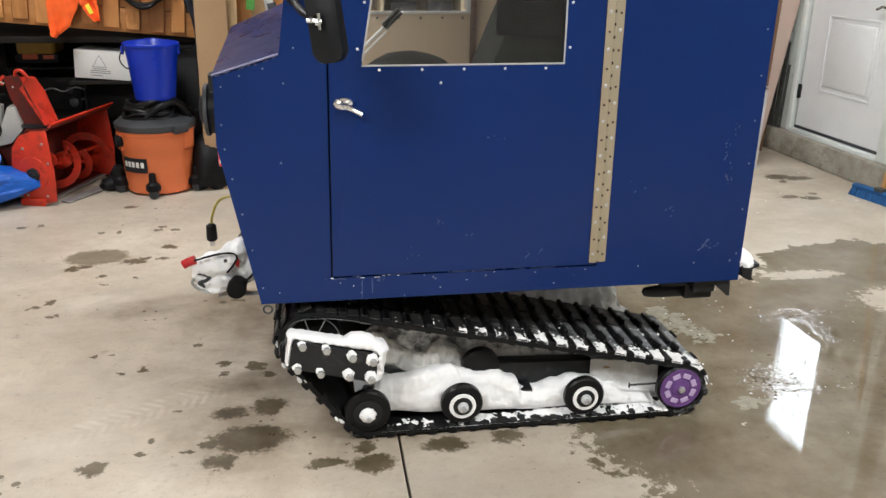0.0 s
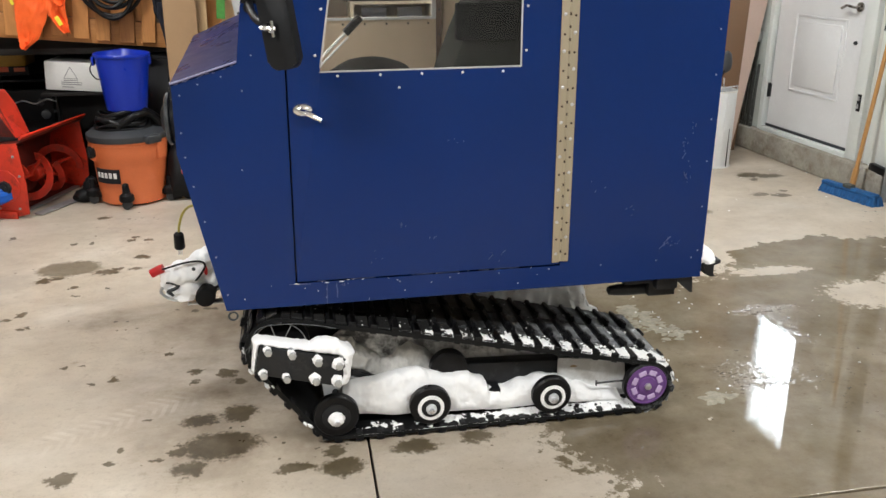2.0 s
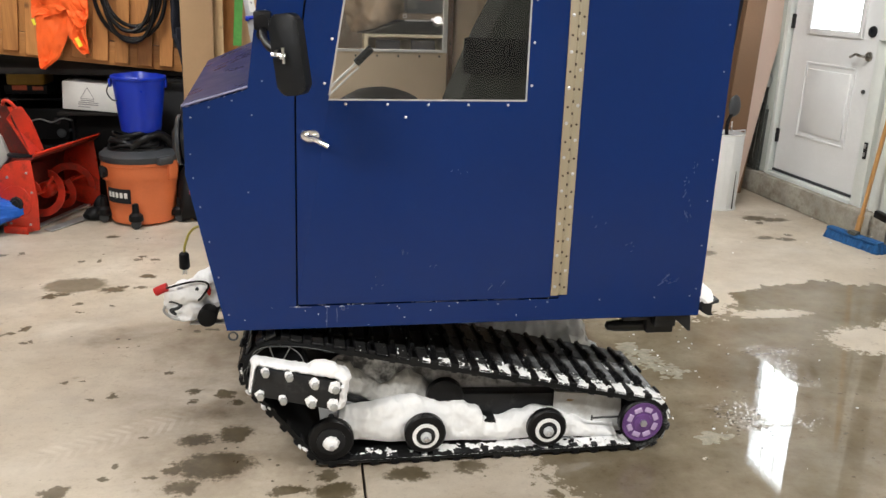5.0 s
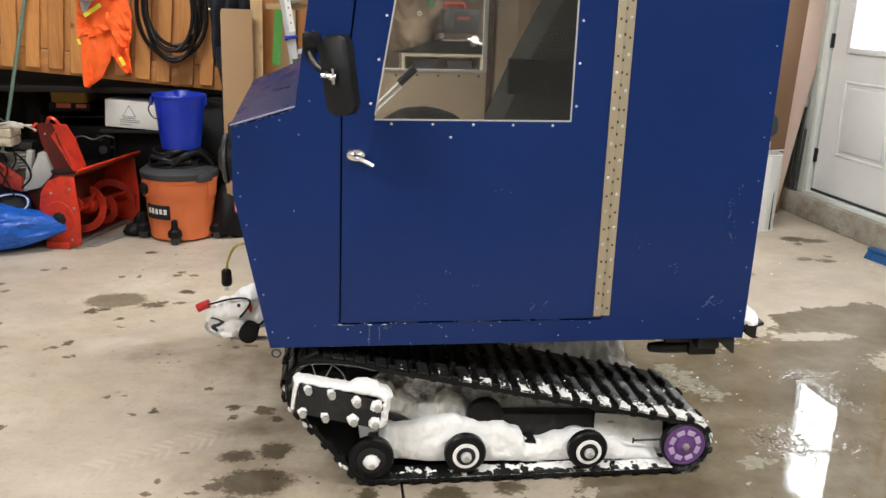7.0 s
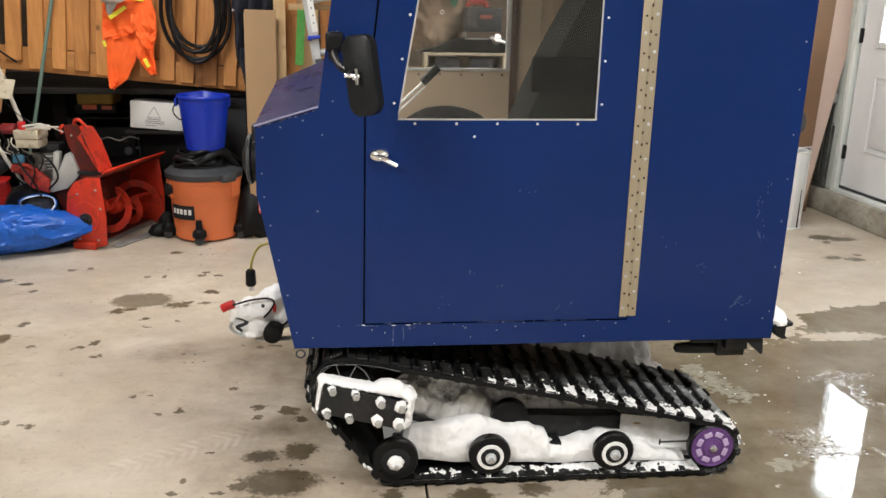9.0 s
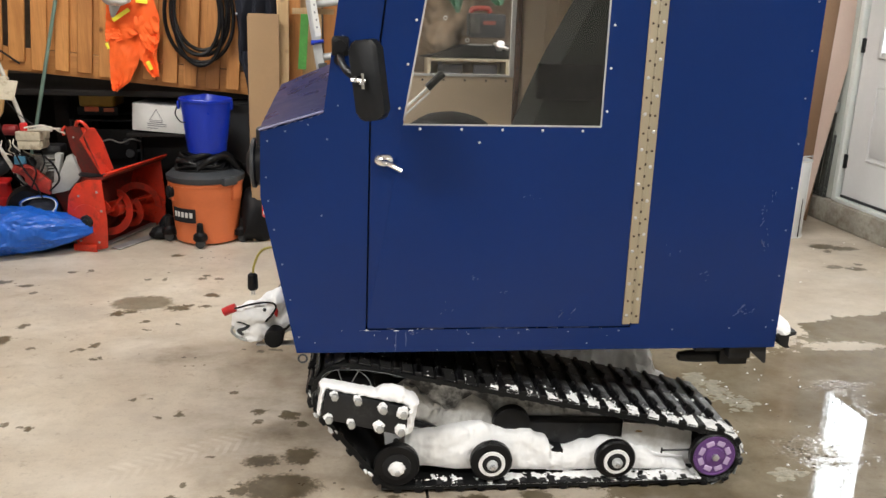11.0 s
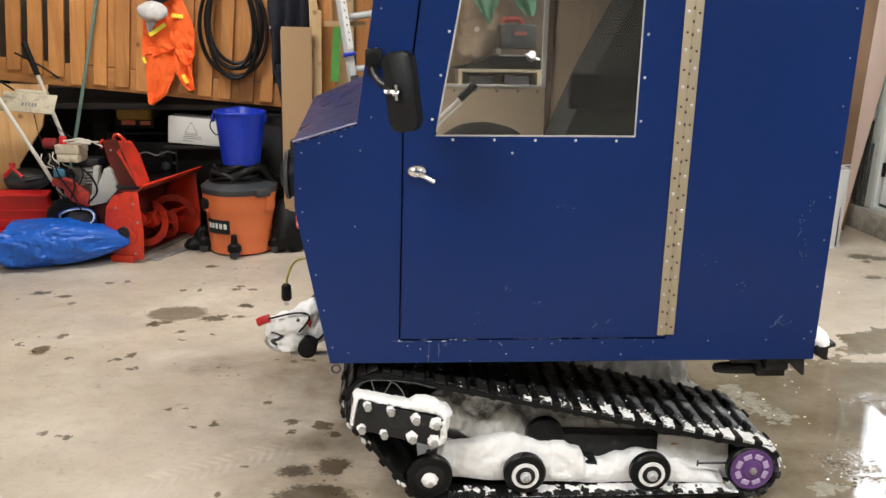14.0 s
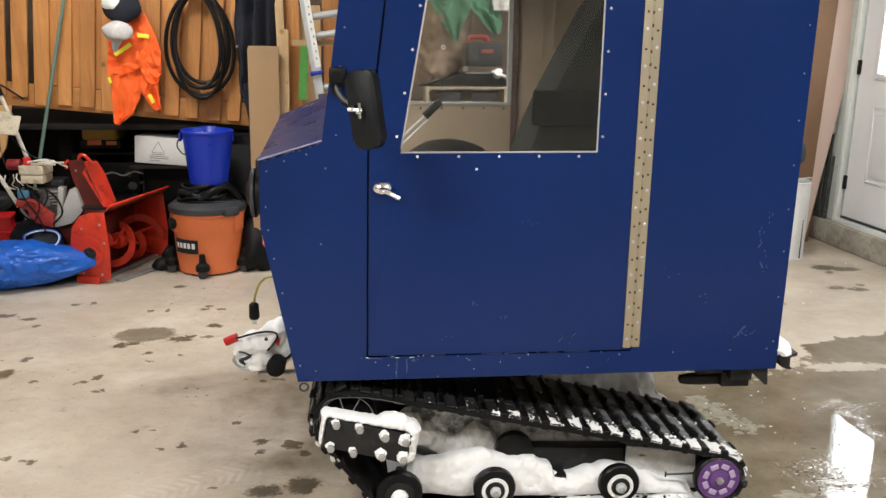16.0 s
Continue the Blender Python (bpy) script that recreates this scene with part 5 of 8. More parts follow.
        # and a ragged sheet over the upper run, thick at its near edge and towards the tail
        fall(snow, [(p, nrm) for p, nrm, d in hull(WHEELS, 0.0035) if p.x > 0.33 and nrm.y > 0.05], y0, width, 84,
             lambda x, v: -1.0 if v < 0.007 else -0.40 + (0.95 if v < 0.045 else max(0.0, 0.95 - (v - 0.045) * 18)) * min(1.05, 0.68 + (x - 0.33) * 1.0) + 0.62 * max(0.0, x - 0.62) ** 1.2, 0.013)
        tagged(part("snow", snow, M_SNOW, t, "white snow caught on the track"), kind="stuff")
    else:
        snow.free()
    return t


track(NEAR - 0.002, True)
track(FAR - 0.383, False)


def wheel(x, z, r, y, style, parent=cab):
    w = 0.03
    q = 0.88 if style == "purple" else 0.62
    t = part("tyre", lathe([(r * q, 0), (r * 0.92, 0.0), (r, 0.006), (r, w - 0.006), (r * 0.92, w), (r * q, w)], (x, y + w, z), "y", 36), M_RUBBER, None)
    if style == "purple":
        k = part("bogie_wheel", lathe([(r * 0.9, 0.001), (r * 0.9, -0.003), (r * 0.84, -0.004), (r * 0.82, -0.0012), (r * 0.40, -0.0014), (r * 0.38, -0.006), (r * 0.2, -0.008), (0.001, -0.008)][::-1], (x, y, z), "y", 36, m=Matrix.Translation((0, 2 * y, 0)) @ Matrix.Diagonal((1, -1, 1, 1))), M_PURPLE, parent, "purple plastic idler wheel with pale windows")
        for i in range(8):
            a = 2 * math.pi * (i + 0.5) / 8
            part("wheel_window", box((0, 0, r * 0.60), (r * 0.35, 0.004, r * 0.23), bevel=0.002, seg=1, m=pose(x, y - 0.0025, z) @ Matrix.Rotation(a, 4, "Y")), M_LILAC, k)
        part("hub_bolt", lathe([(0.012, 0), (0.012, 0.012), (0.008, 0.014), (0.001, 0.014)], (x, y - 0.003, z), "y", 6), M_STEEL, k)
    elif style == "ringed":
        k = part("bogie_wheel", lathe([(0.001, 0.004), (r * 0.62, 0.004), (r * 0.62, -0.006), (0.001, -0.006)], (x, y, z), "y", 32), M_BLACK, parent, "black bogie wheel with a white snow ring")
        part("snow_ring", lathe([(r * 0.46, 0.0), (r * 0.47, 0.004), (r * 0.63, 0.004), (r * 0.64, 0.0)], (x, y - 0.005, z), "y", 32), M_SNOW, k)
        part("wheel_disc", lathe([(0.001, 0.0), (r * 0.455, 0.0), (r * 0.45, 0.009), (0.001, 0.01)][::-1], (x, y - 0.002, z), "y", 28), M_BLACK, k)
        part("bearing_cap", lathe([(r * 0.26, 0), (r * 0.25, 0.010), (r * 0.12, 0.014), (0.001, 0.014)], (x, y - 0.010, z), "y", 20), M_SLUSH, k)
        part("hub_bolt", lathe([(0.009, 0), (0.009, 0.012), (0.006, 0.014), (0.001, 0.014)], (x, y - 0.02, z), "y", 6), M_STEEL, k)
    else:
        k = part("bogie_wheel", lathe([(0.001, 0.004), (r * 0.62, 0.004), (r * 0.62, -0.006), (0.001, -0.006)], (x, y, z), "y", 32), M_BLACK, parent, "black bogie wheel with a snowy hub")
        part("snow_cap", lump((x, y - 0.012, z), (0.024, 0.016, 0.023), 4, 0.25), M_SNOW, k)
        part("hub_bolt", lathe([(0.009, 0), (0.009, 0.012), (0.006, 0.014), (0.001, 0.014)], (x + 0.002, y - 0.022, z - 0.006), "y", 6), M_STEEL, k)
    t.parent = k
    t.matrix_parent_inverse = (k.matrix_parent_inverse @ k.matrix_basis).inverted() @ parent.matrix_basis.inverted()
    return k


for _x, _z, _r, _s in ((0.148, 0.100, 0.070, "plain"), (0.438, 0.104, 0.065, "ringed"), (0.828, 0.101, 0.064, "ringed"), (1.143, 0.109, 0.075, "purple")):
    wheel(_x, _z, _r, NEAR - 0.005, _s)
part("slide_rail", many([prism([(0.17, 0.045), (0.14, 0.075), (0.2, 0.095), (1.06, 0.085), (1.08, 0.045)], NEAR + 0.10, NEAR + 0.125, 0.003), prism([(0.17, 0.045), (0.14, 0.075), (0.2, 0.095), (1.06, 0.085), (1.08, 0.045)], NEAR + 0.26, NEAR + 0.285, 0.003)]), M_BLACK, cab)
for _x, _z in ((0.153, 0.097), (0.438, 0.1), (0.828, 0.098), (1.144, 0.102), (-0.005, 0.338)):
    part("axle", cyl((_x, NEAR, _z), (_x, NEAR + 0.37, _z), 0.010, seg=10), M_BLACK, cab)
part("skid_panel", prism([(0.12, 0.06), (0.10, 0.25), (0.2, 0.33), (0.5, 0.27), (1.07, 0.17), (1.07, 0.06)], NEAR + 0.158, NEAR + 0.164), powdered("snow_dusted_skid_panel", (0.05, 0.05, 0.05)), cab, "slush-covered skid frame side")
part("rear_skid_plate", prism([(0.872, 0.186), (1.10, 0.158), (1.11, 0.03), (0.872, 0.04)], NEAR + 0.085, NEAR + 0.091), powdered("frosted_light_plate", (0.55, 0.54, 0.515), 0.05, 0.20), cab, "frosted light grey rear skid plate with a rust mark")
part("rust_mark", lump((0.925, NEAR + 0.0845, 0.152), (0.012, 0.0012, 0.004), 6, 0.6, 2.2, 2), surface("rust_stain", (0.33, 0.22, 0.10), 0.8), cab, "small rust mark")
part("cross_tube", prism([(0.50, 0.187), (0.884, 0.172), (0.889, 0.106), (0.646, 0.078), (0.50, 0.10)], NEAR + 0.10, NEAR + 0.15, 0.004), M_BLACK, cab)
part("step_bracket", box((0.650, NEAR + 0.075, 0.105), (0.045, 0.05, 0.016), bevel=0.002), M_BLACK, cab)
part("inner_wheel", lathe([(0.02, 0), (0.052, 0), (0.060, 0.006), (0.060, 0.034), (0.052, 0.04), (0.02, 0.04)], (0.512, NEAR + 0.12, 0.181), "y", 28), M_RUBBER, cab)
part("bearing_ring", tube([(0.539 + 0.037 * math.cos(a), NEAR + 0.078, 0.136 + 0.037 * math.sin(a)) for a in (2 * math.pi * i / 26 for i in range(26))], 0.002, 6, closed=True), M_GALV, cab, "thin bright bearing ring")
part("adjuster_rod", many([tube([(0.985, NEAR + 0.03, 0.113), (1.075, NEAR + 0.03, 0.113)], 0.0035, 6), tube([(0.985, NEAR + 0.03, 0.104), (0.985, NEAR + 0.03, 0.122)], 0.003, 6)]), M_BLACK, cab)
part("sprocket", lathe([(0.03, 0), (0.088, 0), (0.088, 0.03), (0.03, 0.03)], (-0.005, NEAR + 0.07, 0.338), "y", 20), M_PLASTIC, cab)
# thin pale tubes modelled in place of wet highlights on belt edge and sprocket
part("glint_ring", tube([(-0.005 + 0.080 * math.cos(a), NEAR + 0.012, 0.338 + 0.080 * math.sin(a)) for a in (2 * math.pi * i / 40 for i in range(40))], 0.0016, 6, closed=True), M_GALV, cab, "thin bright ring added for the wet highlight round the drive sprocket")
for _i in range(8):
    _a = 2 * math.pi * (_i + 0.36) / 8
    part("glint_spoke", tube([(-0.005 + k * math.cos(_a), NEAR + 0.014, 0.338 + k * math.sin(_a)) for k in (0.030, 0.080)], 0.0018, 6), M_GALV, cab)


def along(rows, x):
    """A smooth value at x from pairs of (x, value)."""
    for (a, u), (b, v) in zip(rows, rows[1:]):
        if x <= b:
            t = max(0.0, (x - a) / (b - a))
            t = t * t * (3 - 2 * t)
            return u + (v - u) * t
    return rows[-1][1]


def drift(name, top, bottom, y0, section, mat, label, grain=1.0, steps=230, seed=0.0):
    """A drift of powder snow along x: a rounded section between a bottom and a top line, with a crumbly skin."""
    bm = bmesh.new()
    ring_pts = curve([(dy, k, 0) for dy, k in section], 6)
    rows = []
    x0, x1 = top[0][0], top[-1][0]
    for i in range(steps + 1):
        x = x0 + (x1 - x0) * i / steps
        zt, zb = along(top, x) + 0.004 * noise.noise(Vector((x * 40, seed, 0.3))), along(bottom, x)
        row = []
        for p in ring_pts:
            q = Vector((x, y0 + p.x, zb + (zt - zb) * p.y))
            n = grain * (0.010 * noise.noise(q * 14 + Vector((seed, 0, 0))) + 0.006 * noise.noise(q * 36) + 0.0026 * noise.noise(q * 90))
            row.append(bm.verts.new(q + Vector((0.3 * n, -n, 0.5 * n))))
        rows.append(row)
    m = len(rows[0])
    for a, b in zip(rows, rows[1:]):
        for k in range(m):
            bm.faces.new((a[k], a[(k + 1) % m], b[(k + 1) % m], b[k]))
    bm.faces.new(rows[0])
    bm.faces.new(rows[-1][::-1])
    return part(name, bm, mat, cab, label)


drift("snow_bank", [(0.175, 0.150), (0.20, 0.172), (0.277, 0.179), (0.316, 0.189), (0.35, 0.196), (0.397, 0.201), (0.45, 0.186), (0.502, 0.172), (0.554, 0.174), (0.607, 0.149), (0.622, 0.143), (0.634, 0.112), (0.683, 0.106), (0.748, 0.125), (0.813, 0.139), (0.87, 0.127), (0.93, 0.098), (1.0, 0.075), (1.075, 0.060)],
      [(0.175, 0.078), (0.223, 0.060), (0.351, 0.042), (0.49, 0.037), (0.66, 0.034), (1.075, 0.032)], NEAR,
      [(0.085, 0.0), (0.048, 0.10), (0.036, 0.35), (0.036, 0.62), (0.046, 0.86), (0.066, 1.0), (0.10, 0.97), (0.135, 0.7), (0.14, 0.1)], M_SNOW, "packed white powder snow along the skid rail")
# powder drift whose added height and grey also imitate the pale mist there
drift("snow_drift", [(0.17, 0.295), (0.205, 0.290), (0.235, 0.268), (0.27, 0.235), (0.31, 0.208), (0.335, 0.212), (0.36, 0.240), (0.40, 0.258), (0.44, 0.242), (0.47, 0.205), (0.50, 0.165)],
      [(0.17, 0.17), (0.23, 0.165), (0.34, 0.12), (0.50, 0.09)], NEAR + 0.125,
      [(0.03, 0.0), (0.004, 0.2), (0.0, 0.5), (0.012, 0.85), (0.03, 1.0), (0.05, 0.9), (0.06, 0.5), (0.06, 0.1)], M_POWDER, "grey blown powder snow inside the track, built up to stand for pale mist", 1.3, 120, 4.0)
# added pale heap in place of the bright haze between the tracks
drift("belly_haze", [(0.45, 0.28), (0.80, 0.28), (1.02, 0.262), (1.11, 0.22), (1.18, 0.11), (1.27, 0.02)], [(0.45, 0.004), (1.27, 0.004)], 2.80,
      [(0.0, 0.0), (0.01, 0.3), (0.03, 0.7), (0.07, 1.0), (0.13, 0.95), (0.2, 0.5), (0.22, 0.0)], M_BELLY, "pale lumpy heap added for the haze under the body between the tracks", 2.0, 90, 9.0)
part("skid_arm", many([tube([(0.20, NEAR + 0.12, 0.182), (0.27, NEAR + 0.115, 0.160), (0.35, NEAR + 0.105, 0.130)], 0.010, 8, flat=1.6)]), M_BLACK, cab)
part("drive_guard", prism([(-0.095, 0.30), (-0.06, 0.425), (0.10, 0.425), (0.34, 0.375), (0.34, 0.20), (0.17, 0.05), (0.08, 0.10)], NEAR + 0.30, NEAR + 0.31), M_BLACK, cab, "black steel drive guard inside the track")

# bolted hanger plate at the front of the track
PY = 2.15
PL = [(-0.060, 0.403), (0.176, 0.343), (0.160, 0.256), (-0.080, 0.319)]
plate = part("hanger_plate", prism(PL, PY, PY + 0.010, 0.0015), M_BLACK, cab, "black bolted steel hanger plate with snowy bolts")
part("hanger_block", prism([(-0.05, 0.39), (0.166, 0.335), (0.152, 0.262), (-0.07, 0.318)], PY + 0.012, NEAR - 0.01), M_BLACK, plate)
_b = mesh_of(lathe([(0.011, 0), (0.011, 0.010), (0.008, 0.012), (0.001, 0.012)], axis="y", seg=6), M_GALV)
_c = mesh_of(lump((0, 0, 0), (0.019, 0.013, 0.018), 7, 0.3), M_SNOW)
_spots = [(-0.041, 0.394, 0.7), (0.024, 0.378, 0.75), (0.095, 0.350, 0.95), (0.152, 0.334, 1.1), (-0.058, 0.324, 0.75), (0.005, 0.307, 0.7), (0.085, 0.292, 1.1), (0.146, 0.280, 1.1)]
pieces_of("bolt", _b, [pose(x + 0.003, PY - 0.013, z - 0.003) for x, z, k in _spots], plate)
pieces_of("snow_knob", _c, [pose(x, PY - 0.004, z, 0, 40 * i, 0) @ Matrix.Diagonal((k * 1.1, k, k, 1)) for i, (x, z, k) in enumerate((x, z, 0.8 * k) for x, z, k in _spots)], plate, "knob of snow round a bolt")
_sn = bmesh.new()
for i in range(13):
    t = i / 12
    x, z = -0.06 + 0.25 * t, 0.405 - 0.058 * t
    k = 1.15
    add(_sn, lump((x, PY + 0.036, z - 0.002 + 0.003 * k), (0.018, 0.03, 0.010 * k), i + 40, 0.35, 2.2, 3))
for i in range(6):
    t = i / 5
    add(_sn, lump((0.185 - 0.012 * t, PY + 0.045, 0.345 - 0.08 * t), (0.02, 0.05, 0.018), i + 60, 0.35, 2.2, 3))
    add(_sn, lump((-0.066 - 0.012 * t, PY + 0.04, 0.395 - 0.07 * t), (0.008, 0.04, 0.012), i + 70, 0.35, 2.2, 3))
for x, z, a, c, q in ((0.105, 0.378, 0.022, 0.022, 81), (0.127, 0.376, 0.026, 0.024, 82), (0.150, 0.368, 0.024, 0.024, 83), (0.172, 0.358, 0.020, 0.018, 84)):
    add(_sn, lump((x, PY + 0.036, z), (a, 0.03, c), q, 0.22, 1.8, 3))
plate.matrix_basis = Matrix.Translation((0.006, 0, -0.003)) @ plate.matrix_basis
_so = part("plate_snow", _sn, M_SNOW, plate, "white snow lying on the plate")
_m = _so.modifiers.new("fuse", "REMESH")
_m.mode, _m.voxel_size, _m.use_smooth_shade = "VOXEL", 0.004, True
_m = _so.modifiers.new("soften", "SMOOTH")
_m.iterations, _m.factor = 8, 0.6
part("brake_cable", many([tube(curve([(-0.09, 2.2, 0.36), (-0.06, 2.2, 0.43), (0.02, 2.2, 0.44), (0.1, 2.2, 0.43), (0.16, 2.21, 0.41)]), 0.0009, 6), tube(curve([(-0.1, 2.21, 0.33), (-0.095, 2.2, 0.37), (-0.05, 2.19, 0.40)]), 0.0009, 6)]), M_STILE, cab)

# under the body: chassis, exhaust, rear bumper, tow ring
part("chassis", many([box((0.55, MID, FLOORZ - 0.03), (1.36, 0.3, 0.05), bevel=0.004), box((1.15, NEAR + 0.10, FLOORZ - 0.022), (0.16, 0.08, 0.04), bevel=0.004), box((1.20, NEAR + 0.06, FLOORZ - 0.028), (0.07, 0.06, 0.05), bevel=0.004)]), M_BLACK, cab)
part("muffler", lathe([(0.004, 0.0), (0.014, 0.006), (0.018, 0.03), (0.020, 0.07), (0.020, 0.15), (0.012, 0.16), (0.004, 0.162)], (1.028, NEAR + 0.10, 0.404), "x", 20), M_BLACK, cab, "black tapered exhaust muffler")
part("muffler_bracket", box((1.197, NEAR + 0.095, 0.430), (0.090, 0.07, 0.080), bevel=0.004), M_BLACK, cab)
part("rear_bumper", many([prism([(1.293, 0.520), (1.350, 0.526), (1.350, 0.515), (1.328, 0.511), (1.328, 0.482), (1.338, 0.473), (1.320, 0.473), (1.300, 0.484), (1.300, 0.505), (1.293, 0.503)], NEAR - 0.01, FAR + 0.01, 0.001), prism([(1.20, 0.476), (1.275, 0.476), (1.281, 0.412), (1.272, 0.412)], NEAR + 0.02, NEAR + 0.03)]), M_BLACK, cab, "black steel rear bumper bar")
part("bumper_snow", lump((1.310, NEAR + 0.06, 0.530), (0.034, 0.08, 0.026), 9, 0.25), M_SNOW, cab, "snow on the rear bumper")
part("tow_ring", tube([(-0.126 + 0.012 * math.cos(a), NEAR - 0.006, FLOORZ - 0.018 + 0.012 * math.sin(a)) for a in (2 * math.pi * i / 20 for i in range(20))], 0.003, 6, closed=True), M_GREY, cab, "dark steel tow ring")

# winch on the nose, under snow
winch = part("winch", many([cyl((-0.226, 2.445, 0.436), (-0.226, 2.60, 0.436), 0.0295, bevel=0.004), cyl((-0.21, 2.50, 0.475), (-0.21, 2.80, 0.475), 0.036, bevel=0.004)]), M_PLASTIC, cab, "black winch on the nose, buried in snow")
part("winch_plate", box((-0.215, 2.50, 0.402), (0.14, 0.03, 0.005), bevel=0.001, seg=1), M_GALV, winch)
_sn = bmesh.new()
for i, (x, y, z, a, b, c) in enumerate(((-0.335, 2.50, 0.497, 0.022, 0.03, 0.030), (-0.30, 2.50, 0.502, 0.036, 0.04, 0.036), (-0.262, 2.50, 0.510, 0.040, 0.045, 0.040), (-0.235, 2.505, 0.530, 0.036, 0.045, 0.040), (-0.210, 2.51, 0.548, 0.026, 0.05, 0.034),
                                        (-0.272, 2.51, 0.455, 0.042, 0.045, 0.034), (-0.312, 2.505, 0.450, 0.024, 0.03, 0.018), (-0.332, 2.50, 0.438, 0.018, 0.02, 0.014), (-0.292, 2.50, 0.422, 0.032, 0.03, 0.012), (-0.235, 2.54, 0.485, 0.05, 0.05, 0.05), (-0.195, 2.54, 0.49, 0.05, 0.05, 0.065), (-0.346, 2.50, 0.470, 0.015, 0.02, 0.022))):
    add(_sn, lump((x, y, z), (a, b, c), i + 20, 0.28, 2.0, 3))
_so = part("winch_snow", _sn, M_SNOW, winch, "heap of white snow on the winch")
_m = _so.modifiers.new("fuse", "REMESH")
_m.mode, _m.voxel_size, _m.use_smooth_shade = "VOXEL", 0.004, True
_m = _so.modifiers.new("soften", "SMOOTH")
_m.iterations, _m.factor = 5, 0.6
part("hook_eye", tube(curve([(-0.340, 2.481, 0.484), (-0.322, 2.480, 0.480), (-0.306, 2.480, 0.470), (-0.318, 2.480, 0.459), (-0.337, 2.481, 0.452), (-0.322, 2.483, 0.438)]), 0.0055, 8), M_GREY, winch, "grey steel hook showing through the snow")
part("hook_tip", tube(curve([(-0.352, 2.482, 0.468), (-0.358, 2.482, 0.452), (-0.346, 2.480, 0.436), (-0.326, 2.480, 0.424), (-0.300, 2.480, 0.420)]), 0.0045, 8), M_GALV, winch, "bare steel hook tip")
part("bolt_head", lathe([(0.006, 0), (0.006, 0.004), (0.001, 0.005)], (-0.252, 2.463, 0.528), "y", 6), M_GREY, winch)
part("red_streak", lump((-0.218, 2.466, 0.520), (0.006, 0.003, 0.016), 8, 0.4, 2.0, 2), M_RED, winch)
part("hook_stop", tube(curve([(-0.343, 2.485, 0.528), (-0.362, 2.485, 0.521), (-0.380, 2.485, 0.512)]), 0.0135, 12), M_RED, winch, "red rubber winch hook stop")
part("winch_cable", tube(curve([(-0.343, 2.46, 0.533), (-0.287, 2.455, 0.549), (-0.245, 2.45, 0.556), (-0.222, 2.45, 0.551), (-0.217, 2.45, 0.537), (-0.232, 2.452, 0.512), (-0.250, 2.46, 0.490)]), 0.0032, 8), M_PLASTIC, winch)

# the winch sits on the middle of the nose, low on the chassis
NOSE = Matrix.Translation((0.06, -0.015, 1.438)) @ Matrix.Scale(1.14, 4) @ Matrix.Translation((-0.06, 0.015, -1.438))
winch.matrix_basis = NOSE @ winch.matrix_basis
part("winch_beam", box((-0.08, 2.93, 0.275), (0.20, 0.16, 0.03), bevel=0.004), M_BLACK, cab)

# heater cord hanging from the nose
cord = part("power_cord", tube(curve([(-0.10, 2.50, 0.70), (-0.18, 2.50, 0.715), (-0.24, 2.50, 0.716), (-0.268, 2.50, 0.697), (-0.284, 2.50, 0.66), (-0.289, 2.50, 0.632)]), 0.0036, 8), M_CORD, cab, "yellow and black heater cord with plug")
part("plug", lathe([(0.008, 0.028), (0.015, 0.022), (0.016, 0.0), (0.0165, -0.020), (0.012, -0.026)], (-0.290, 2.50, 0.607), "z", 14), M_PLASTIC, cord)
part("prongs", many([box((-0.295, 2.50, 0.573), (0.003, 0.008, 0.020)), box((-0.285, 2.50, 0.573), (0.003, 0.008, 0.020)), cyl((-0.290, 2.493, 0.568), (-0.290, 2.493, 0.585), 0.0024, seg=8)]), M_STEEL, cord)
cord.matrix_basis = NOSE @ cord.matrix_basis


# ---- the cluttered west end of the back wall ----
def cloth(rows, y, folds=5, amp=0.015, seed=0, cols=28, thick=0.006, sag=0.0):
    """Hanging cloth from rows of (z, left, right), with vertical folds and a thickness."""
    bm = bmesh.new()
    line = curve([(l, r, z) for z, l, r in rows], 7)
    layers = []
    for side in (0, 1):
        grid = []
        for i, (l, r, z) in enumerate(line):
            t = i / (len(line) - 1)
            row = []
            for k in range(cols + 1):
                u = k / cols
                w = math.sin(u * folds * math.pi * 2 + 1.3 * math.sin(t * 2.2 + seed)) * amp * (0.35 + t)
                w += amp * 1.4 * noise.noise(Vector((u * 3, t * 4, seed * 3.7))) - amp * 1.3 * abs(noise.noise(Vector((u * 5 + t * 3, t * 7 - u * 2, seed * 1.9))))
                row.append(bm.verts.new((l + (r - l) * u + 0.3 * w, y + w + thick * side - sag * math.sin(math.pi * t), z + 0.012 * noise.noise(Vector((u * 5, t, seed))))))
            grid.append(row)
        layers.append(grid)
    f, b = layers
    n = len(f)
    for i in range(n - 1):
        for k in range(cols):
            bm.faces.new((f[i][k], f[i][k + 1], f[i + 1][k + 1], f[i + 1][k]))
            bm.faces.new((b[i][k], b[i + 1][k], b[i + 1][k + 1], b[i][k + 1]))
        for k in (0, cols):
            bm.faces.new((f[i][k], f[i + 1][k], b[i + 1][k], b[i][k]))
    for i in (0, n - 1):
        for k in range(cols):
            bm.faces.new((f[i][k], b[i][k], b[i][k + 1], f[i][k + 1]))
    return bm


def solid(name, bm, mat, label, category, group=""):
    """A thing that is one mesh, with its origin at the world's."""
    return tagged(part(name, bm, mat), label, category, group)


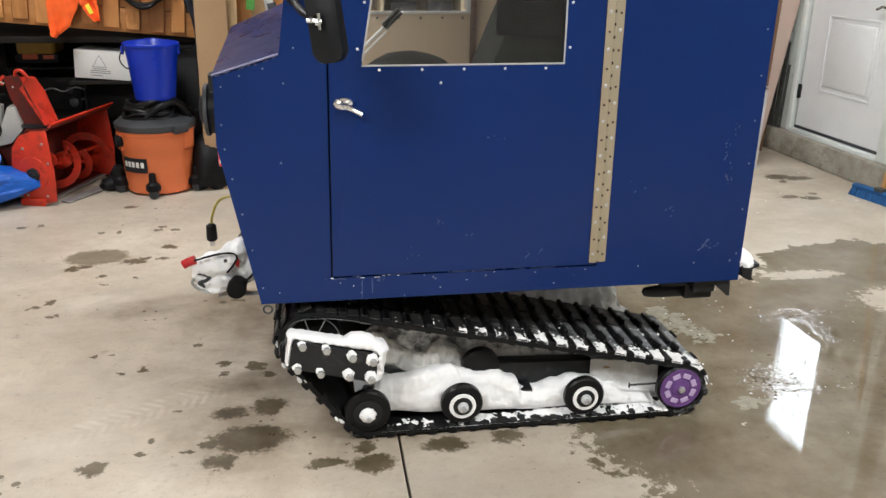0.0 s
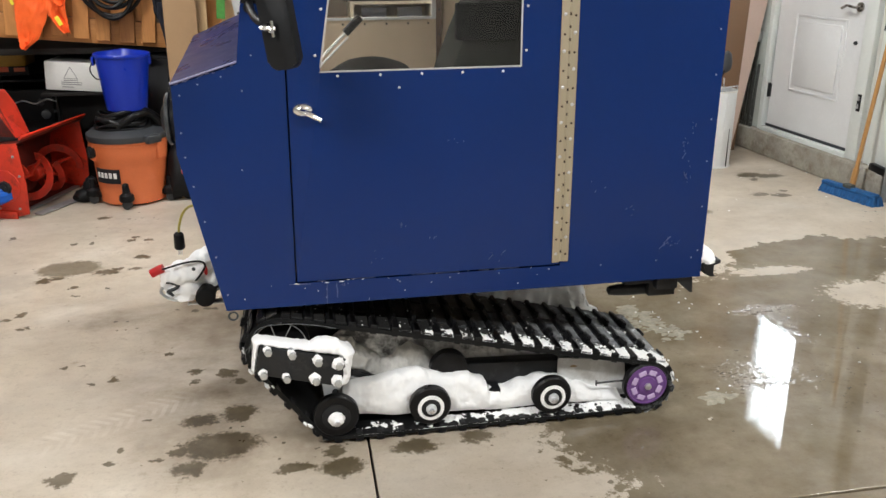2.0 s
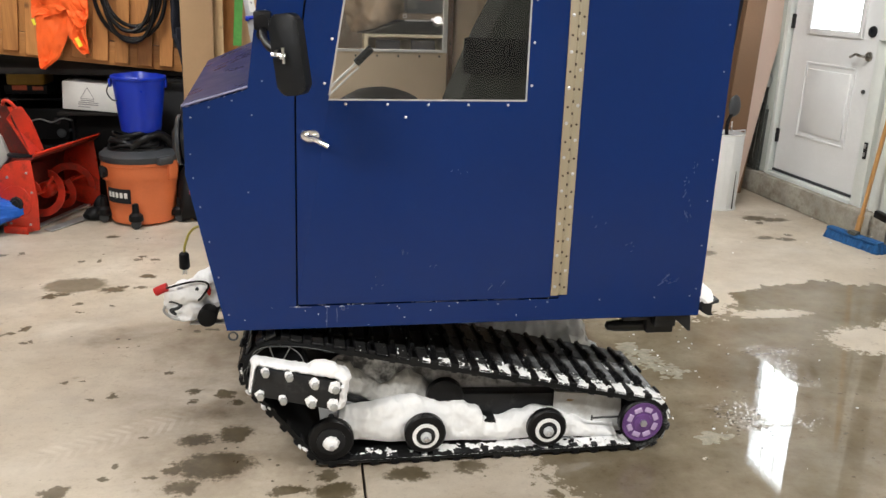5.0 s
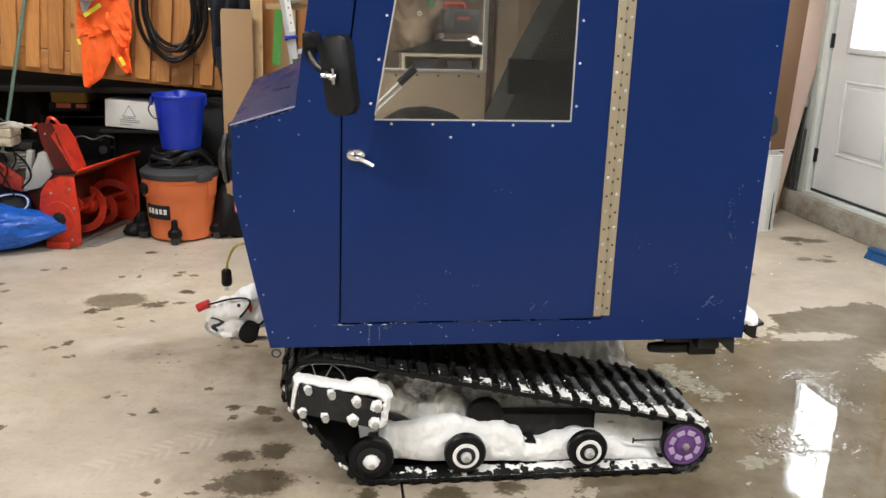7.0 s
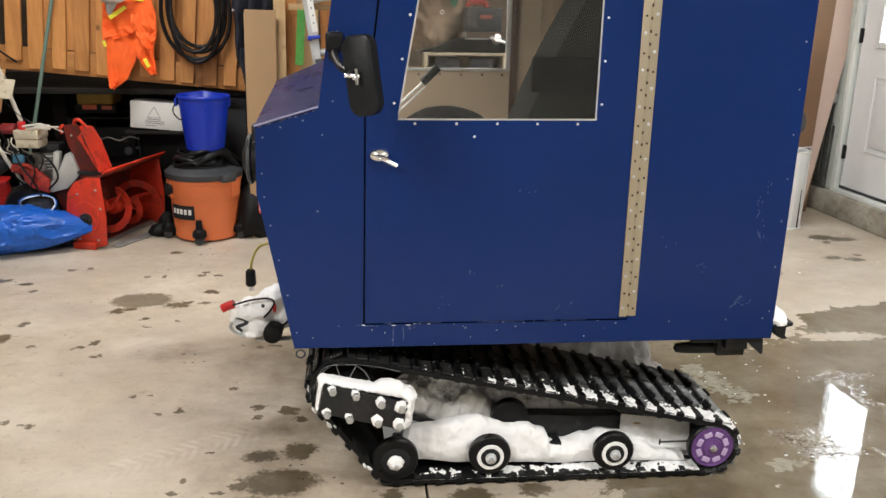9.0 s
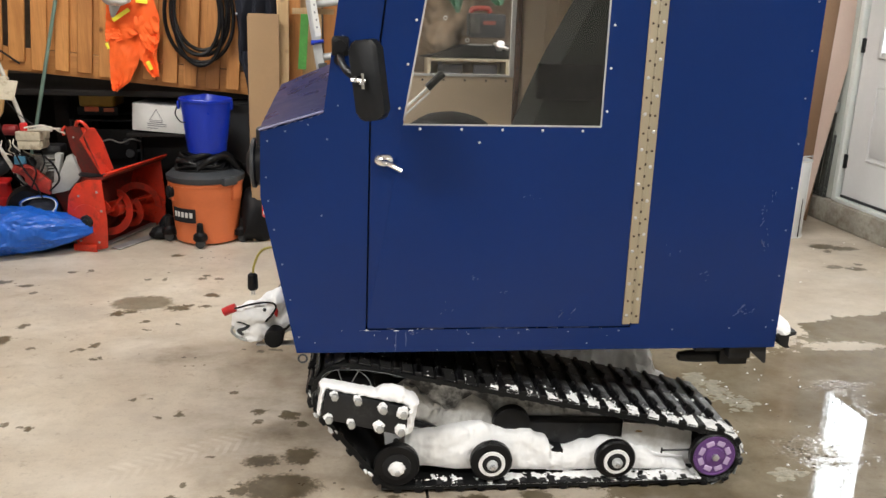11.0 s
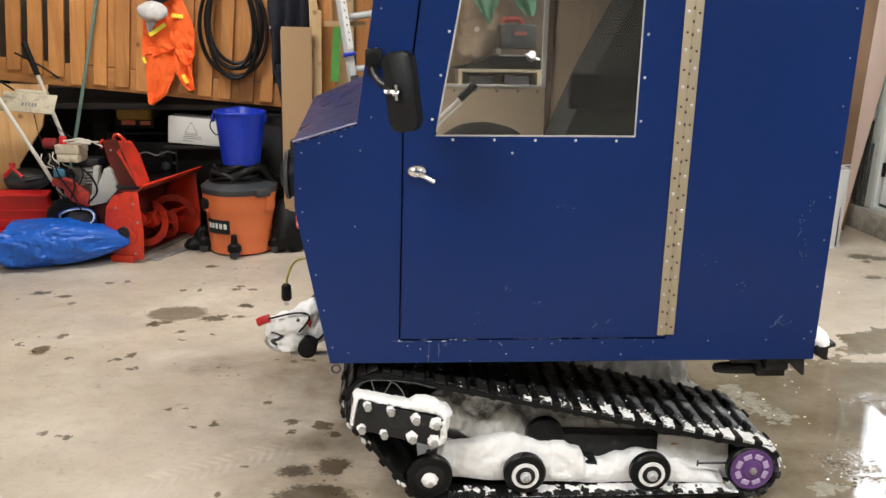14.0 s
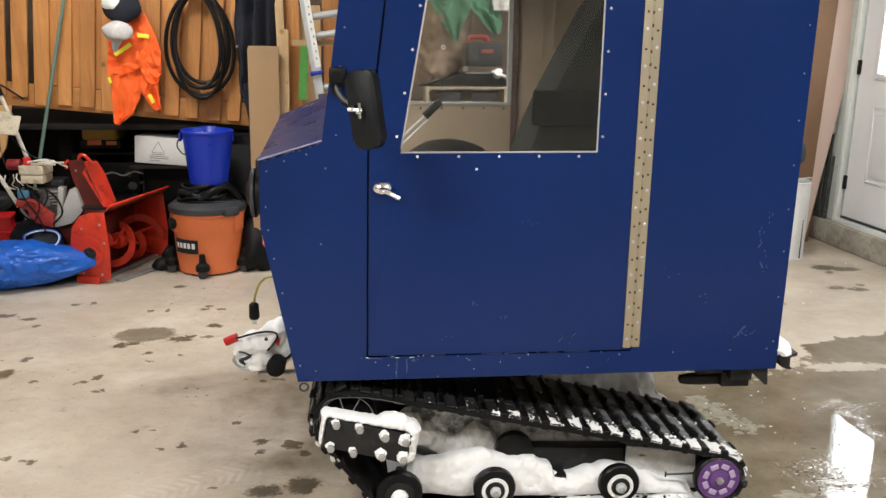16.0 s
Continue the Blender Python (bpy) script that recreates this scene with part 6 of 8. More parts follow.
def storage_bench():
    d = thing("storage_bench", (-1.7, 6.2, 0), "dark rough timber storage bench along the back wall", "bench")
    # top reaches far forward to keep light out of the recess
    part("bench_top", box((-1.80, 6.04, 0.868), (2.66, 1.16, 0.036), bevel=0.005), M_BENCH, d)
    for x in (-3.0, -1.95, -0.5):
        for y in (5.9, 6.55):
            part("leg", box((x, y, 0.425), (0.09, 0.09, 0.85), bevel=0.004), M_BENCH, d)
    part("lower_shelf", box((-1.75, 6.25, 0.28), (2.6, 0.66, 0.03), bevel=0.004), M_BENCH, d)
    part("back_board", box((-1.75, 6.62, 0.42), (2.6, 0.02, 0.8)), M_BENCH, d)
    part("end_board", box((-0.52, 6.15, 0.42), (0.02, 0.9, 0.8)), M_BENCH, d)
    return d


storage_bench()


def fence_panel():
    m = pose(-0.73, 5.75, 0.847, 0, 5, 0)
    d = thing("wooden_slat_panel", m, "orange-brown cedar slat panel leaning above the bench", "fence panel")
    rng = random.Random(3)
    part("bottom_rail", box((-1.05, 0.02, 0.075), (2.2, 0.038, 0.15), bevel=0.004, m=m), M_RAIL, d)
    part("top_rail", box((-1.05, 0.02, 0.98), (2.2, 0.038, 0.12), bevel=0.004, m=m), M_RAIL, d)
    x = -0.035
    i = 0
    while x > -2.08:
        w = 0.086 + rng.uniform(-0.006, 0.014)
        z0 = 0.022 + rng.uniform(-0.006, 0.012) if x > -1.32 else 0.06 + rng.uniform(-0.01, 0.02)
        part("slat", box((x - w / 2, -0.012, (z0 + 1.12) / 2), (w, 0.02, 1.12 - z0), rot=(0, rng.uniform(-0.3, 0.3), 0), bevel=0.003, seg=1, m=m), M_FENCE, d)
        step = w + 0.040 + rng.uniform(-0.008, 0.012)
        if x > -1.22:
            part("back_board", box((x - w - 0.02, 0.028 - 0.012, 0.635), (0.10, 0.016, 0.96), m=m, bevel=0.002, seg=1), M_FENCE, d)
        x -= step
        i += 1
    for x in (-0.25, -1.85):
        part("support_block", box((x, 0.10, -0.03), (0.09, 0.12, 0.10), m=m), M_BENCH, d)
    part("support_prop", box((-1.85, 0.06, -0.11), (0.09, 0.06, 0.2), m=m), M_BENCH, d)
    return d


PANEL = fence_panel()


def plywood_offcut():
    return solid("plywood_offcut", prism([(-2.62, 1.01), (-2.10, 1.003), (-2.16, 0.74), (-2.33, 0.50), (-2.46, 0.0), (-2.72, 0.0)], 5.434, 5.452, 0.002), M_PLY, "tan plywood offcut standing against the slats", "board")


plywood_offcut()


def vest():
    d = thing("hi_vis_vest", (-1.32, 5.33, 0.9), "orange hi-vis vest with yellow and silver tape, hung up", "vest")
    part("vest_body", cloth([(1.56, -1.35, -1.235), (1.50, -1.42, -1.205), (1.44, -1.452, -1.18), (1.36, -1.462, -1.162), (1.29, -1.468, -1.157), (1.235, -1.472, -1.156)], 5.33, 2.0, 0.010, 1, sag=0.02), M_VEST, d)
    part("left_hem", cloth([(1.26, -1.47, -1.27), (1.235, -1.472, -1.285), (1.212, -1.47, -1.34), (1.195, -1.468, -1.40)], 5.318, 0.8, 0.008, 9), M_VEST, d)
    part("left_tail", cloth([(1.27, -1.45, -1.28), (1.17, -1.455, -1.285), (1.07, -1.46, -1.302), (0.97, -1.464, -1.345), (0.925, -1.458, -1.385), (0.90, -1.444, -1.425)], 5.335, 1.1, 0.014, 2), M_VEST, d)
    part("right_tail", cloth([(1.25, -1.288, -1.165), (1.16, -1.284, -1.175), (1.09, -1.279, -1.178), (1.04, -1.25, -1.173), (0.985, -1.205, -1.168)], 5.332, 0.9, 0.014, 3), M_VEST, d)
    part("hem_flap", cloth([(1.34, -1.285, -1.158), (1.26, -1.283, -1.153), (1.21, -1.262, -1.154), (1.165, -1.235, -1.17), (1.138, -1.21, -1.188)], 5.305, 0.7, 0.014, 4), M_VEST, d)
    part("silver_tape", cloth([(1.47, -1.425, -1.35), (1.40, -1.43, -1.365), (1.33, -1.422, -1.40)], 5.284, 0.6, 0.004, 5), M_SILVER, d, "silver reflective tape")
    part("yellow_tape", moved(pose(-1.363, 5.276, 1.347, 0, -33.7, 0), box((0, 0, 0), (0.118, 0.005, 0.024), bevel=0.002)), M_YELLOW, d, "yellow tape")
    part("yellow_tape", moved(pose(-1.242, 5.284, 1.427, 0, 7, 0), box((0, 0, 0), (0.068, 0.005, 0.024), bevel=0.002)), M_YELLOW, d, "yellow tape")
    part("yellow_tape", moved(pose(-1.224, 5.300, 1.056, 0, 66, 0), box((0, 0, 0), (0.055, 0.005, 0.024), bevel=0.002)), M_YELLOW, d, "yellow tape")
    part("yellow_tape", moved(pose(-1.462, 5.305, 1.165, 0, 72, 0), box((0, 0, 0), (0.035, 0.005, 0.016), bevel=0.002)), M_YELLOW, d, "yellow tape")
    part("hook", tube(curve([(-1.33, 5.40, 1.70), (-1.33, 5.34, 1.69), (-1.33, 5.33, 1.66), (-1.33, 5.33, 1.58)]), 0.005, 8), M_STEEL, d)
    return d


vest()


def cap():
    d = thing("baseball_cap", (-1.45, 5.58, 1.5), "black and white cap with a clear visor, hung over the vest", "cap")
    part("crown", lump((-1.43, 5.575, 1.60), (0.115, 0.07, 0.10), 11, 0.12, 1.6), M_NAVY, d)
    part("front_panel", lump((-1.47, 5.55, 1.63), (0.075, 0.055, 0.06), 12, 0.12, 1.6), M_WHITE_BOX, d, "white front panel")
    part("visor", lump((-1.452, 5.53, 1.452), (0.093, 0.035, 0.062), 13, 0.18, 1.7), surface("milky_visor", (0.55, 0.53, 0.52), 0.25, var=0.15, scale=12), d, "milky grey visor")
    return d


CAP = cap()


def hose():
    d = thing("hose_coil", (-0.98, 5.63, 1.4), "black rubber hose coiled on a hook", "hose")
    rng = random.Random(8)
    for k in range(5):
        cx, rx, rz, top = -0.98 + rng.uniform(-0.012, 0.012), 0.205 - 0.018 * k + rng.uniform(-0.01, 0.01), 0.33 - 0.025 * (k % 3) + rng.uniform(-0.01, 0.01), 1.70
        pts = []
        for i in range(44):
            a = 2 * math.pi * i / 44
            pts.append((cx + rx * math.sin(a) * (1 - 0.12 * math.cos(a)), 5.68 - 0.018 * k + 0.012 * math.sin(2 * a + k), top - rz + rz * math.cos(a)))
        part("loop", tube(pts, 0.0125, 10, closed=True), M_RUBBER, d)
    part("hook", many([cyl((-0.98, 5.735, 1.70), (-0.98, 5.58, 1.70), 0.012), tube([(-0.98, 5.585, 1.70), (-0.98, 5.575, 1.74)], 0.012, 8)]), M_BLACK, d)
    return d


HOSE = hose()
# the panel stands at the bench's front edge, with what hangs on it
_c = Vector((0.04, -0.02, 1.438))
_near = Matrix.Translation(_c) @ Matrix.Scale(0.945, 4) @ Matrix.Translation(-_c)
for _ob in (PANEL, CAP, HOSE):
    _ob.matrix_basis = _near @ _ob.matrix_basis


def coverall():
    d = thing("navy_coverall", (-0.58, 5.55, 0.7), "dark navy work coverall hanging from a hook", "overalls")
    part("body", cloth([(1.95, -0.69, -0.47), (1.7, -0.71, -0.45), (1.45, -0.712, -0.455), (1.2, -0.712, -0.47), (1.05, -0.70, -0.49)], 5.36, 3.0, 0.03, 6, thick=0.05), M_NAVY, d)
    part("trouser_leg", cloth([(1.15, -0.69, -0.57), (0.95, -0.66, -0.54), (0.75, -0.66, -0.55), (0.60, -0.65, -0.54)], 5.32, 1.5, 0.022, 7, thick=0.05), M_NAVY, d)
    part("trouser_leg", cloth([(1.15, -0.60, -0.49), (0.95, -0.585, -0.48), (0.75, -0.58, -0.47), (0.62, -0.57, -0.47)], 5.38, 1.5, 0.022, 8, thick=0.05), M_NAVY, d)
    part("snap", lathe([(0.008, 0), (0.006, 0.003), (0.001, 0.004)], (-0.70, 5.31, 1.37), "y", 10), M_STEEL, d)
    part("hook", tube([(-0.58, 5.47, 1.96), (-0.58, 5.36, 1.96), (-0.58, 5.36, 1.93)], 0.006, 8), M_STEEL, d)
    return d


coverall()


def leaning(name, x0, x1, top, y, thick, mat, label, category, lean=6, tilt=0.0):
    m = pose((x0 + x1) / 2, y, 0, -lean, tilt, 0)
    h = top / math.cos(radians(lean))
    return solid(name, box((0, 0, h / 2), (x1 - x0, thick, h), bevel=0.002, seg=1, m=m), mat, label, category)


leaning("cardboard_sheet", -0.632, -0.452, 1.376, 5.16, 0.012, M_CARD, "tall brown cardboard sheet leaning with lumber", "cardboard", 2, 0.5)
leaning("cardboard_sheet", -0.640, -0.500, 1.36, 5.185, 0.008, M_CARD, "tall brown cardboard sheet leaning with lumber", "cardboard", 2, 0.5)
leaning("pine_board", -0.478, -0.41, 1.474, 5.22, 0.02, M_PINE, "pale pine board leaning on the wall", "board", 2, 1.0)
leaning("pine_board", -0.425, -0.375, 1.80, 5.28, 0.03, M_PINE, "long pine board leaning on the wall", "board", 2.5, -1.5)
leaning("plywood_strip", -0.392, -0.30, 1.95, 5.33, 0.018, M_FENCE, "orange plywood strip leaning on the wall", "board", 2.5, -1.0)
_gb = leaning("painted_board", -0.345, -0.20, 1.62, 5.38, 0.015, M_PINE, "tan board with a patch of green paint, leaning", "board", 2.5)
part("green_patch", box((-0.305, 5.318, 1.22), (0.05, 0.003, 0.34), rot=(-2.5, 4, 0), bevel=0.001, seg=1), M_GREEN, _gb, "green paint patch")
leaning("plywood_strip", -0.19, -0.02, 1.7, 5.42, 0.018, M_FENCE, "orange plywood strip leaning on the wall", "board", 2.5)


def ladder():
    m = pose(-0.035, 5.02, 0, -3, -8.6, 0)
    d = thing("aluminium_ladder", m, "grey aluminium ladder with white label, leaning", "ladder")
    for x in (-0.012, 0.30):
        part("stile", many([box((x, 0, 1.1), (0.012, 0.07, 2.2), m=m), box((x + 0.022, -0.032, 1.1), (0.044, 0.006, 2.2), m=m), box((x + 0.022, 0.032, 1.1), (0.044, 0.006, 2.2), m=m)]), M_DULLALU, d)
    for z in (0.25, 0.55, 0.85, 1.15, 1.45, 1.56, 1.75, 2.05):
        part("rung", tube([m @ Vector((0.0, 0, z)), m @ Vector((0.32, 0, z))], 0.021, 10, flat=1.0), M_DULLALU, d)
    lab = part("label_strip", box((0.024, -0.0375, 1.50), (0.034, 0.002, 0.46), m=m), M_WHITE_P, d, "white label strip with unreadable marks")
    for i in range(9):
        part("mark", box((0.024 + 0.004 * (i % 2), -0.0392, 1.32 + i * 0.042), (0.008, 0.0015, 0.012), m=m), M_INK, lab)
    part("warning_patch", box((0.024, -0.0392, 1.69), (0.028, 0.0015, 0.04), m=m), M_RED, lab)
    part("foot", box((0.02, 0, 1.10), (0.05, 0.075, 0.035), m=m, bevel=0.004), M_GREY, d)
    part("lock_pin", many([cyl(m @ Vector((-0.02, -0.05, 1.24)), m @ Vector((0.05, -0.05, 1.24)), 0.010), lathe([(0.001, 0), (0.014, 0.002), (0.014, 0.02), (0.001, 0.022)], tuple(m @ Vector((-0.025, -0.05, 1.24))), "x", 12)]), M_BUCKET, d, "blue plastic lock pin")
    return d


ladder()
solid("pine_batten", box((-0.235, 5.14, 1.397), (0.24, 0.03, 0.032), bevel=0.002), M_PINE, "short pale pine batten lying across the boards", "batten")
solid("green_pole", tube([(-2.11, 5.355, 0.006), (-1.93, 5.36, 0.71), (-1.62, 5.37, 1.98)], 0.011, 10), M_POLE, "grey-green metal pole leaning on the slats", "pole")


def vac():
    cx, cy = -0.912, 5.22
    d = thing("wet_dry_vacuum", (cx, cy, 0), "orange shop vacuum with black lid and coiled hose", "vacuum cleaner")
    m = pose(cx, cy, 0)
    part("drum", lathe([(0.188, 0.012), (0.195, 0.018), (0.205, 0.16), (0.211, 0.27), (0.214, 0.275), (0.222, 0.365), (0.228, 0.368), (0.228, 0.388), (0.20, 0.39)], m=m, seg=48), M_ORANGE, d)
    for a in (-0.45, 3.6):
        part("drum_rib", box((cx + 0.212 * math.cos(a), cy + 0.212 * math.sin(a), 0.32), (0.03, 0.09, 0.10), rot=(0, 0, math.degrees(a)), bevel=0.008), M_ORANGE, d)
    lid = part("lid", lathe([(0.232, 0.386), (0.236, 0.392), (0.234, 0.42), (0.20, 0.445), (0.13, 0.455), (0.12, 0.50), (0.10, 0.52), (0.001, 0.525)], m=m, seg=40), M_GREY, d, "dark grey motor lid")
    part("latch", box((cx + 0.165, cy - 0.165, 0.40), (0.10, 0.05, 0.05), rot=(0, 0, 45), bevel=0.012), M_GREY, lid)
    part("latch", box((cx - 0.2, cy + 0.12, 0.40), (0.08, 0.04, 0.06), rot=(0, 0, 60), bevel=0.008), M_PLASTIC, lid)
    a = radians(212)
    px, py = cx + 0.215 * math.cos(a), cy + 0.215 * math.sin(a)
    port = part("hose_port", cyl((px, py, 0.325), (px + 0.03 * math.cos(a), py + 0.03 * math.sin(a), 0.325), 0.037, bevel=0.004), M_PLASTIC, d)
    part("port_bore", cyl((px + 0.03 * math.cos(a), py + 0.03 * math.sin(a), 0.325), (px + 0.032 * math.cos(a), py + 0.032 * math.sin(a), 0.325), 0.024), M_GAP, port)
    # wrapped badge with plain bars
    badge = bmesh.new()
    arcs = [[badge.verts.new((cx + r * math.cos(radians(213.5 + u * 4.7)), cy + r * math.sin(radians(213.5 + u * 4.7)), z)) for r, z in ((0.2145, 0.1475), (0.2145, 0.2325), (0.209, 0.2325), (0.209, 0.1475))] for u in range(11)]
    for p, q in zip(arcs, arcs[1:]):
        for k in range(4):
            badge.faces.new((p[k], q[k], q[(k + 1) % 4], p[(k + 1) % 4]))
    badge.faces.new(arcs[0])
    badge.faces.new(arcs[-1][::-1])
    bd = part("badge", badge, M_GAP, d, "black badge with pale shapes")
    for u in range(5):
        t = radians(221 + u * 8)
        part("badge_shape", box((cx + 0.2155 * math.cos(t), cy + 0.2155 * math.sin(t), 0.195), (0.003, 0.020, 0.032), rot=(0, 0, math.degrees(t)), bevel=0.001, seg=1), M_WHITE_P, bd)
    for deg in (268, 340, 52, 124, 196):
        t = radians(deg)
        x, y = cx + 0.235 * math.cos(t), cy + 0.235 * math.sin(t)
        c = part("caster", many([lathe([(0.04, 0.05), (0.044, 0.06), (0.04, 0.085), (0.022, 0.10), (0.018, 0.15), (0.012, 0.155)], (x, y, 0), seg=16), box((cx + 0.2 * math.cos(t), cy + 0.2 * math.sin(t), 0.06), (0.10, 0.06, 0.035), rot=(0, 0, deg), bevel=0.006)]), M_PLASTIC, d)
        part("wheel", lathe([(0.012, -0.02), (0.028, -0.018), (0.03, 0), (0.028, 0.018), (0.012, 0.02)], (x, y, 0.03), "y", 18), M_GREY, c)
    rng = random.Random(23)
    for k in range(6):
        ox, oy, r = rng.uniform(-0.03, 0.02), rng.uniform(-0.03, 0.0), 0.15 - 0.012 * k
        pts = [(cx - 0.03 + ox + r * math.cos(t), cy - 0.02 + oy + 0.82 * r * math.sin(t), 0.462 + 0.013 * k + 0.014 * math.sin(t + 2.1 * k) + 0.008 * math.sin(3 * t + k)) for t in (2 * math.pi * i / 36 for i in range(36))]
        part("hose", tube(pts, (0.017, 0.008, 0.015, 0.007, 0.012, 0.007)[k], 10, closed=True), M_RUBBER, d, "black vacuum hose and cord coiled on the lid")
    part("hose", tube(curve([(cx - 0.02, cy - 0.15, 0.47), (cx + 0.07, cy - 0.14, 0.53), (cx + 0.14, cy - 0.06, 0.53), (cx + 0.20, cy + 0.0, 0.44)]), 0.02, 12), M_RUBBER, d)
    part("hose", tube(curve([(cx - 0.14, cy - 0.08, 0.50), (cx + 0.0, cy - 0.12, 0.545), (cx + 0.12, cy - 0.05, 0.55), (cx + 0.2, cy + 0.08, 0.46)]), 0.016, 12), M_RUBBER, d)
    return d


vac()


def bucket():
    cx, cy, z0 = -0.893, 5.21, 0.550
    d = thing("blue_bucket", (cx, cy, z0), "bright blue plastic bucket standing on the vacuum", "bucket")
    m = pose(cx, cy, z0, 0, 1.0, 0)
    pail = lathe([(0.10, 0.0), (0.113, 0.004), (0.116, 0.02), (0.150, 0.308), (0.157, 0.312), (0.158, 0.324), (0.154, 0.329), (0.148, 0.322), (0.113, 0.022), (0.001, 0.020)], seg=56)
    for v in pail.verts:
        # pouring lip at the back of the rim
        a = math.atan2(v.co.y, v.co.x) - radians(98)
        if v.co.z > 0.2 and abs(a) < 0.5:
            v.co += Vector((math.cos(radians(98)), math.sin(radians(98)), 0.25)) * 0.022 * (v.co.z - 0.2) / 0.12 * (1 - abs(a) / 0.5)
    part("pail", moved(m, pail), M_BUCKET, d)
    part("bail", tube(curve([(cx - 0.155, cy, z0 + 0.295), (cx - 0.168, cy - 0.05, z0 + 0.24), (cx - 0.13, cy - 0.11, z0 + 0.20), (cx - 0.1, cy - 0.115, z0 + 0.195)]), 0.004, 8), M_BLACK, d, "thin black bail handle")
    for s in (-1, 1):
        part("bail_lug", box((cx + s * 0.157, cy, z0 + 0.285), (0.014, 0.04, 0.05), bevel=0.004), M_BUCKET, d)
    return d


bucket()


def white_carton():
    m = pose(-1.20, 5.60, 0.625, 0, 4, -4)
    d = thing("white_carton", m, "white cardboard carton with a printed triangle and small print", "carton")
    part("box_body", box((0, 0, 0.088), (0.39, 0.26, 0.172), bevel=0.006, m=m), M_WHITE_BOX, d)
    for a, b in (((-0.085, 0.075), (-0.045, 0.145)), ((-0.045, 0.145), (-0.005, 0.075)), ((-0.005, 0.075), (-0.085, 0.075))):
        part("printed_line", tube([m @ Vector((a[0], -0.1312, a[1])), m @ Vector((b[0], -0.1312, b[1]))], 0.0018, 4), M_INK, d)
    for k, (w, x) in enumerate(((0.08, -0.045), (0.12, -0.04), (0.12, -0.04), (0.07, -0.065))):
        part("print_bar", box((x, -0.1308, 0.064 - 0.012 * k - (0.004 if k == 3 else 0)), (w, 0.0014, 0.0042), m=m), M_INK, d)
    return d


white_carton()


def crate(name, c, s, mat, label, category):
    d = thing(name, (c[0], c[1], c[2] - s[2] / 2), label, category)
    part("case", box(c, s, bevel=0.012), mat, d)
    part("lid", box((c[0], c[1], c[2] + s[2] / 2 - 0.03), (s[0] + 0.012, s[1] + 0.012, 0.022), bevel=0.005), mat, d)
    part("handle", tube(curve([(c[0] - 0.07, c[1] - s[1] / 2 - 0.002, c[2] + 0.02), (c[0] - 0.06, c[1] - s[1] / 2 - 0.022, c[2] + 0.0), (c[0] + 0.06, c[1] - s[1] / 2 - 0.022, c[2] + 0.0), (c[0] + 0.07, c[1] - s[1] / 2 - 0.002, c[2] + 0.02)]), 0.006, 8), M_GREY, d)
    return d


crate("black_crate", (-1.20, 5.93, 0.30), (0.44, 0.34, 0.60), M_PLASTIC, "black plastic storage crate under the carton", "crate")
crate("dark_toolbox", (-0.76, 5.66, 0.42), (0.20, 0.24, 0.84), surface("dark_grey_case", (0.016, 0.017, 0.02), 0.55), "tall dark grey tool case beside the bucket", "tool case")


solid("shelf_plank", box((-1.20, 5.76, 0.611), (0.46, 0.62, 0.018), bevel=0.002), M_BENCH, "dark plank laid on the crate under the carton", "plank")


def generator():
    d = thing("portable_generator", (-1.62, 5.90, 0.0), "black frame generator with a yellow tank", "generator")
    x0, x1, y0, y1 = -1.86, -1.42, 5.76, 6.13
    part("engine_block", box((-1.64, 5.95, 0.36), (0.36, 0.3, 0.34), bevel=0.03, seg=3), M_BLACK, d)
    part("control_panel", box((-1.60, 5.78, 0.50), (0.30, 0.03, 0.20), bevel=0.006), M_PLASTIC, d)
    for x, z, r in ((-1.52, 0.52, 0.022), (-1.50, 0.44, 0.03), (-1.44, 0.46, 0.012)):
        part("dial", lathe([(r, 0), (r * 0.9, 0.008), (r * 0.4, 0.012), (0.001, 0.012)], (x, 5.765, z), "y", 18), M_GREY, d, "grey dial")
    part("fuel_tank", box((-1.695, 5.90, 0.80), (0.235, 0.24, 0.125), bevel=0.025, seg=3), M_YEL, d, "yellow fuel tank")
    part("tank_label", box((-1.73, 5.7765, 0.732), (0.09, 0.004, 0.032)), surface("orange_label", (0.5, 0.09, 0.03), 0.5), d)
    part("tank_label", box((-1.62, 5.7765, 0.728), (0.065, 0.004, 0.024)), surface("orange_label_small", (0.45, 0.10, 0.04), 0.5), d)
    part("tank_base", box((-1.695, 5.90, 0.72), (0.26, 0.236, 0.06), bevel=0.008), M_PLASTIC, d)
    for y in (y0, y1):
        part("frame_tube", tube([(x0, y, 0.0), (x0, y, 0.66), (x1, y, 0.66), (x1, y, 0.0)], 0.014, 10), M_BLACK, d)
    for x in (x0, x1):
        part("frame_tube", tube([(x, y0, 0.08), (x, y1, 0.08)], 0.014, 10), M_BLACK, d)
        part("frame_tube", tube([(x, y0, 0.64), (x, y1, 0.64)], 0.014, 10), M_BLACK, d)
    part("chrome_handle", tube(curve([(-1.69, 5.75, 0.515), (-1.62, 5.745, 0.535), (-1.55, 5.745, 0.515), (-1.48, 5.745, 0.54), (-1.42, 5.75, 0.525)]), 0.005, 8), M_GALV, d)
    part("skid_base", box((-1.64, 5.945, 0.17), (0.42, 0.34, 0.04), bevel=0.004), M_BLACK, d)
    return d


generator()


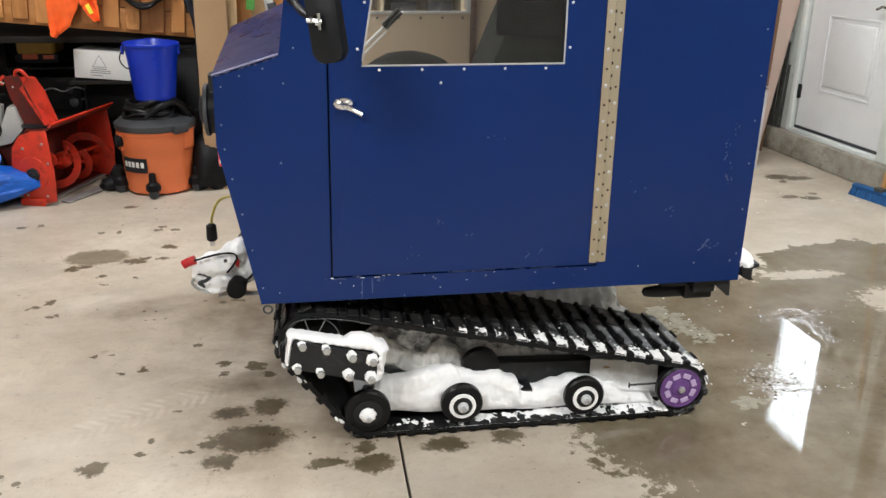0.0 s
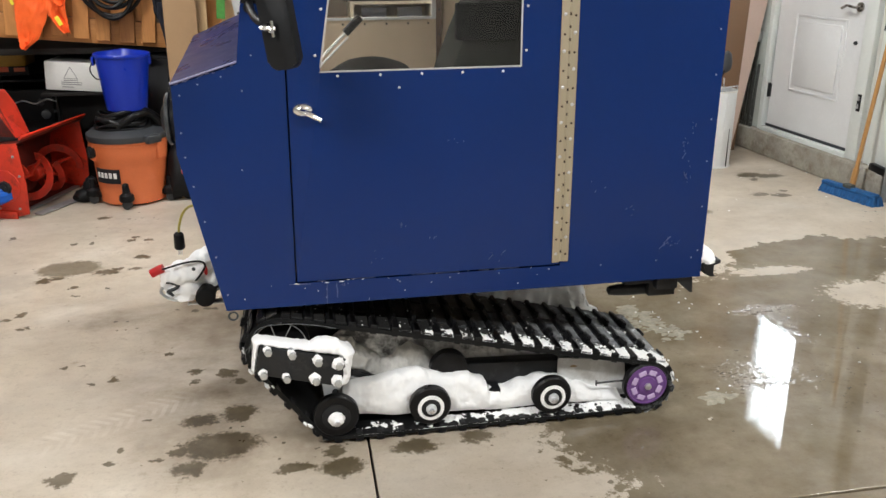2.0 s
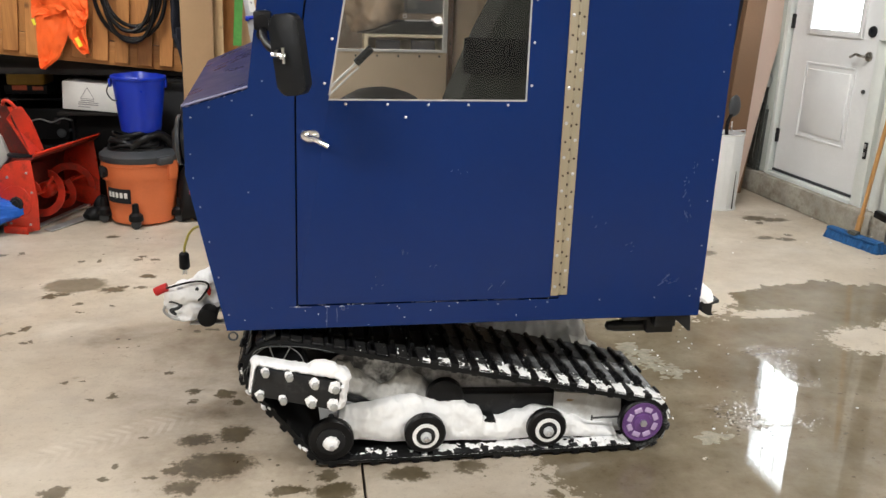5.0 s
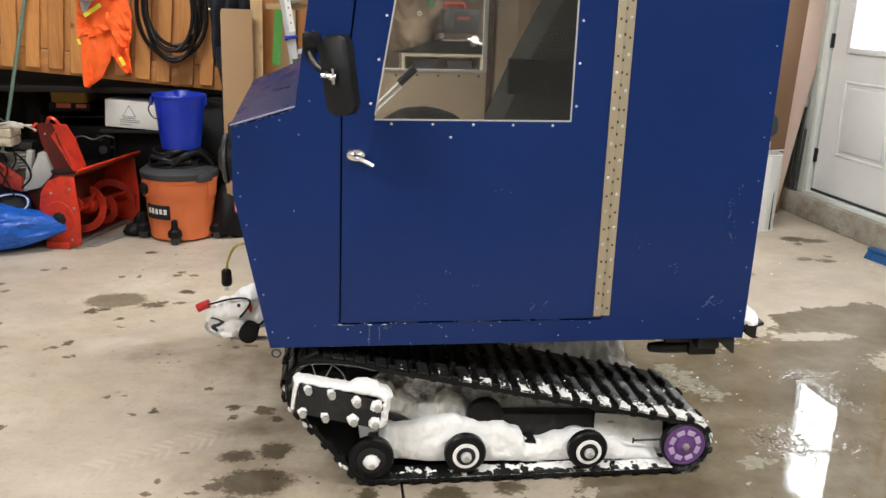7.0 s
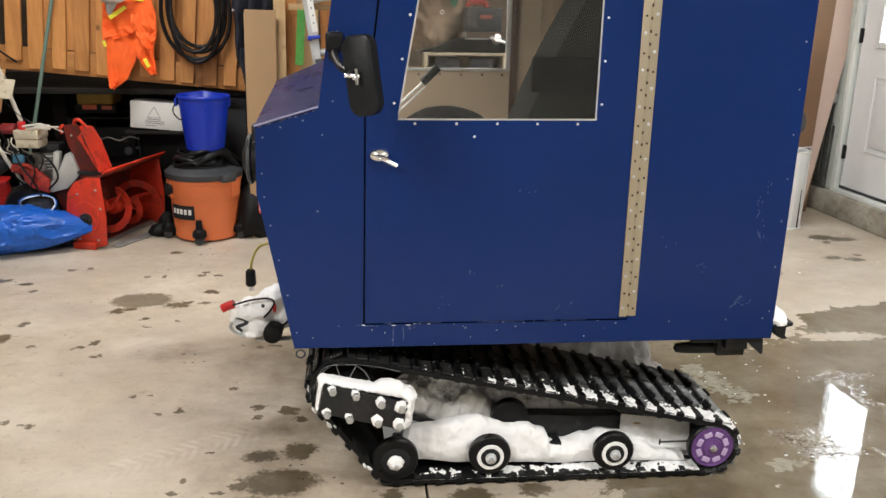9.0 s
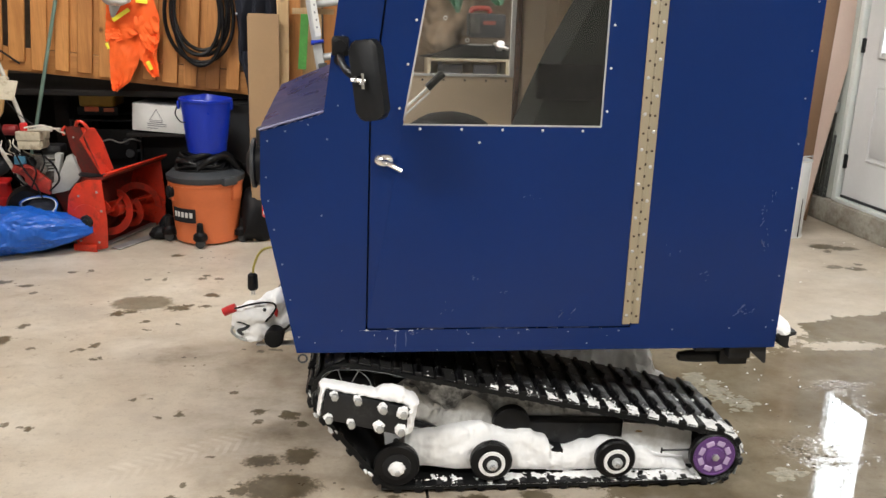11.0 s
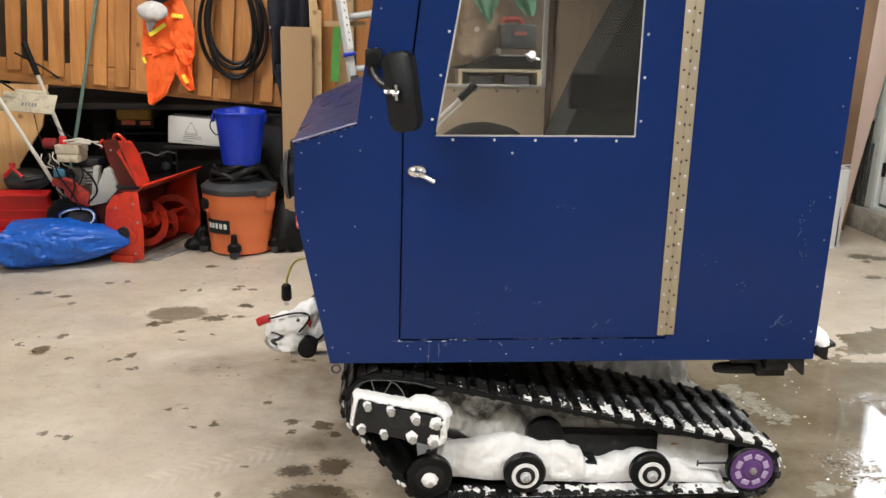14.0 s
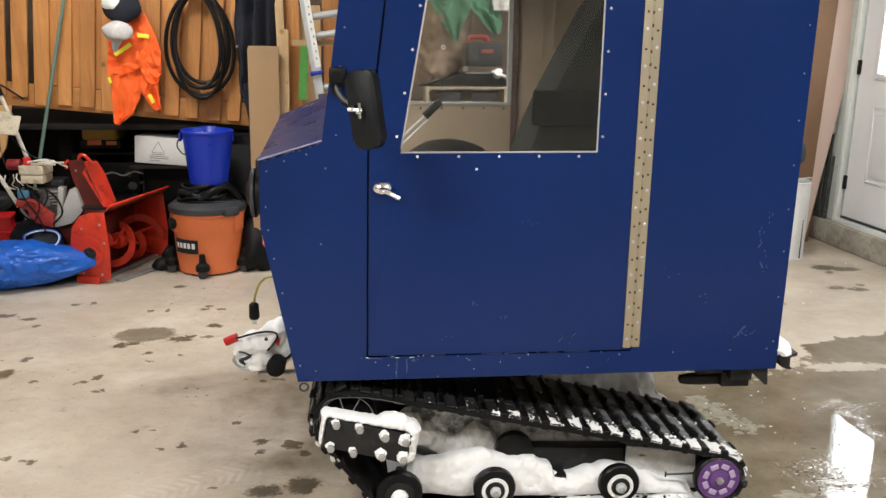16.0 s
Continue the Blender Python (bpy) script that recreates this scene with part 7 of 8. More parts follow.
# ---- snow blower ----
def blower():
    # local frame: x forward to the auger's mouth, y across from the near cheek to the far one
    m = pose(-1.455, 4.90, 0, 0, 0, -17)
    d = thing("snow_blower", m, "old red two-stage snow blower with cream tank and worn white handlebars", "snow blower")

    def B(c, s, **k):
        return box(c, s, m=m, **k)

    def T(pts, r, **k):
        return tube([m @ Vector(p) for p in pts], r, **k)

    W = 0.66
    cheek = [(-0.03, 0.015), (0.02, 0.03), (0.03, 0.20), (0.012, 0.435), (-0.08, 0.428), (-0.155, 0.40), (-0.205, 0.33), (-0.222, 0.24), (-0.215, 0.12), (-0.17, 0.03), (-0.11, 0.012)]
    for y in (0.0, W):
        part("cheek_plate", prism(cheek, y - 0.004, y + 0.004, 0.0015, m=m), M_BLOWER, d)
    # curved scroll behind the auger
    bm = bmesh.new()
    prof = [(0.055, 0.475), (0.012, 0.435), (-0.08, 0.432), (-0.15, 0.40), (-0.20, 0.32), (-0.21, 0.14), (-0.165, 0.045), (-0.08, 0.02)]
    line = curve([(x, 0, z) for x, z in prof], 4)
    rows = [[bm.verts.new(Vector((p.x + o, y, p.z + o * 0.5))) for y in (0.004, W - 0.004)] for o in (0, -0.006) for p in line]
    n = len(line)
    for i in range(n - 1):
        bm.faces.new((rows[i][0], rows[i][1], rows[i + 1][1], rows[i + 1][0]))
        bm.faces.new((rows[n + i][0], rows[n + i + 1][0], rows[n + i + 1][1], rows[n + i][1]))
        for k in (0, 1):
            bm.faces.new((rows[i][k], rows[i + 1][k], rows[n + i + 1][k], rows[n + i][k]))
    for i in (0, n - 1):
        bm.faces.new((rows[i][0], rows[n + i][0], rows[n + i][1], rows[i][1]))
    # scroll colour carries the shade inside the auger mouth
    part("auger_housing", moved(m, bm), M_BLOWER_IN, d, "worn red scroll, shade of the mouth in its dark colour")
    part("top_lip", B((0.045, W / 2, 0.468), (0.035, W + 0.01, 0.012), rot=(0, -40, 0), bevel=0.003), M_BLOWER, d)
    part("scraper_edge", B((-0.10, W / 2, 0.012), (0.10, W, 0.008)), M_GALV, d)
    for y in (-0.012, W + 0.012):
        part("skid_shoe", B((-0.12, y, 0.022), (0.15, 0.010, 0.044), bevel=0.004), M_BLOWER, d)
    # cheek disc and bearing
    disc = part("bearing_housing", lathe([(0.095, 0), (0.092, 0.006), (0.05, 0.008), (0.001, 0.008)], (-0.10, -0.003, 0.19), "y", 28, m=m), M_BLOWER, d)
    part("bearing", lathe([(0.042, 0), (0.038, 0.014), (0.022, 0.016), (0.020, 0.022), (0.010, 0.024), (0.001, 0.018)], (-0.095, -0.010, 0.182), "y", 8, m=m), M_BLACK, disc, "dark grey bearing flange")
    for x, z in ((-0.03, 0.06), (-0.15, 0.06), (0.0, 0.25), (-0.02, 0.36), (-0.14, 0.33)):
        part("bolt", lathe([(0.008, 0), (0.007, 0.006), (0.001, 0.007)], (x, -0.004, z), "y", 6, m=m), M_GALV, d)
    # auger ribbon and shaft
    part("auger_shaft", cyl(m @ Vector((-0.11, 0, 0.19)), m @ Vector((-0.11, W, 0.19)), 0.014), M_BLOWER, d)
    for k, (a, b, hand) in enumerate(((0.03, 0.27, 1), (0.31, 0.56, -1))):
        bm = bmesh.new()
        prev = None
        for i in range(41):
            t = i / 40
            ang = hand * t * 2.3 * math.pi + 0.6
            ring = []
            for r in (0.088, 0.132):
                for o in (-0.003, 0.003):
                    ring.append(bm.verts.new((-0.07 + r * math.cos(ang), a + (b - a) * t + o, 0.19 + r * math.sin(ang))))
            ring = [ring[0], ring[1], ring[3], ring[2]]
            if prev:
                for q in range(4):
                    bm.faces.new((prev[q], prev[(q + 1) % 4], ring[(q + 1) % 4], ring[q]))
            prev = ring
        part("auger_ribbon", moved(m, bm), M_AUGER, d)
        for t in (0.1, 0.5, 0.9):
            ang = hand * t * 2.3 * math.pi + 0.6
            y = a + (b - a) * t
            part("auger_spoke", T([(-0.11, y, 0.19), (-0.11 + 0.13 * math.cos(ang), y, 0.19 + 0.13 * math.sin(ang))], 0.009, seg=8), M_BLOWER, d)
    part("gear_case", many([cyl(m @ Vector((-0.11, 0.275, 0.19)), m @ Vector((-0.11, 0.345, 0.19)), 0.05, bevel=0.01), cyl(m @ Vector((-0.25, 0.31, 0.19)), m @ Vector((-0.11, 0.31, 0.19)), 0.022)]), M_BLOWER, d)
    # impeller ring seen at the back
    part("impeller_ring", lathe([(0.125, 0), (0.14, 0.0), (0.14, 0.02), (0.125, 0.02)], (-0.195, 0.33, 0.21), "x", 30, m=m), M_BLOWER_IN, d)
    # chute: a folded channel turned to the room, its worn inside painted dark as shade
    ch = part("chute", many([slab([(-1.570, 4.985, 0.655), (-1.521, 4.985, 0.717), (-1.491, 5.03, 0.695), (-1.469, 5.05, 0.623), (-1.429, 5.06, 0.505), (-1.428, 5.06, 0.454), (-1.467, 4.985, 0.448), (-1.516, 4.985, 0.583)], 0.004),
                             slab([(-1.651, 5.066, 0.594), (-1.593, 5.056, 0.447), (-1.44, 5.15, 0.447), (-1.49, 5.15, 0.62), (-1.53, 5.14, 0.70), (-1.673, 5.066, 0.710)], 0.004),
                             tube(curve([(-1.665, 5.06, 0.716), (-1.685, 5.055, 0.695), (-1.678, 5.055, 0.665)]), 0.008, 8)]), M_BLOWER, d, "tall red discharge chute, bent back")
    part("chute_inside", slab([(-1.673, 5.06, 0.710), (-1.568, 4.992, 0.733), (-1.545, 4.992, 0.665), (-1.516, 4.992, 0.583), (-1.467, 4.992, 0.448), (-1.593, 5.05, 0.447), (-1.651, 5.06, 0.594)], 0.004), M_BLOWER_IN, ch, "worn red inside of the chute, darkened for its shade")
    part("chute_grip", tube(curve([(-1.588, 5.0, 0.728), (-1.575, 4.99, 0.752), (-1.548, 4.985, 0.752), (-1.515, 4.985, 0.712)]), 0.010, 8), M_BLOWER, ch)
    part("chute_bolt", lathe([(0.006, 0), (0.005, 0.005), (0.001, 0.006)], (-1.615, 5.018, 0.66), "y", 8), M_GALV, ch)
    part("chute_collar", lathe([(0.085, 0), (0.095, 0.004), (0.095, 0.014), (0.085, 0.018)], (-1.52, 5.06, 0.432), "z", 28), M_BLACK, d)
    # engine and frame behind the housing
    part("frame_body", B((-0.40, 0.28, 0.24), (0.32, 0.34, 0.22), bevel=0.02), M_BLOWER_IN, d)
    part("engine", many([box((-1.812, 5.13, 0.50), (0.146, 0.12, 0.09), bevel=0.012), box((-1.83, 5.16, 0.42), (0.20, 0.16, 0.10), bevel=0.015), cyl((-1.80, 5.02, 0.47), (-1.80, 5.08, 0.47), 0.022)]), surface("greasy_cast_engine", (0.20, 0.195, 0.18), 0.5, metal=0.2, var=0.4, scale=18, dirt=(0.04, 0.035, 0.03), dirt_amount=0.5), d, "grey worn engine")
    for k in range(5):
        part("cooling_fin", box((-1.765, 5.055, 0.46 + 0.018 * k), (0.05, 0.04, 0.005)), M_GALV, d)
    part("belt_cover", many([prism([(-1.757, 0.39), (-1.735, 0.56), (-1.701, 0.554), (-1.729, 0.39)], 5.04, 5.10, 0.004), prism([(-1.769, 0.321), (-1.763, 0.384), (-1.715, 0.424), (-1.666, 0.549), (-1.628, 0.549), (-1.593, 0.425), (-1.668, 0.344)], 5.02, 5.12, 0.005)]), M_COWL, d, "grey-white sheet belt cover")
    part("red_frame_plate", many([prism([(-1.903, 0.503), (-1.851, 0.480), (-1.761, 0.401), (-1.769, 0.321), (-1.864, 0.355), (-1.903, 0.401)], 5.0, 5.03, 0.004), box((-1.93, 5.06, 0.46), (0.09, 0.10, 0.05), rot=(0, 25, 0), bevel=0.01), tube(curve([(-1.915, 4.995, 0.47), (-1.87, 4.985, 0.49), (-1.835, 4.985, 0.465), (-1.845, 4.985, 0.43)]), 0.012, 8)]), surface("dull_red_frame", (0.36, 0.024, 0.014), 0.45, var=0.3, scale=14, dirt=(0.04, 0.02, 0.015), dirt_amount=0.45), d, "dull red frame plate")
    part("blue_cap", box((-1.925, 5.02, 0.522), (0.062, 0.03, 0.048), bevel=0.006), surface("faded_blue_cap", (0.05, 0.17, 0.27), 0.5), d, "faded blue label")
    tm = pose(-1.858, 5.07, 0, 0, 0, -6)
    tank = part("fuel_tank", many([box((0, 0, 0.664), (0.140, 0.135, 0.052), bevel=0.005, m=tm), box((0, 0, 0.612), (0.130, 0.126, 0.050), bevel=0.004, m=tm)]), M_CREAM, d, "cream two-part fuel tank")
    part("tank_cap", cyl((-1.897, 5.05, 0.688), (-1.897, 5.05, 0.735), 0.021, bevel=0.004), M_RED, tank)
    part("muffler", cyl((-2.045, 5.14, 0.68), (-1.965, 5.14, 0.68), 0.032, bevel=0.01), surface("dark_red_muffler", (0.22, 0.012, 0.014), 0.5), d, "dark red muffler")
    part("under_tank", box((-1.80, 5.16, 0.57), (0.16, 0.12, 0.05), bevel=0.01), M_BLACK, d)
    part("control_rods", many([tube(curve([(-1.875, 5.0, 0.714), (-1.82, 5.0, 0.722), (-1.775, 5.0, 0.728), (-1.72, 5.0, 0.712), (-1.675, 5.0, 0.711)]), 0.006, 6), tube([(-1.86, 5.01, 0.70), (-1.79, 5.0, 0.708), (-1.722, 5.0, 0.70)], 0.007, 6), box((-1.77, 5.01, 0.712), (0.08, 0.03, 0.02), bevel=0.004), tube([(-1.70, 5.0, 0.705), (-1.66, 5.02, 0.68)], 0.005, 6)]), M_TUBE, d, "worn pale control rods")
    rng = random.Random(9)
    for k in range(6):
        x, z = -2.03 + 0.022 * k, 0.60 + rng.uniform(-0.02, 0.02)
        part("wire", tube(curve([(x, 5.06, z + 0.03), (x + rng.uniform(-0.02, 0.03), 5.04, z), (x + rng.uniform(0.0, 0.05), 5.03, z - 0.03), (x + rng.uniform(0.02, 0.09), 5.05, z - 0.06)]), 0.0045, 6), (M_TUBE, M_PLASTIC, M_OLDWIRE)[k % 3], d)
    for y in (0.02, 0.54):
        w = part("wheel", lathe([(0.06, 0), (0.15, 0.0), (0.175, 0.02), (0.18, 0.05), (0.175, 0.08), (0.15, 0.10), (0.06, 0.10)], (-0.50, y + 0.1, 0.18), "y", 32, m=m), M_RUBBER, d, "black pneumatic tyre")
        part("rim", lathe([(0.001, -0.01), (0.07, -0.01), (0.09, 0.01), (0.09, 0.09), (0.001, 0.09)], (-0.50, y + 0.1, 0.18), "y", 24, m=m), M_GREY, w)
    # handlebars
    for (a, b, c, e) in (((-1.93, 5.12, 0.30), (-2.06, 5.12, 0.555), (-2.30, 5.12, 1.012), (-2.345, 5.12, 1.098)),
                         ((-1.96, 5.30, 0.60), (-2.02, 5.30, 0.80), (-2.10, 5.30, 1.07), (-2.13, 5.30, 1.165))):
        h = part("handlebar", tube([a, b, c, e], 0.0125, 10), M_TUBE, d, "worn white handlebar tube")
        part("grip", tube([c, e, tuple(2 * q - p for p, q in zip(c, e))], 0.018, 10), M_PLASTIC, h)
        part("clutch_lever", tube([(c[0] + 0.12, c[1] + 0.02, c[2] - 0.02), (c[0] + 0.03, c[1], c[2] + 0.05), (c[0] - 0.12, c[1], c[2] + 0.13)], 0.006, 8), M_PLASTIC, h)
    pm = pose(-2.11, 5.15, 0.918, 62, 3, -8)
    pn = part("dash_panel", box((0, 0, 0), (0.33, 0.122, 0.012), bevel=0.0055, m=pm), M_CREAM, d, "cream control panel with worn marks")
    part("dash_rim", box((0, 0.07, -0.012), (0.20, 0.03, 0.03), bevel=0.008, m=pm), M_CREAM, pn)
    for u in range(5):
        part("worn_mark", box((-0.03 + 0.02 * u, -0.012, 0.0068), (0.012, 0.022, 0.001), m=pm), M_INK, pn)
    part("carburettor", many([B((-0.50, 0.06, 0.47), (0.09, 0.07, 0.10), bevel=0.015), cyl(m @ Vector((-0.46, 0.02, 0.5)), m @ Vector((-0.46, 0.08, 0.5)), 0.03)]), M_BLACK, d)
    part("wiring", many([T(curve([(-0.56, 0.06, 0.58), (-0.52, 0.02, 0.52), (-0.56, 0.02, 0.42), (-0.50, 0.04, 0.34)]), 0.006, seg=6), T(curve([(-0.40, 0.05, 0.58), (-0.36, 0.02, 0.50), (-0.42, 0.0, 0.40)]), 0.005, seg=6)]), M_PLASTIC, d)
    part("spark_lead", many([tube(curve([(-1.78, 5.0, 0.55), (-1.72, 4.97, 0.50), (-1.70, 4.97, 0.42), (-1.76, 4.98, 0.35)]), 0.006, 8), tube(curve([(-1.95, 4.99, 0.62), (-1.90, 4.97, 0.50), (-1.84, 4.97, 0.40), (-1.80, 4.97, 0.30)]), 0.005, 8), tube(curve([(-1.88, 4.98, 0.56), (-1.82, 4.96, 0.47), (-1.86, 4.96, 0.36)]), 0.004, 8)]), M_PLASTIC, d)
    part("throttle_cable", many([tube(curve([(-2.05, 5.2, 0.86), (-1.98, 5.22, 0.76), (-1.86, 5.2, 0.68)]), 0.003, 6), tube(curve([(-2.1, 5.18, 0.85), (-2.06, 5.16, 0.66), (-1.98, 5.14, 0.5)]), 0.003, 6)]), M_BLACK, d)
    return d


blower()


def sled():
    m = pose(-2.36, 5.33, 0.10, 12, 0, 0)
    d = thing("red_sled", pose(-2.36, 5.33, 0), "red moulded plastic sled standing by the blower", "sled")
    part("tub", many([box((0, 0, 0.13), (0.52, 0.05, 0.26), bevel=0.022, seg=3, m=m), box((0, -0.012, 0.255), (0.535, 0.09, 0.022), bevel=0.009, m=m)]), M_RED, d)
    for z in (0.075, 0.145):
        part("rib", box((0, -0.028, z), (0.48, 0.014, 0.016), bevel=0.005, m=m), M_RED, d)
    part("runner", box((-2.36, 5.34, 0.052), (0.5, 0.16, 0.10), bevel=0.02), M_RED, d)
    return d


sled()


def helmet():
    d = thing("dark_helmet", (-2.27, 5.42, 0.36), "dark grey helmet with crossed red straps", "helmet")
    part("shell", lump((-2.29, 5.42, 0.405), (0.14, 0.12, 0.075), 15, 0.08, 1.2), M_GREY, d)
    part("peak", box((-2.20, 5.30, 0.44), (0.13, 0.08, 0.014), rot=(0, -6, 20), bevel=0.006), M_GREY, d)
    for s in (-1, 1):
        part("strap", tube([(-2.308 - 0.056 * s, 5.28, 0.449), (-2.308, 5.285, 0.505), (-2.308 + 0.012 * s, 5.29, 0.532)], 0.011, 6), M_RED, d, "red strap")
    return d


helmet()
solid("black_backpack", lump((-2.62, 5.55, 0.36), (0.22, 0.16, 0.36), 21, 0.25, 1.6, floor=0.0), M_NAVY, "slumped black rucksack on the floor", "rucksack")


def pad():
    d = thing("padded_glove", (-1.83, 4.98, 0), "black padded glove with blue and white piping", "glove")
    part("body", lump((-1.835, 5.03, 0.215), (0.10, 0.09, 0.075), 17, 0.15, 1.6), M_NAVY, d)
    for r, mat in ((1.0, M_TARP), (0.93, M_WHITE_P)):
        part("piping", tube([(-1.835 + 0.104 * r * math.cos(a), 4.985 + 0.03 * math.sin(a * 2), 0.258 + 0.058 * r * math.sin(a)) for a in (2 * math.pi * i / 28 for i in range(28))], 0.0045, 8, closed=True), mat, d)
    part("cuff", lump((-1.90, 5.10, 0.09), (0.12, 0.10, 0.11), 19, 0.2, 1.6, floor=0.0), M_NAVY, d)
    return d


pad()


def tarp_bag():
    bm = bmesh.new()
    rows, n, m = [], 110, 84
    for i in range(n + 1):
        u = i / n
        end = min(1.0, (u + 0.004) / 0.07) ** 0.45
        taper = 1 - 0.85 * max(0.0, (u - 0.42) / 0.58) ** 1.5
        h, w = 0.262 * end * taper, 0.20 * end * (1 - 0.80 * max(0.0, (u - 0.35) / 0.65) ** 1.6)
        c = Vector((-2.215 + 0.735 * u, 4.85 + 0.12 * u, h / 2 + 0.125 * u ** 3))
        row = []
        for k in range(m):
            a = 2 * math.pi * k / m
            cy, cz = math.cos(a), math.sin(a)
            q = Vector((u * 2.4, cy, cz))
            f = 1.05 - 0.16 * abs(noise.noise(q * 1.7 + Vector((3, 1, 0)))) - 0.10 * abs(noise.noise(q * 3.6)) - 0.075 * abs(noise.noise(q * 7.5)) - 0.04 * abs(noise.noise(q * 16.0))
            p = c + Vector((0.05 * noise.noise(q * 1.6) * (1 - end * 0.6), math.copysign(abs(cy) ** 0.8, cy) * w * f, math.copysign(abs(cz) ** 0.72, cz) * h / 2 * f))
            p.z = max(p.z, 0.002)
            row.append(bm.verts.new(p))
        rows.append(row)
    for a, b in zip(rows, rows[1:]):
        for k in range(m):
            bm.faces.new((a[k], a[(k + 1) % m], b[(k + 1) % m], b[k]))
    bm.faces.new(rows[0])
    bm.faces.new(rows[-1][::-1])
    d = thing("blue_tarpaulin", pose(-1.88, 4.9, 0), "crumpled blue tarpaulin rolled up on the floor", "tarpaulin")
    part("roll", bm, M_TARP, d)
    return d


tarp_bag()
solid("black_bag", lump((-0.60, 5.25, 0.12), (0.14, 0.15, 0.20), 31, 0.3, 1.8, floor=0.0), M_PLASTIC, "soft black bag behind the vacuum", "bag")
solid("black_boot", many([lump((-1.20, 5.22, 0.035), (0.075, 0.06, 0.045), 33, 0.2, 1.8, floor=0.0), lump((-1.17, 5.27, 0.07), (0.05, 0.05, 0.07), 34, 0.15, 1.8, floor=0.0)]), M_PLASTIC, "black rubber boot lying by the vacuum", "boot")
solid("steel_plate", box((-1.33, 5.10, 0.022), (0.06, 0.34, 0.006), rot=(0, 4, -28), bevel=0.001, seg=1, m=pose(0, 0, -0.012)), M_GALV, "flat grey steel bar lying on the floor", "steel bar")


# ---- the corner by the house door ----
def white_bin():
    cx, cy = 2.93, 5.33
    d = thing("white_metal_bin", (cx, cy, 0), "tall white metal bin with a dark seam and wire rim", "bin")
    part("body", lathe([(0.118, 0.0), (0.12, 0.004), (0.126, 0.52), (0.122, 0.525), (0.117, 0.52), (0.112, 0.02), (0.001, 0.018)], (cx, cy, 0), seg=36), M_WHITE, d)
    part("seam", box((cx + 0.052, cy - 0.108, 0.26), (0.006, 0.006, 0.51), rot=(-0.7, 0, 25)), M_GAP, d, "dark vertical seam")
    for a in (-1.9, -1.55, -0.75):
        part("body_rib", tube([(cx + 0.121 * math.cos(a), cy + 0.121 * math.sin(a), 0.01), (cx + 0.1265 * math.cos(a), cy + 0.1265 * math.sin(a), 0.515)], 0.003, 6), M_WHITE, d)
    for z in (0.006, 0.522):
        part("rim", tube([(cx + 0.124 * math.cos(a), cy + 0.124 * math.sin(a), z) for a in (2 * math.pi * i / 36 for i in range(36))], 0.006, 8, closed=True), M_WHITE_P, d)
    part("bail", tube([(cx + 0.10, cy - 0.07, 0.53), (cx + 0.10, cy - 0.07, 0.555), (cx - 0.03, cy - 0.12, 0.555), (cx - 0.03, cy - 0.12, 0.62), (cx - 0.028, cy - 0.12, 0.54)], 0.005, 8), M_STEEL, d, "bent steel wire handle")
    part("contents", lathe([(0.11, 0.0), (0.10, 0.03), (0.001, 0.035)], (cx, cy, 0.47), seg=20), M_BLACK, d)
    return d


white_bin()


def scoop():
    d = thing("grey_scoop", (2.92, 5.27, 0.5), "grey plastic scoop standing in the bin", "scoop")
    part("blade", lump((2.935, 5.27, 0.715), (0.042, 0.02, 0.075), 41, 0.1, 1.4), M_GREY, d)
    part("stem", tube(curve([(2.93, 5.27, 0.68), (2.90, 5.27, 0.60), (2.91, 5.28, 0.50)]), 0.013, 8), M_PLASTIC, d)
    return d


scoop()


def tall_carton():
    m = pose(3.19, 5.62, 0.0, -3.5, 6.5, 0)
    d = thing("tall_cardboard_carton", pose(3.19, 5.62, 0), "long brown cardboard carton leaning upright in the corner", "carton")
    # light and shade of the faces come from the two cardboard colours
    part("front_flap", prism([(-0.17, 0.03), (0.035, 0.0), (-0.085, 2.1), (-0.24, 2.1)], -0.004, 0.0, m=m @ pose(0, 0, 0, 0, 0, 12)), M_CARTON, d)
    part("side", prism([(0.036, 0.0), (0.055, 0.0), (0.235, 2.1), (-0.084, 2.1)], 0.010, 0.020, m=m @ pose(0, 0, 0, 0, 0, 14)), M_CARTON_PINK, d, "carton side in the lit, pinkish copy of the cardboard")
    part("back", box((-0.02, 0.10, 1.06), (0.28, 0.012, 2.08), m=m), M_CARTON, d)
    return d


tall_carton()


M_OLDSTEEL = surface("weathered_dark_steel", (0.085, 0.09, 0.085), 0.45, metal=0.4, var=0.35, scale=14, fine=70, dirt=(0.30, 0.32, 0.31), dirt_amount=0.25)


def metal_strips():
    rng = random.Random(31)
    for i in range(10):
        h, w = rng.uniform(0.46, 0.70), rng.uniform(0.012, 0.022)
        m = ROOM @ pose(0.02 + 0.03 * (i % 2), 0.862 + 0.017 * i, 0.166, rng.uniform(-1.5, 2.5), rng.uniform(0, 3), rng.uniform(-70, -20))
        tagged(part("steel_strip", many([box((0, 0, h / 2), (w, 0.004, h), m=m), box((w / 2, 0.010, h / 2), (0.004, 0.022, h), m=m)]), M_OLDSTEEL), "dark weathered steel angle strip standing in the corner", "steel strip", "steel strips in the corner")


metal_strips()
solid("grey_bracket", box((0.015, 0.875, 0.828), (0.05, 0.05, 0.07), rot=(0, 20, 15), bevel=0.006, m=ROOM), M_GALV, "small grey metal bracket fixed on the corner trim", "bracket")
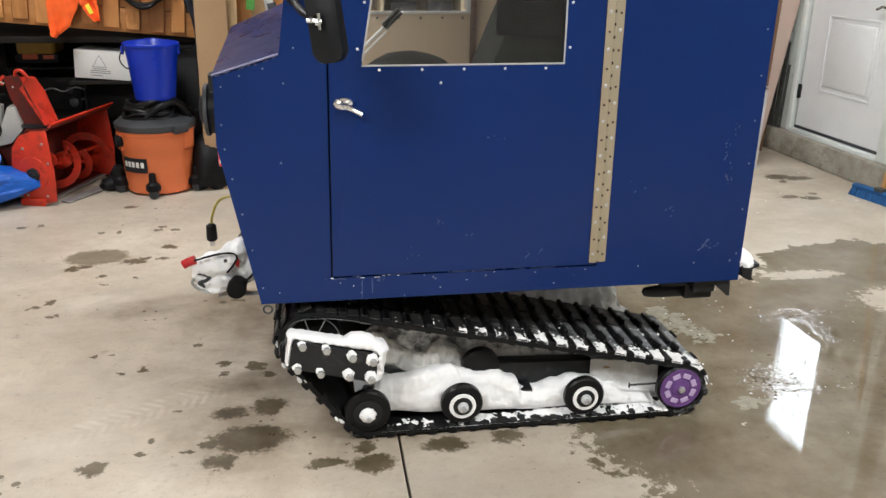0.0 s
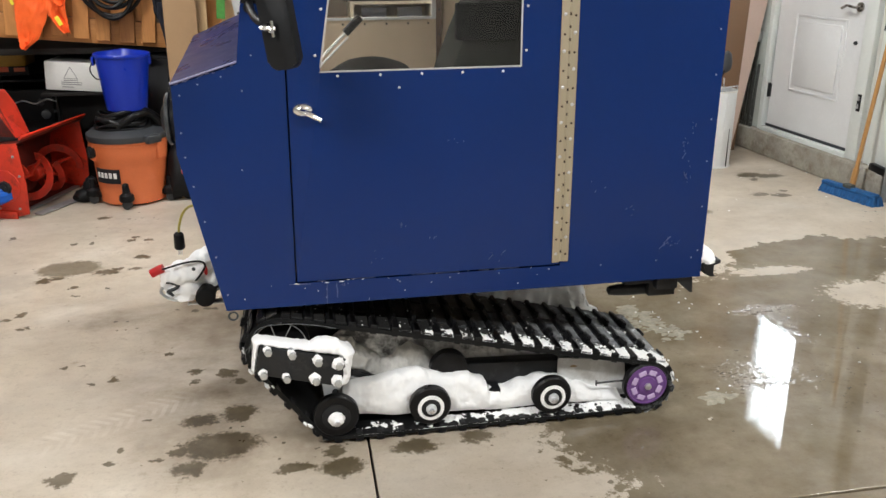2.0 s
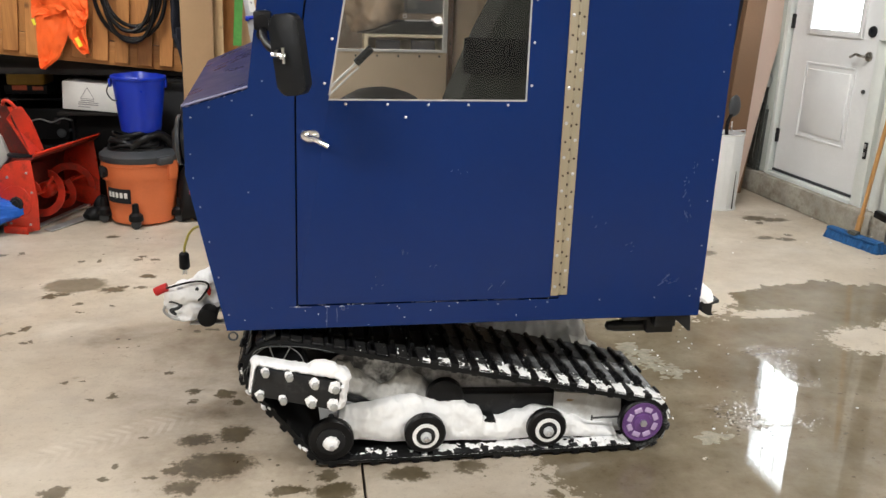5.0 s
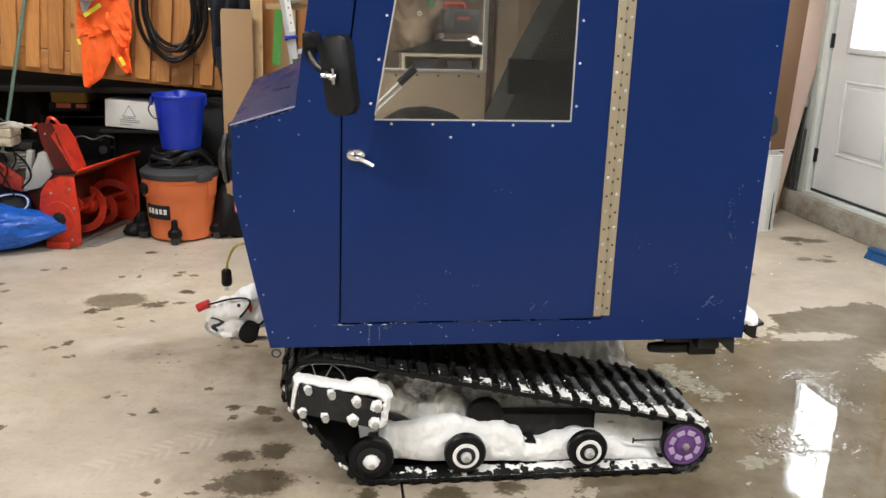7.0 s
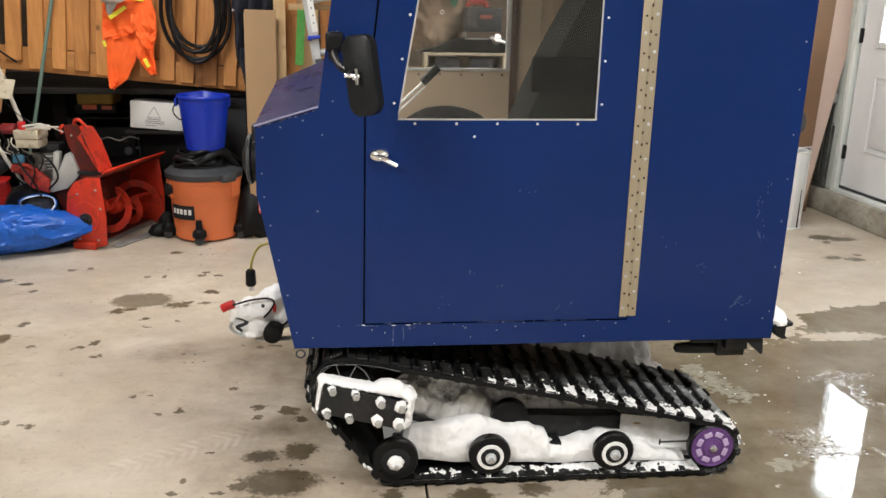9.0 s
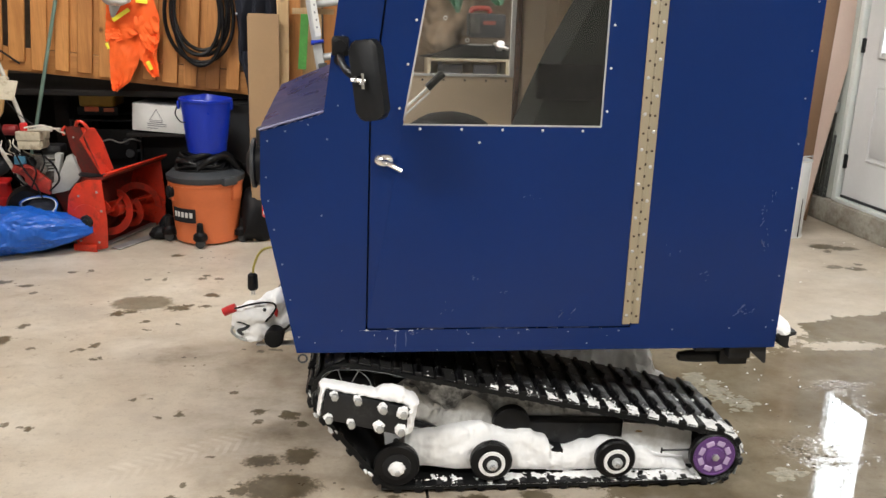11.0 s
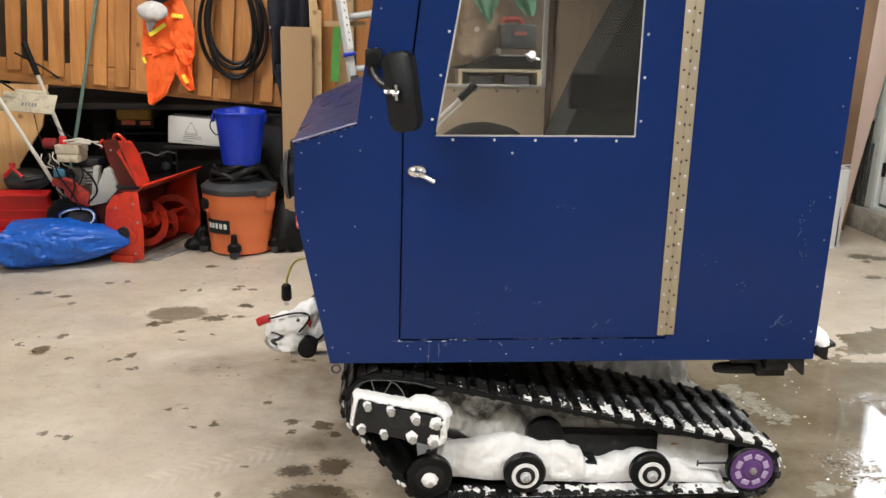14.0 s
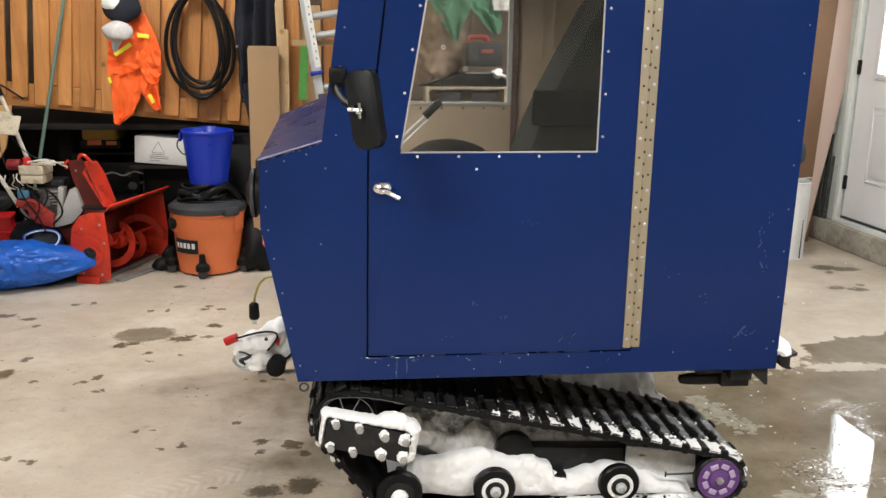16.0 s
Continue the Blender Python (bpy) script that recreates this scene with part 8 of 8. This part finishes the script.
solid("dark_tarp_roll", lump((3.33, 6.10, 0.72), (0.10, 0.12, 0.80), 51, 0.2, 1.5, 4, floor=0.0), M_NAVY, "dark rolled tarp standing in the corner behind the carton", "tarp roll")


def broom():
    d = thing("push_broom", (3.3, 4.4, 0), "push broom with blue bristles and wooden handle", "broom")
    m = pose(3.35, 4.385, 0, 0, 0, 14)
    hm = pose(3.36, 4.39, 0, 0, 0, 102) @ Matrix.Diagonal((0.88, 1, 0.84, 1))
    part("head_block", box((0, 0.012, 0.074), (0.45, 0.05, 0.024), bevel=0.006, m=hm), M_BROOM, d, "blue broom block")
    part("socket_block", box((0.0, 0.02, 0.094), (0.07, 0.045, 0.03), bevel=0.008, m=hm), M_OLDSTEEL, d, "worn grey socket")
    rng = random.Random(4)
    bm = bmesh.new()
    for i in range(46):
        for j in range(5):
            x, y = -0.222 + 0.444 * i / 45, -0.022 + 0.044 * j / 4
            add(bm, cyl((x, y, 0.066), (x * 1.03 + rng.uniform(-0.006, 0.006), y * 1.7 + rng.uniform(-0.006, 0.006), 0.0), 0.0062, 0.0085, seg=5))
    tagged(part("bristles", moved(hm, bm), M_BROOM, d, "dense blue bristles"), kind="stuff")
    part("handle", tube([(3.399, 4.432, 0.095), (3.529, 4.428, 1.45)], 0.0125, 12), M_HANDLE, d, "varnished wooden handle")
    part("ferrule", cyl((3.396, 4.432, 0.075), (3.406, 4.432, 0.17), 0.018), M_HANDLE, d)
    return d


broom()
structure("strike_plate", many([box((0.037, -0.238, 0.525), (0.008, 0.03, 0.105), bevel=0.003, m=ROOM)]), M_BLACK, "black latch plate on the door trim")
structure("strike_screws", many([box((0.030, -0.238, 0.552), (0.008, 0.016, 0.03), bevel=0.005, m=ROOM), box((0.030, -0.238, 0.503), (0.008, 0.016, 0.03), bevel=0.005, m=ROOM)]), M_STEEL, "two bright catches on the latch plate")


def snow_crumbs():
    rng = random.Random(12)
    bm = bmesh.new()
    for i in range(70):
        x, y = rng.gauss(1.65, 0.28), rng.gauss(2.75, 0.3)
        if i > 52:
            x, y = rng.gauss(3.0, 0.25), rng.gauss(4.8, 0.3)
        r = rng.uniform(0.001, 0.0042)
        add(bm, lump((x, y, r * 0.5), (r * rng.uniform(0.8, 2.0), r, r * 0.7), i, 0.5, 2.0, 1))
    tagged(part("snow_crumbs", bm, M_SNOW), "tiny crumbs of snow scattered on the floor", "snow", kind="stuff")


snow_crumbs()


def slush_patch():
    """Half-melted slush left on the wet floor behind the track."""
    rng = random.Random(77)
    bm = bmesh.new()
    for i in range(150):
        t = rng.random()
        x, y = 1.40 + 0.10 * t + rng.gauss(0, 0.028), 3.05 - 0.28 * t + rng.gauss(0, 0.038)
        r = rng.uniform(0.005, 0.017) * (1.15 - 0.5 * t)
        add(bm, lump((x, y, 0.0), (r * rng.uniform(0.8, 2.2), r, r * rng.uniform(0.06, 0.16)), i, 0.9, 2.6, 2))
    for i in range(26):
        r = rng.uniform(0.006, 0.014)
        add(bm, lump((rng.gauss(1.425, 0.025), rng.gauss(2.295, 0.022), 0.0), (r * 1.8, r, r * 0.15), i + 300, 0.8, 2.2, 2))
    tagged(part("slush", bm, M_SLUSHWET), "half-melted grey slush on the wet floor", "slush", kind="stuff")


slush_patch()


def sparkle_domes():
    """Small water domes added on the wet film to give the sparkle of ripples."""
    rng = random.Random(44)
    bm = bmesh.new()
    for x0, y0, sx, sy, n in ((1.57, 2.40, 0.055, 0.045, 46), (2.02, 2.94, 0.09, 0.03, 26), (1.86, 2.40, 0.05, 0.10, 22), (1.8, 2.6, 0.3, 0.35, 46)):
        for i in range(n):
            r = rng.uniform(0.0015, 0.0055)
            add(bm, lump((rng.gauss(x0, sx), rng.gauss(y0, sy), 0.0), (r * rng.uniform(0.8, 2.4), r, r * rng.uniform(0.12, 0.3)), i, 0.3, 1.8, 2))
    m, nt, p = nodes_of("standing_water")
    p.inputs["Base Color"].default_value = (0.12, 0.10, 0.07, 1)
    p.inputs["Roughness"].default_value = 0.02
    nt.links.new(ramp(nt, noise_tex(nt, 300, 2), 0.3, 0.7, 0.01, 0.05), p.inputs["Roughness"])
    tagged(part("sparkle_domes", bm, m), "small water domes added on the wet floor for the sparkle of ripples", "water drops", kind="stuff")


sparkle_domes()


# ---- the far bench seen through the cab windows ----
def far_bench():
    d = thing("far_workbench", (0.75, 5.3, 0), "cluttered timber workbench behind the vehicle", "workbench")
    part("top", box((0.75, 5.3, 1.005), (1.7, 0.6, 0.05), bevel=0.005), M_PINE, d)
    for x in (0.05, 1.45):
        for y in (5.08, 5.52):
            part("leg", box((x, y, 0.49), (0.09, 0.09, 0.98), bevel=0.004), M_PINE, d)
    return d


far_bench()


def drawer_unit():
    d = thing("drawer_unit", (0.70, 5.15, 1.03), "grey two-bay metal drawer unit with pale trim", "drawer unit")
    part("case", many([box((0.69, 5.25, 1.137), (0.50, 0.24, 0.012)), box((0.69, 5.25, 1.037), (0.50, 0.24, 0.012)), box((0.45, 5.25, 1.087), (0.02, 0.24, 0.09)), box((0.93, 5.25, 1.087), (0.02, 0.24, 0.09)), box((0.69, 5.36, 1.087), (0.46, 0.012, 0.09))]), M_CREAM, d)
    for x in (0.585, 0.80):
        part("drawer", box((x, 5.19, 1.078), (0.15, 0.02, 0.062), bevel=0.006), surface("blue_grey_bin", (0.09, 0.10, 0.13), 0.5), d, "blue-grey plastic bin")
    return d


drawer_unit()


def canvas_sheet():
    d = thing("tan_canvas_sheet", (0.52, 5.36, 1.145), "tan canvas sheet with brass eyelets draped over the bench", "canvas sheet")
    part("cloth", cloth([(1.80, 0.25, 0.76), (1.60, 0.28, 0.75), (1.45, 0.30, 0.73), (1.32, 0.32, 0.72), (1.22, 0.34, 0.69), (1.148, 0.36, 0.62)], 5.37, 1.1, 0.036, 12), M_TANCLOTH, d)
    for x, z in ((0.558, 1.378), (0.697, 1.248)):
        part("eyelet", tube([(x + 0.011 * math.cos(a), 5.29, z + 0.011 * math.sin(a)) for a in (2 * math.pi * i / 16 for i in range(16))], 0.0035, 6, closed=True), M_WHITE_P, d, "bright metal eyelet")
    return d


canvas_sheet()


def green_cloth():
    d = thing("green_cloth", (0.70, 5.30, 1.4), "green cloth draped in an arch over the canvas", "cloth")
    part("left_fall", cloth([(1.78, 0.44, 0.74), (1.66, 0.47, 0.74), (1.57, 0.52, 0.71), (1.49, 0.575, 0.672), (1.44, 0.61, 0.655), (1.41, 0.628, 0.645)], 5.295, 1.6, 0.018, 14), M_GREENCLOTH, d)
    part("right_fall", cloth([(1.78, 0.66, 0.90), (1.66, 0.70, 0.905), (1.60, 0.74, 0.91), (1.56, 0.78, 0.915), (1.51, 0.82, 0.915), (1.46, 0.87, 0.907)], 5.290, 1.4, 0.018, 15), M_GREENCLOTH, d)
    return d


green_cloth()
solid("white_plastic_sheet", cloth([(1.80, 0.84, 1.02), (1.68, 0.848, 0.99), (1.60, 0.865, 0.962)], 5.25, 1.5, 0.012, 16), M_WHITE_BOX, "crumpled white plastic sheet hanging above the bench", "plastic sheet")


def toolbox():
    d = thing("black_toolbox", (0.81, 5.32, 1.145), "black power tool case with red handle and label", "tool case")
    part("case", box((0.812, 5.33, 1.338), (0.225, 0.2, 0.145), bevel=0.014), M_GREY, d)
    part("latch_strip", box((0.735, 5.228, 1.345), (0.055, 0.006, 0.10), bevel=0.002), M_OLDSTEEL, d)
    # reds dulled in colour to imitate the window haze in front of them
    part("handle", tube(curve([(0.708, 5.25, 1.412), (0.722, 5.25, 1.436), (0.81, 5.25, 1.438), (0.828, 5.25, 1.412)]), 0.015, 10), surface("haze_dulled_red_grip", (0.32, 0.05, 0.04), 0.6), d, "red grip, dulled for the haze of the cab window")
    part("label", box((0.822, 5.227, 1.356), (0.075, 0.004, 0.022)), surface("haze_dulled_red_label", (0.30, 0.09, 0.07), 0.6), d, "red label, dulled for the haze of the cab window")
    return d


toolbox()


def tool_roll():
    d = thing("black_tool_roll", (0.66, 5.28, 1.145), "black tool roll with bright clamp on the drawer unit", "tool roll")
    part("roll", prism([(0.40, 1.144), (0.55, 1.182), (0.66, 1.222), (0.95, 1.228), (0.95, 1.144)], 5.21, 5.38, 0.008), M_PLASTIC, d)
    part("rule", box((0.765, 5.205, 1.226), (0.15, 0.02, 0.008)), M_GALV, d, "steel rule")
    part("clamp", many([cyl((0.885, 5.21, 1.212), (0.885, 5.16, 1.235), 0.024), tube([(0.845, 5.18, 1.236), (0.935, 5.18, 1.205)], 0.010, 8)]), M_STEEL, d, "bright steel clamp")
    return d


tool_roll()
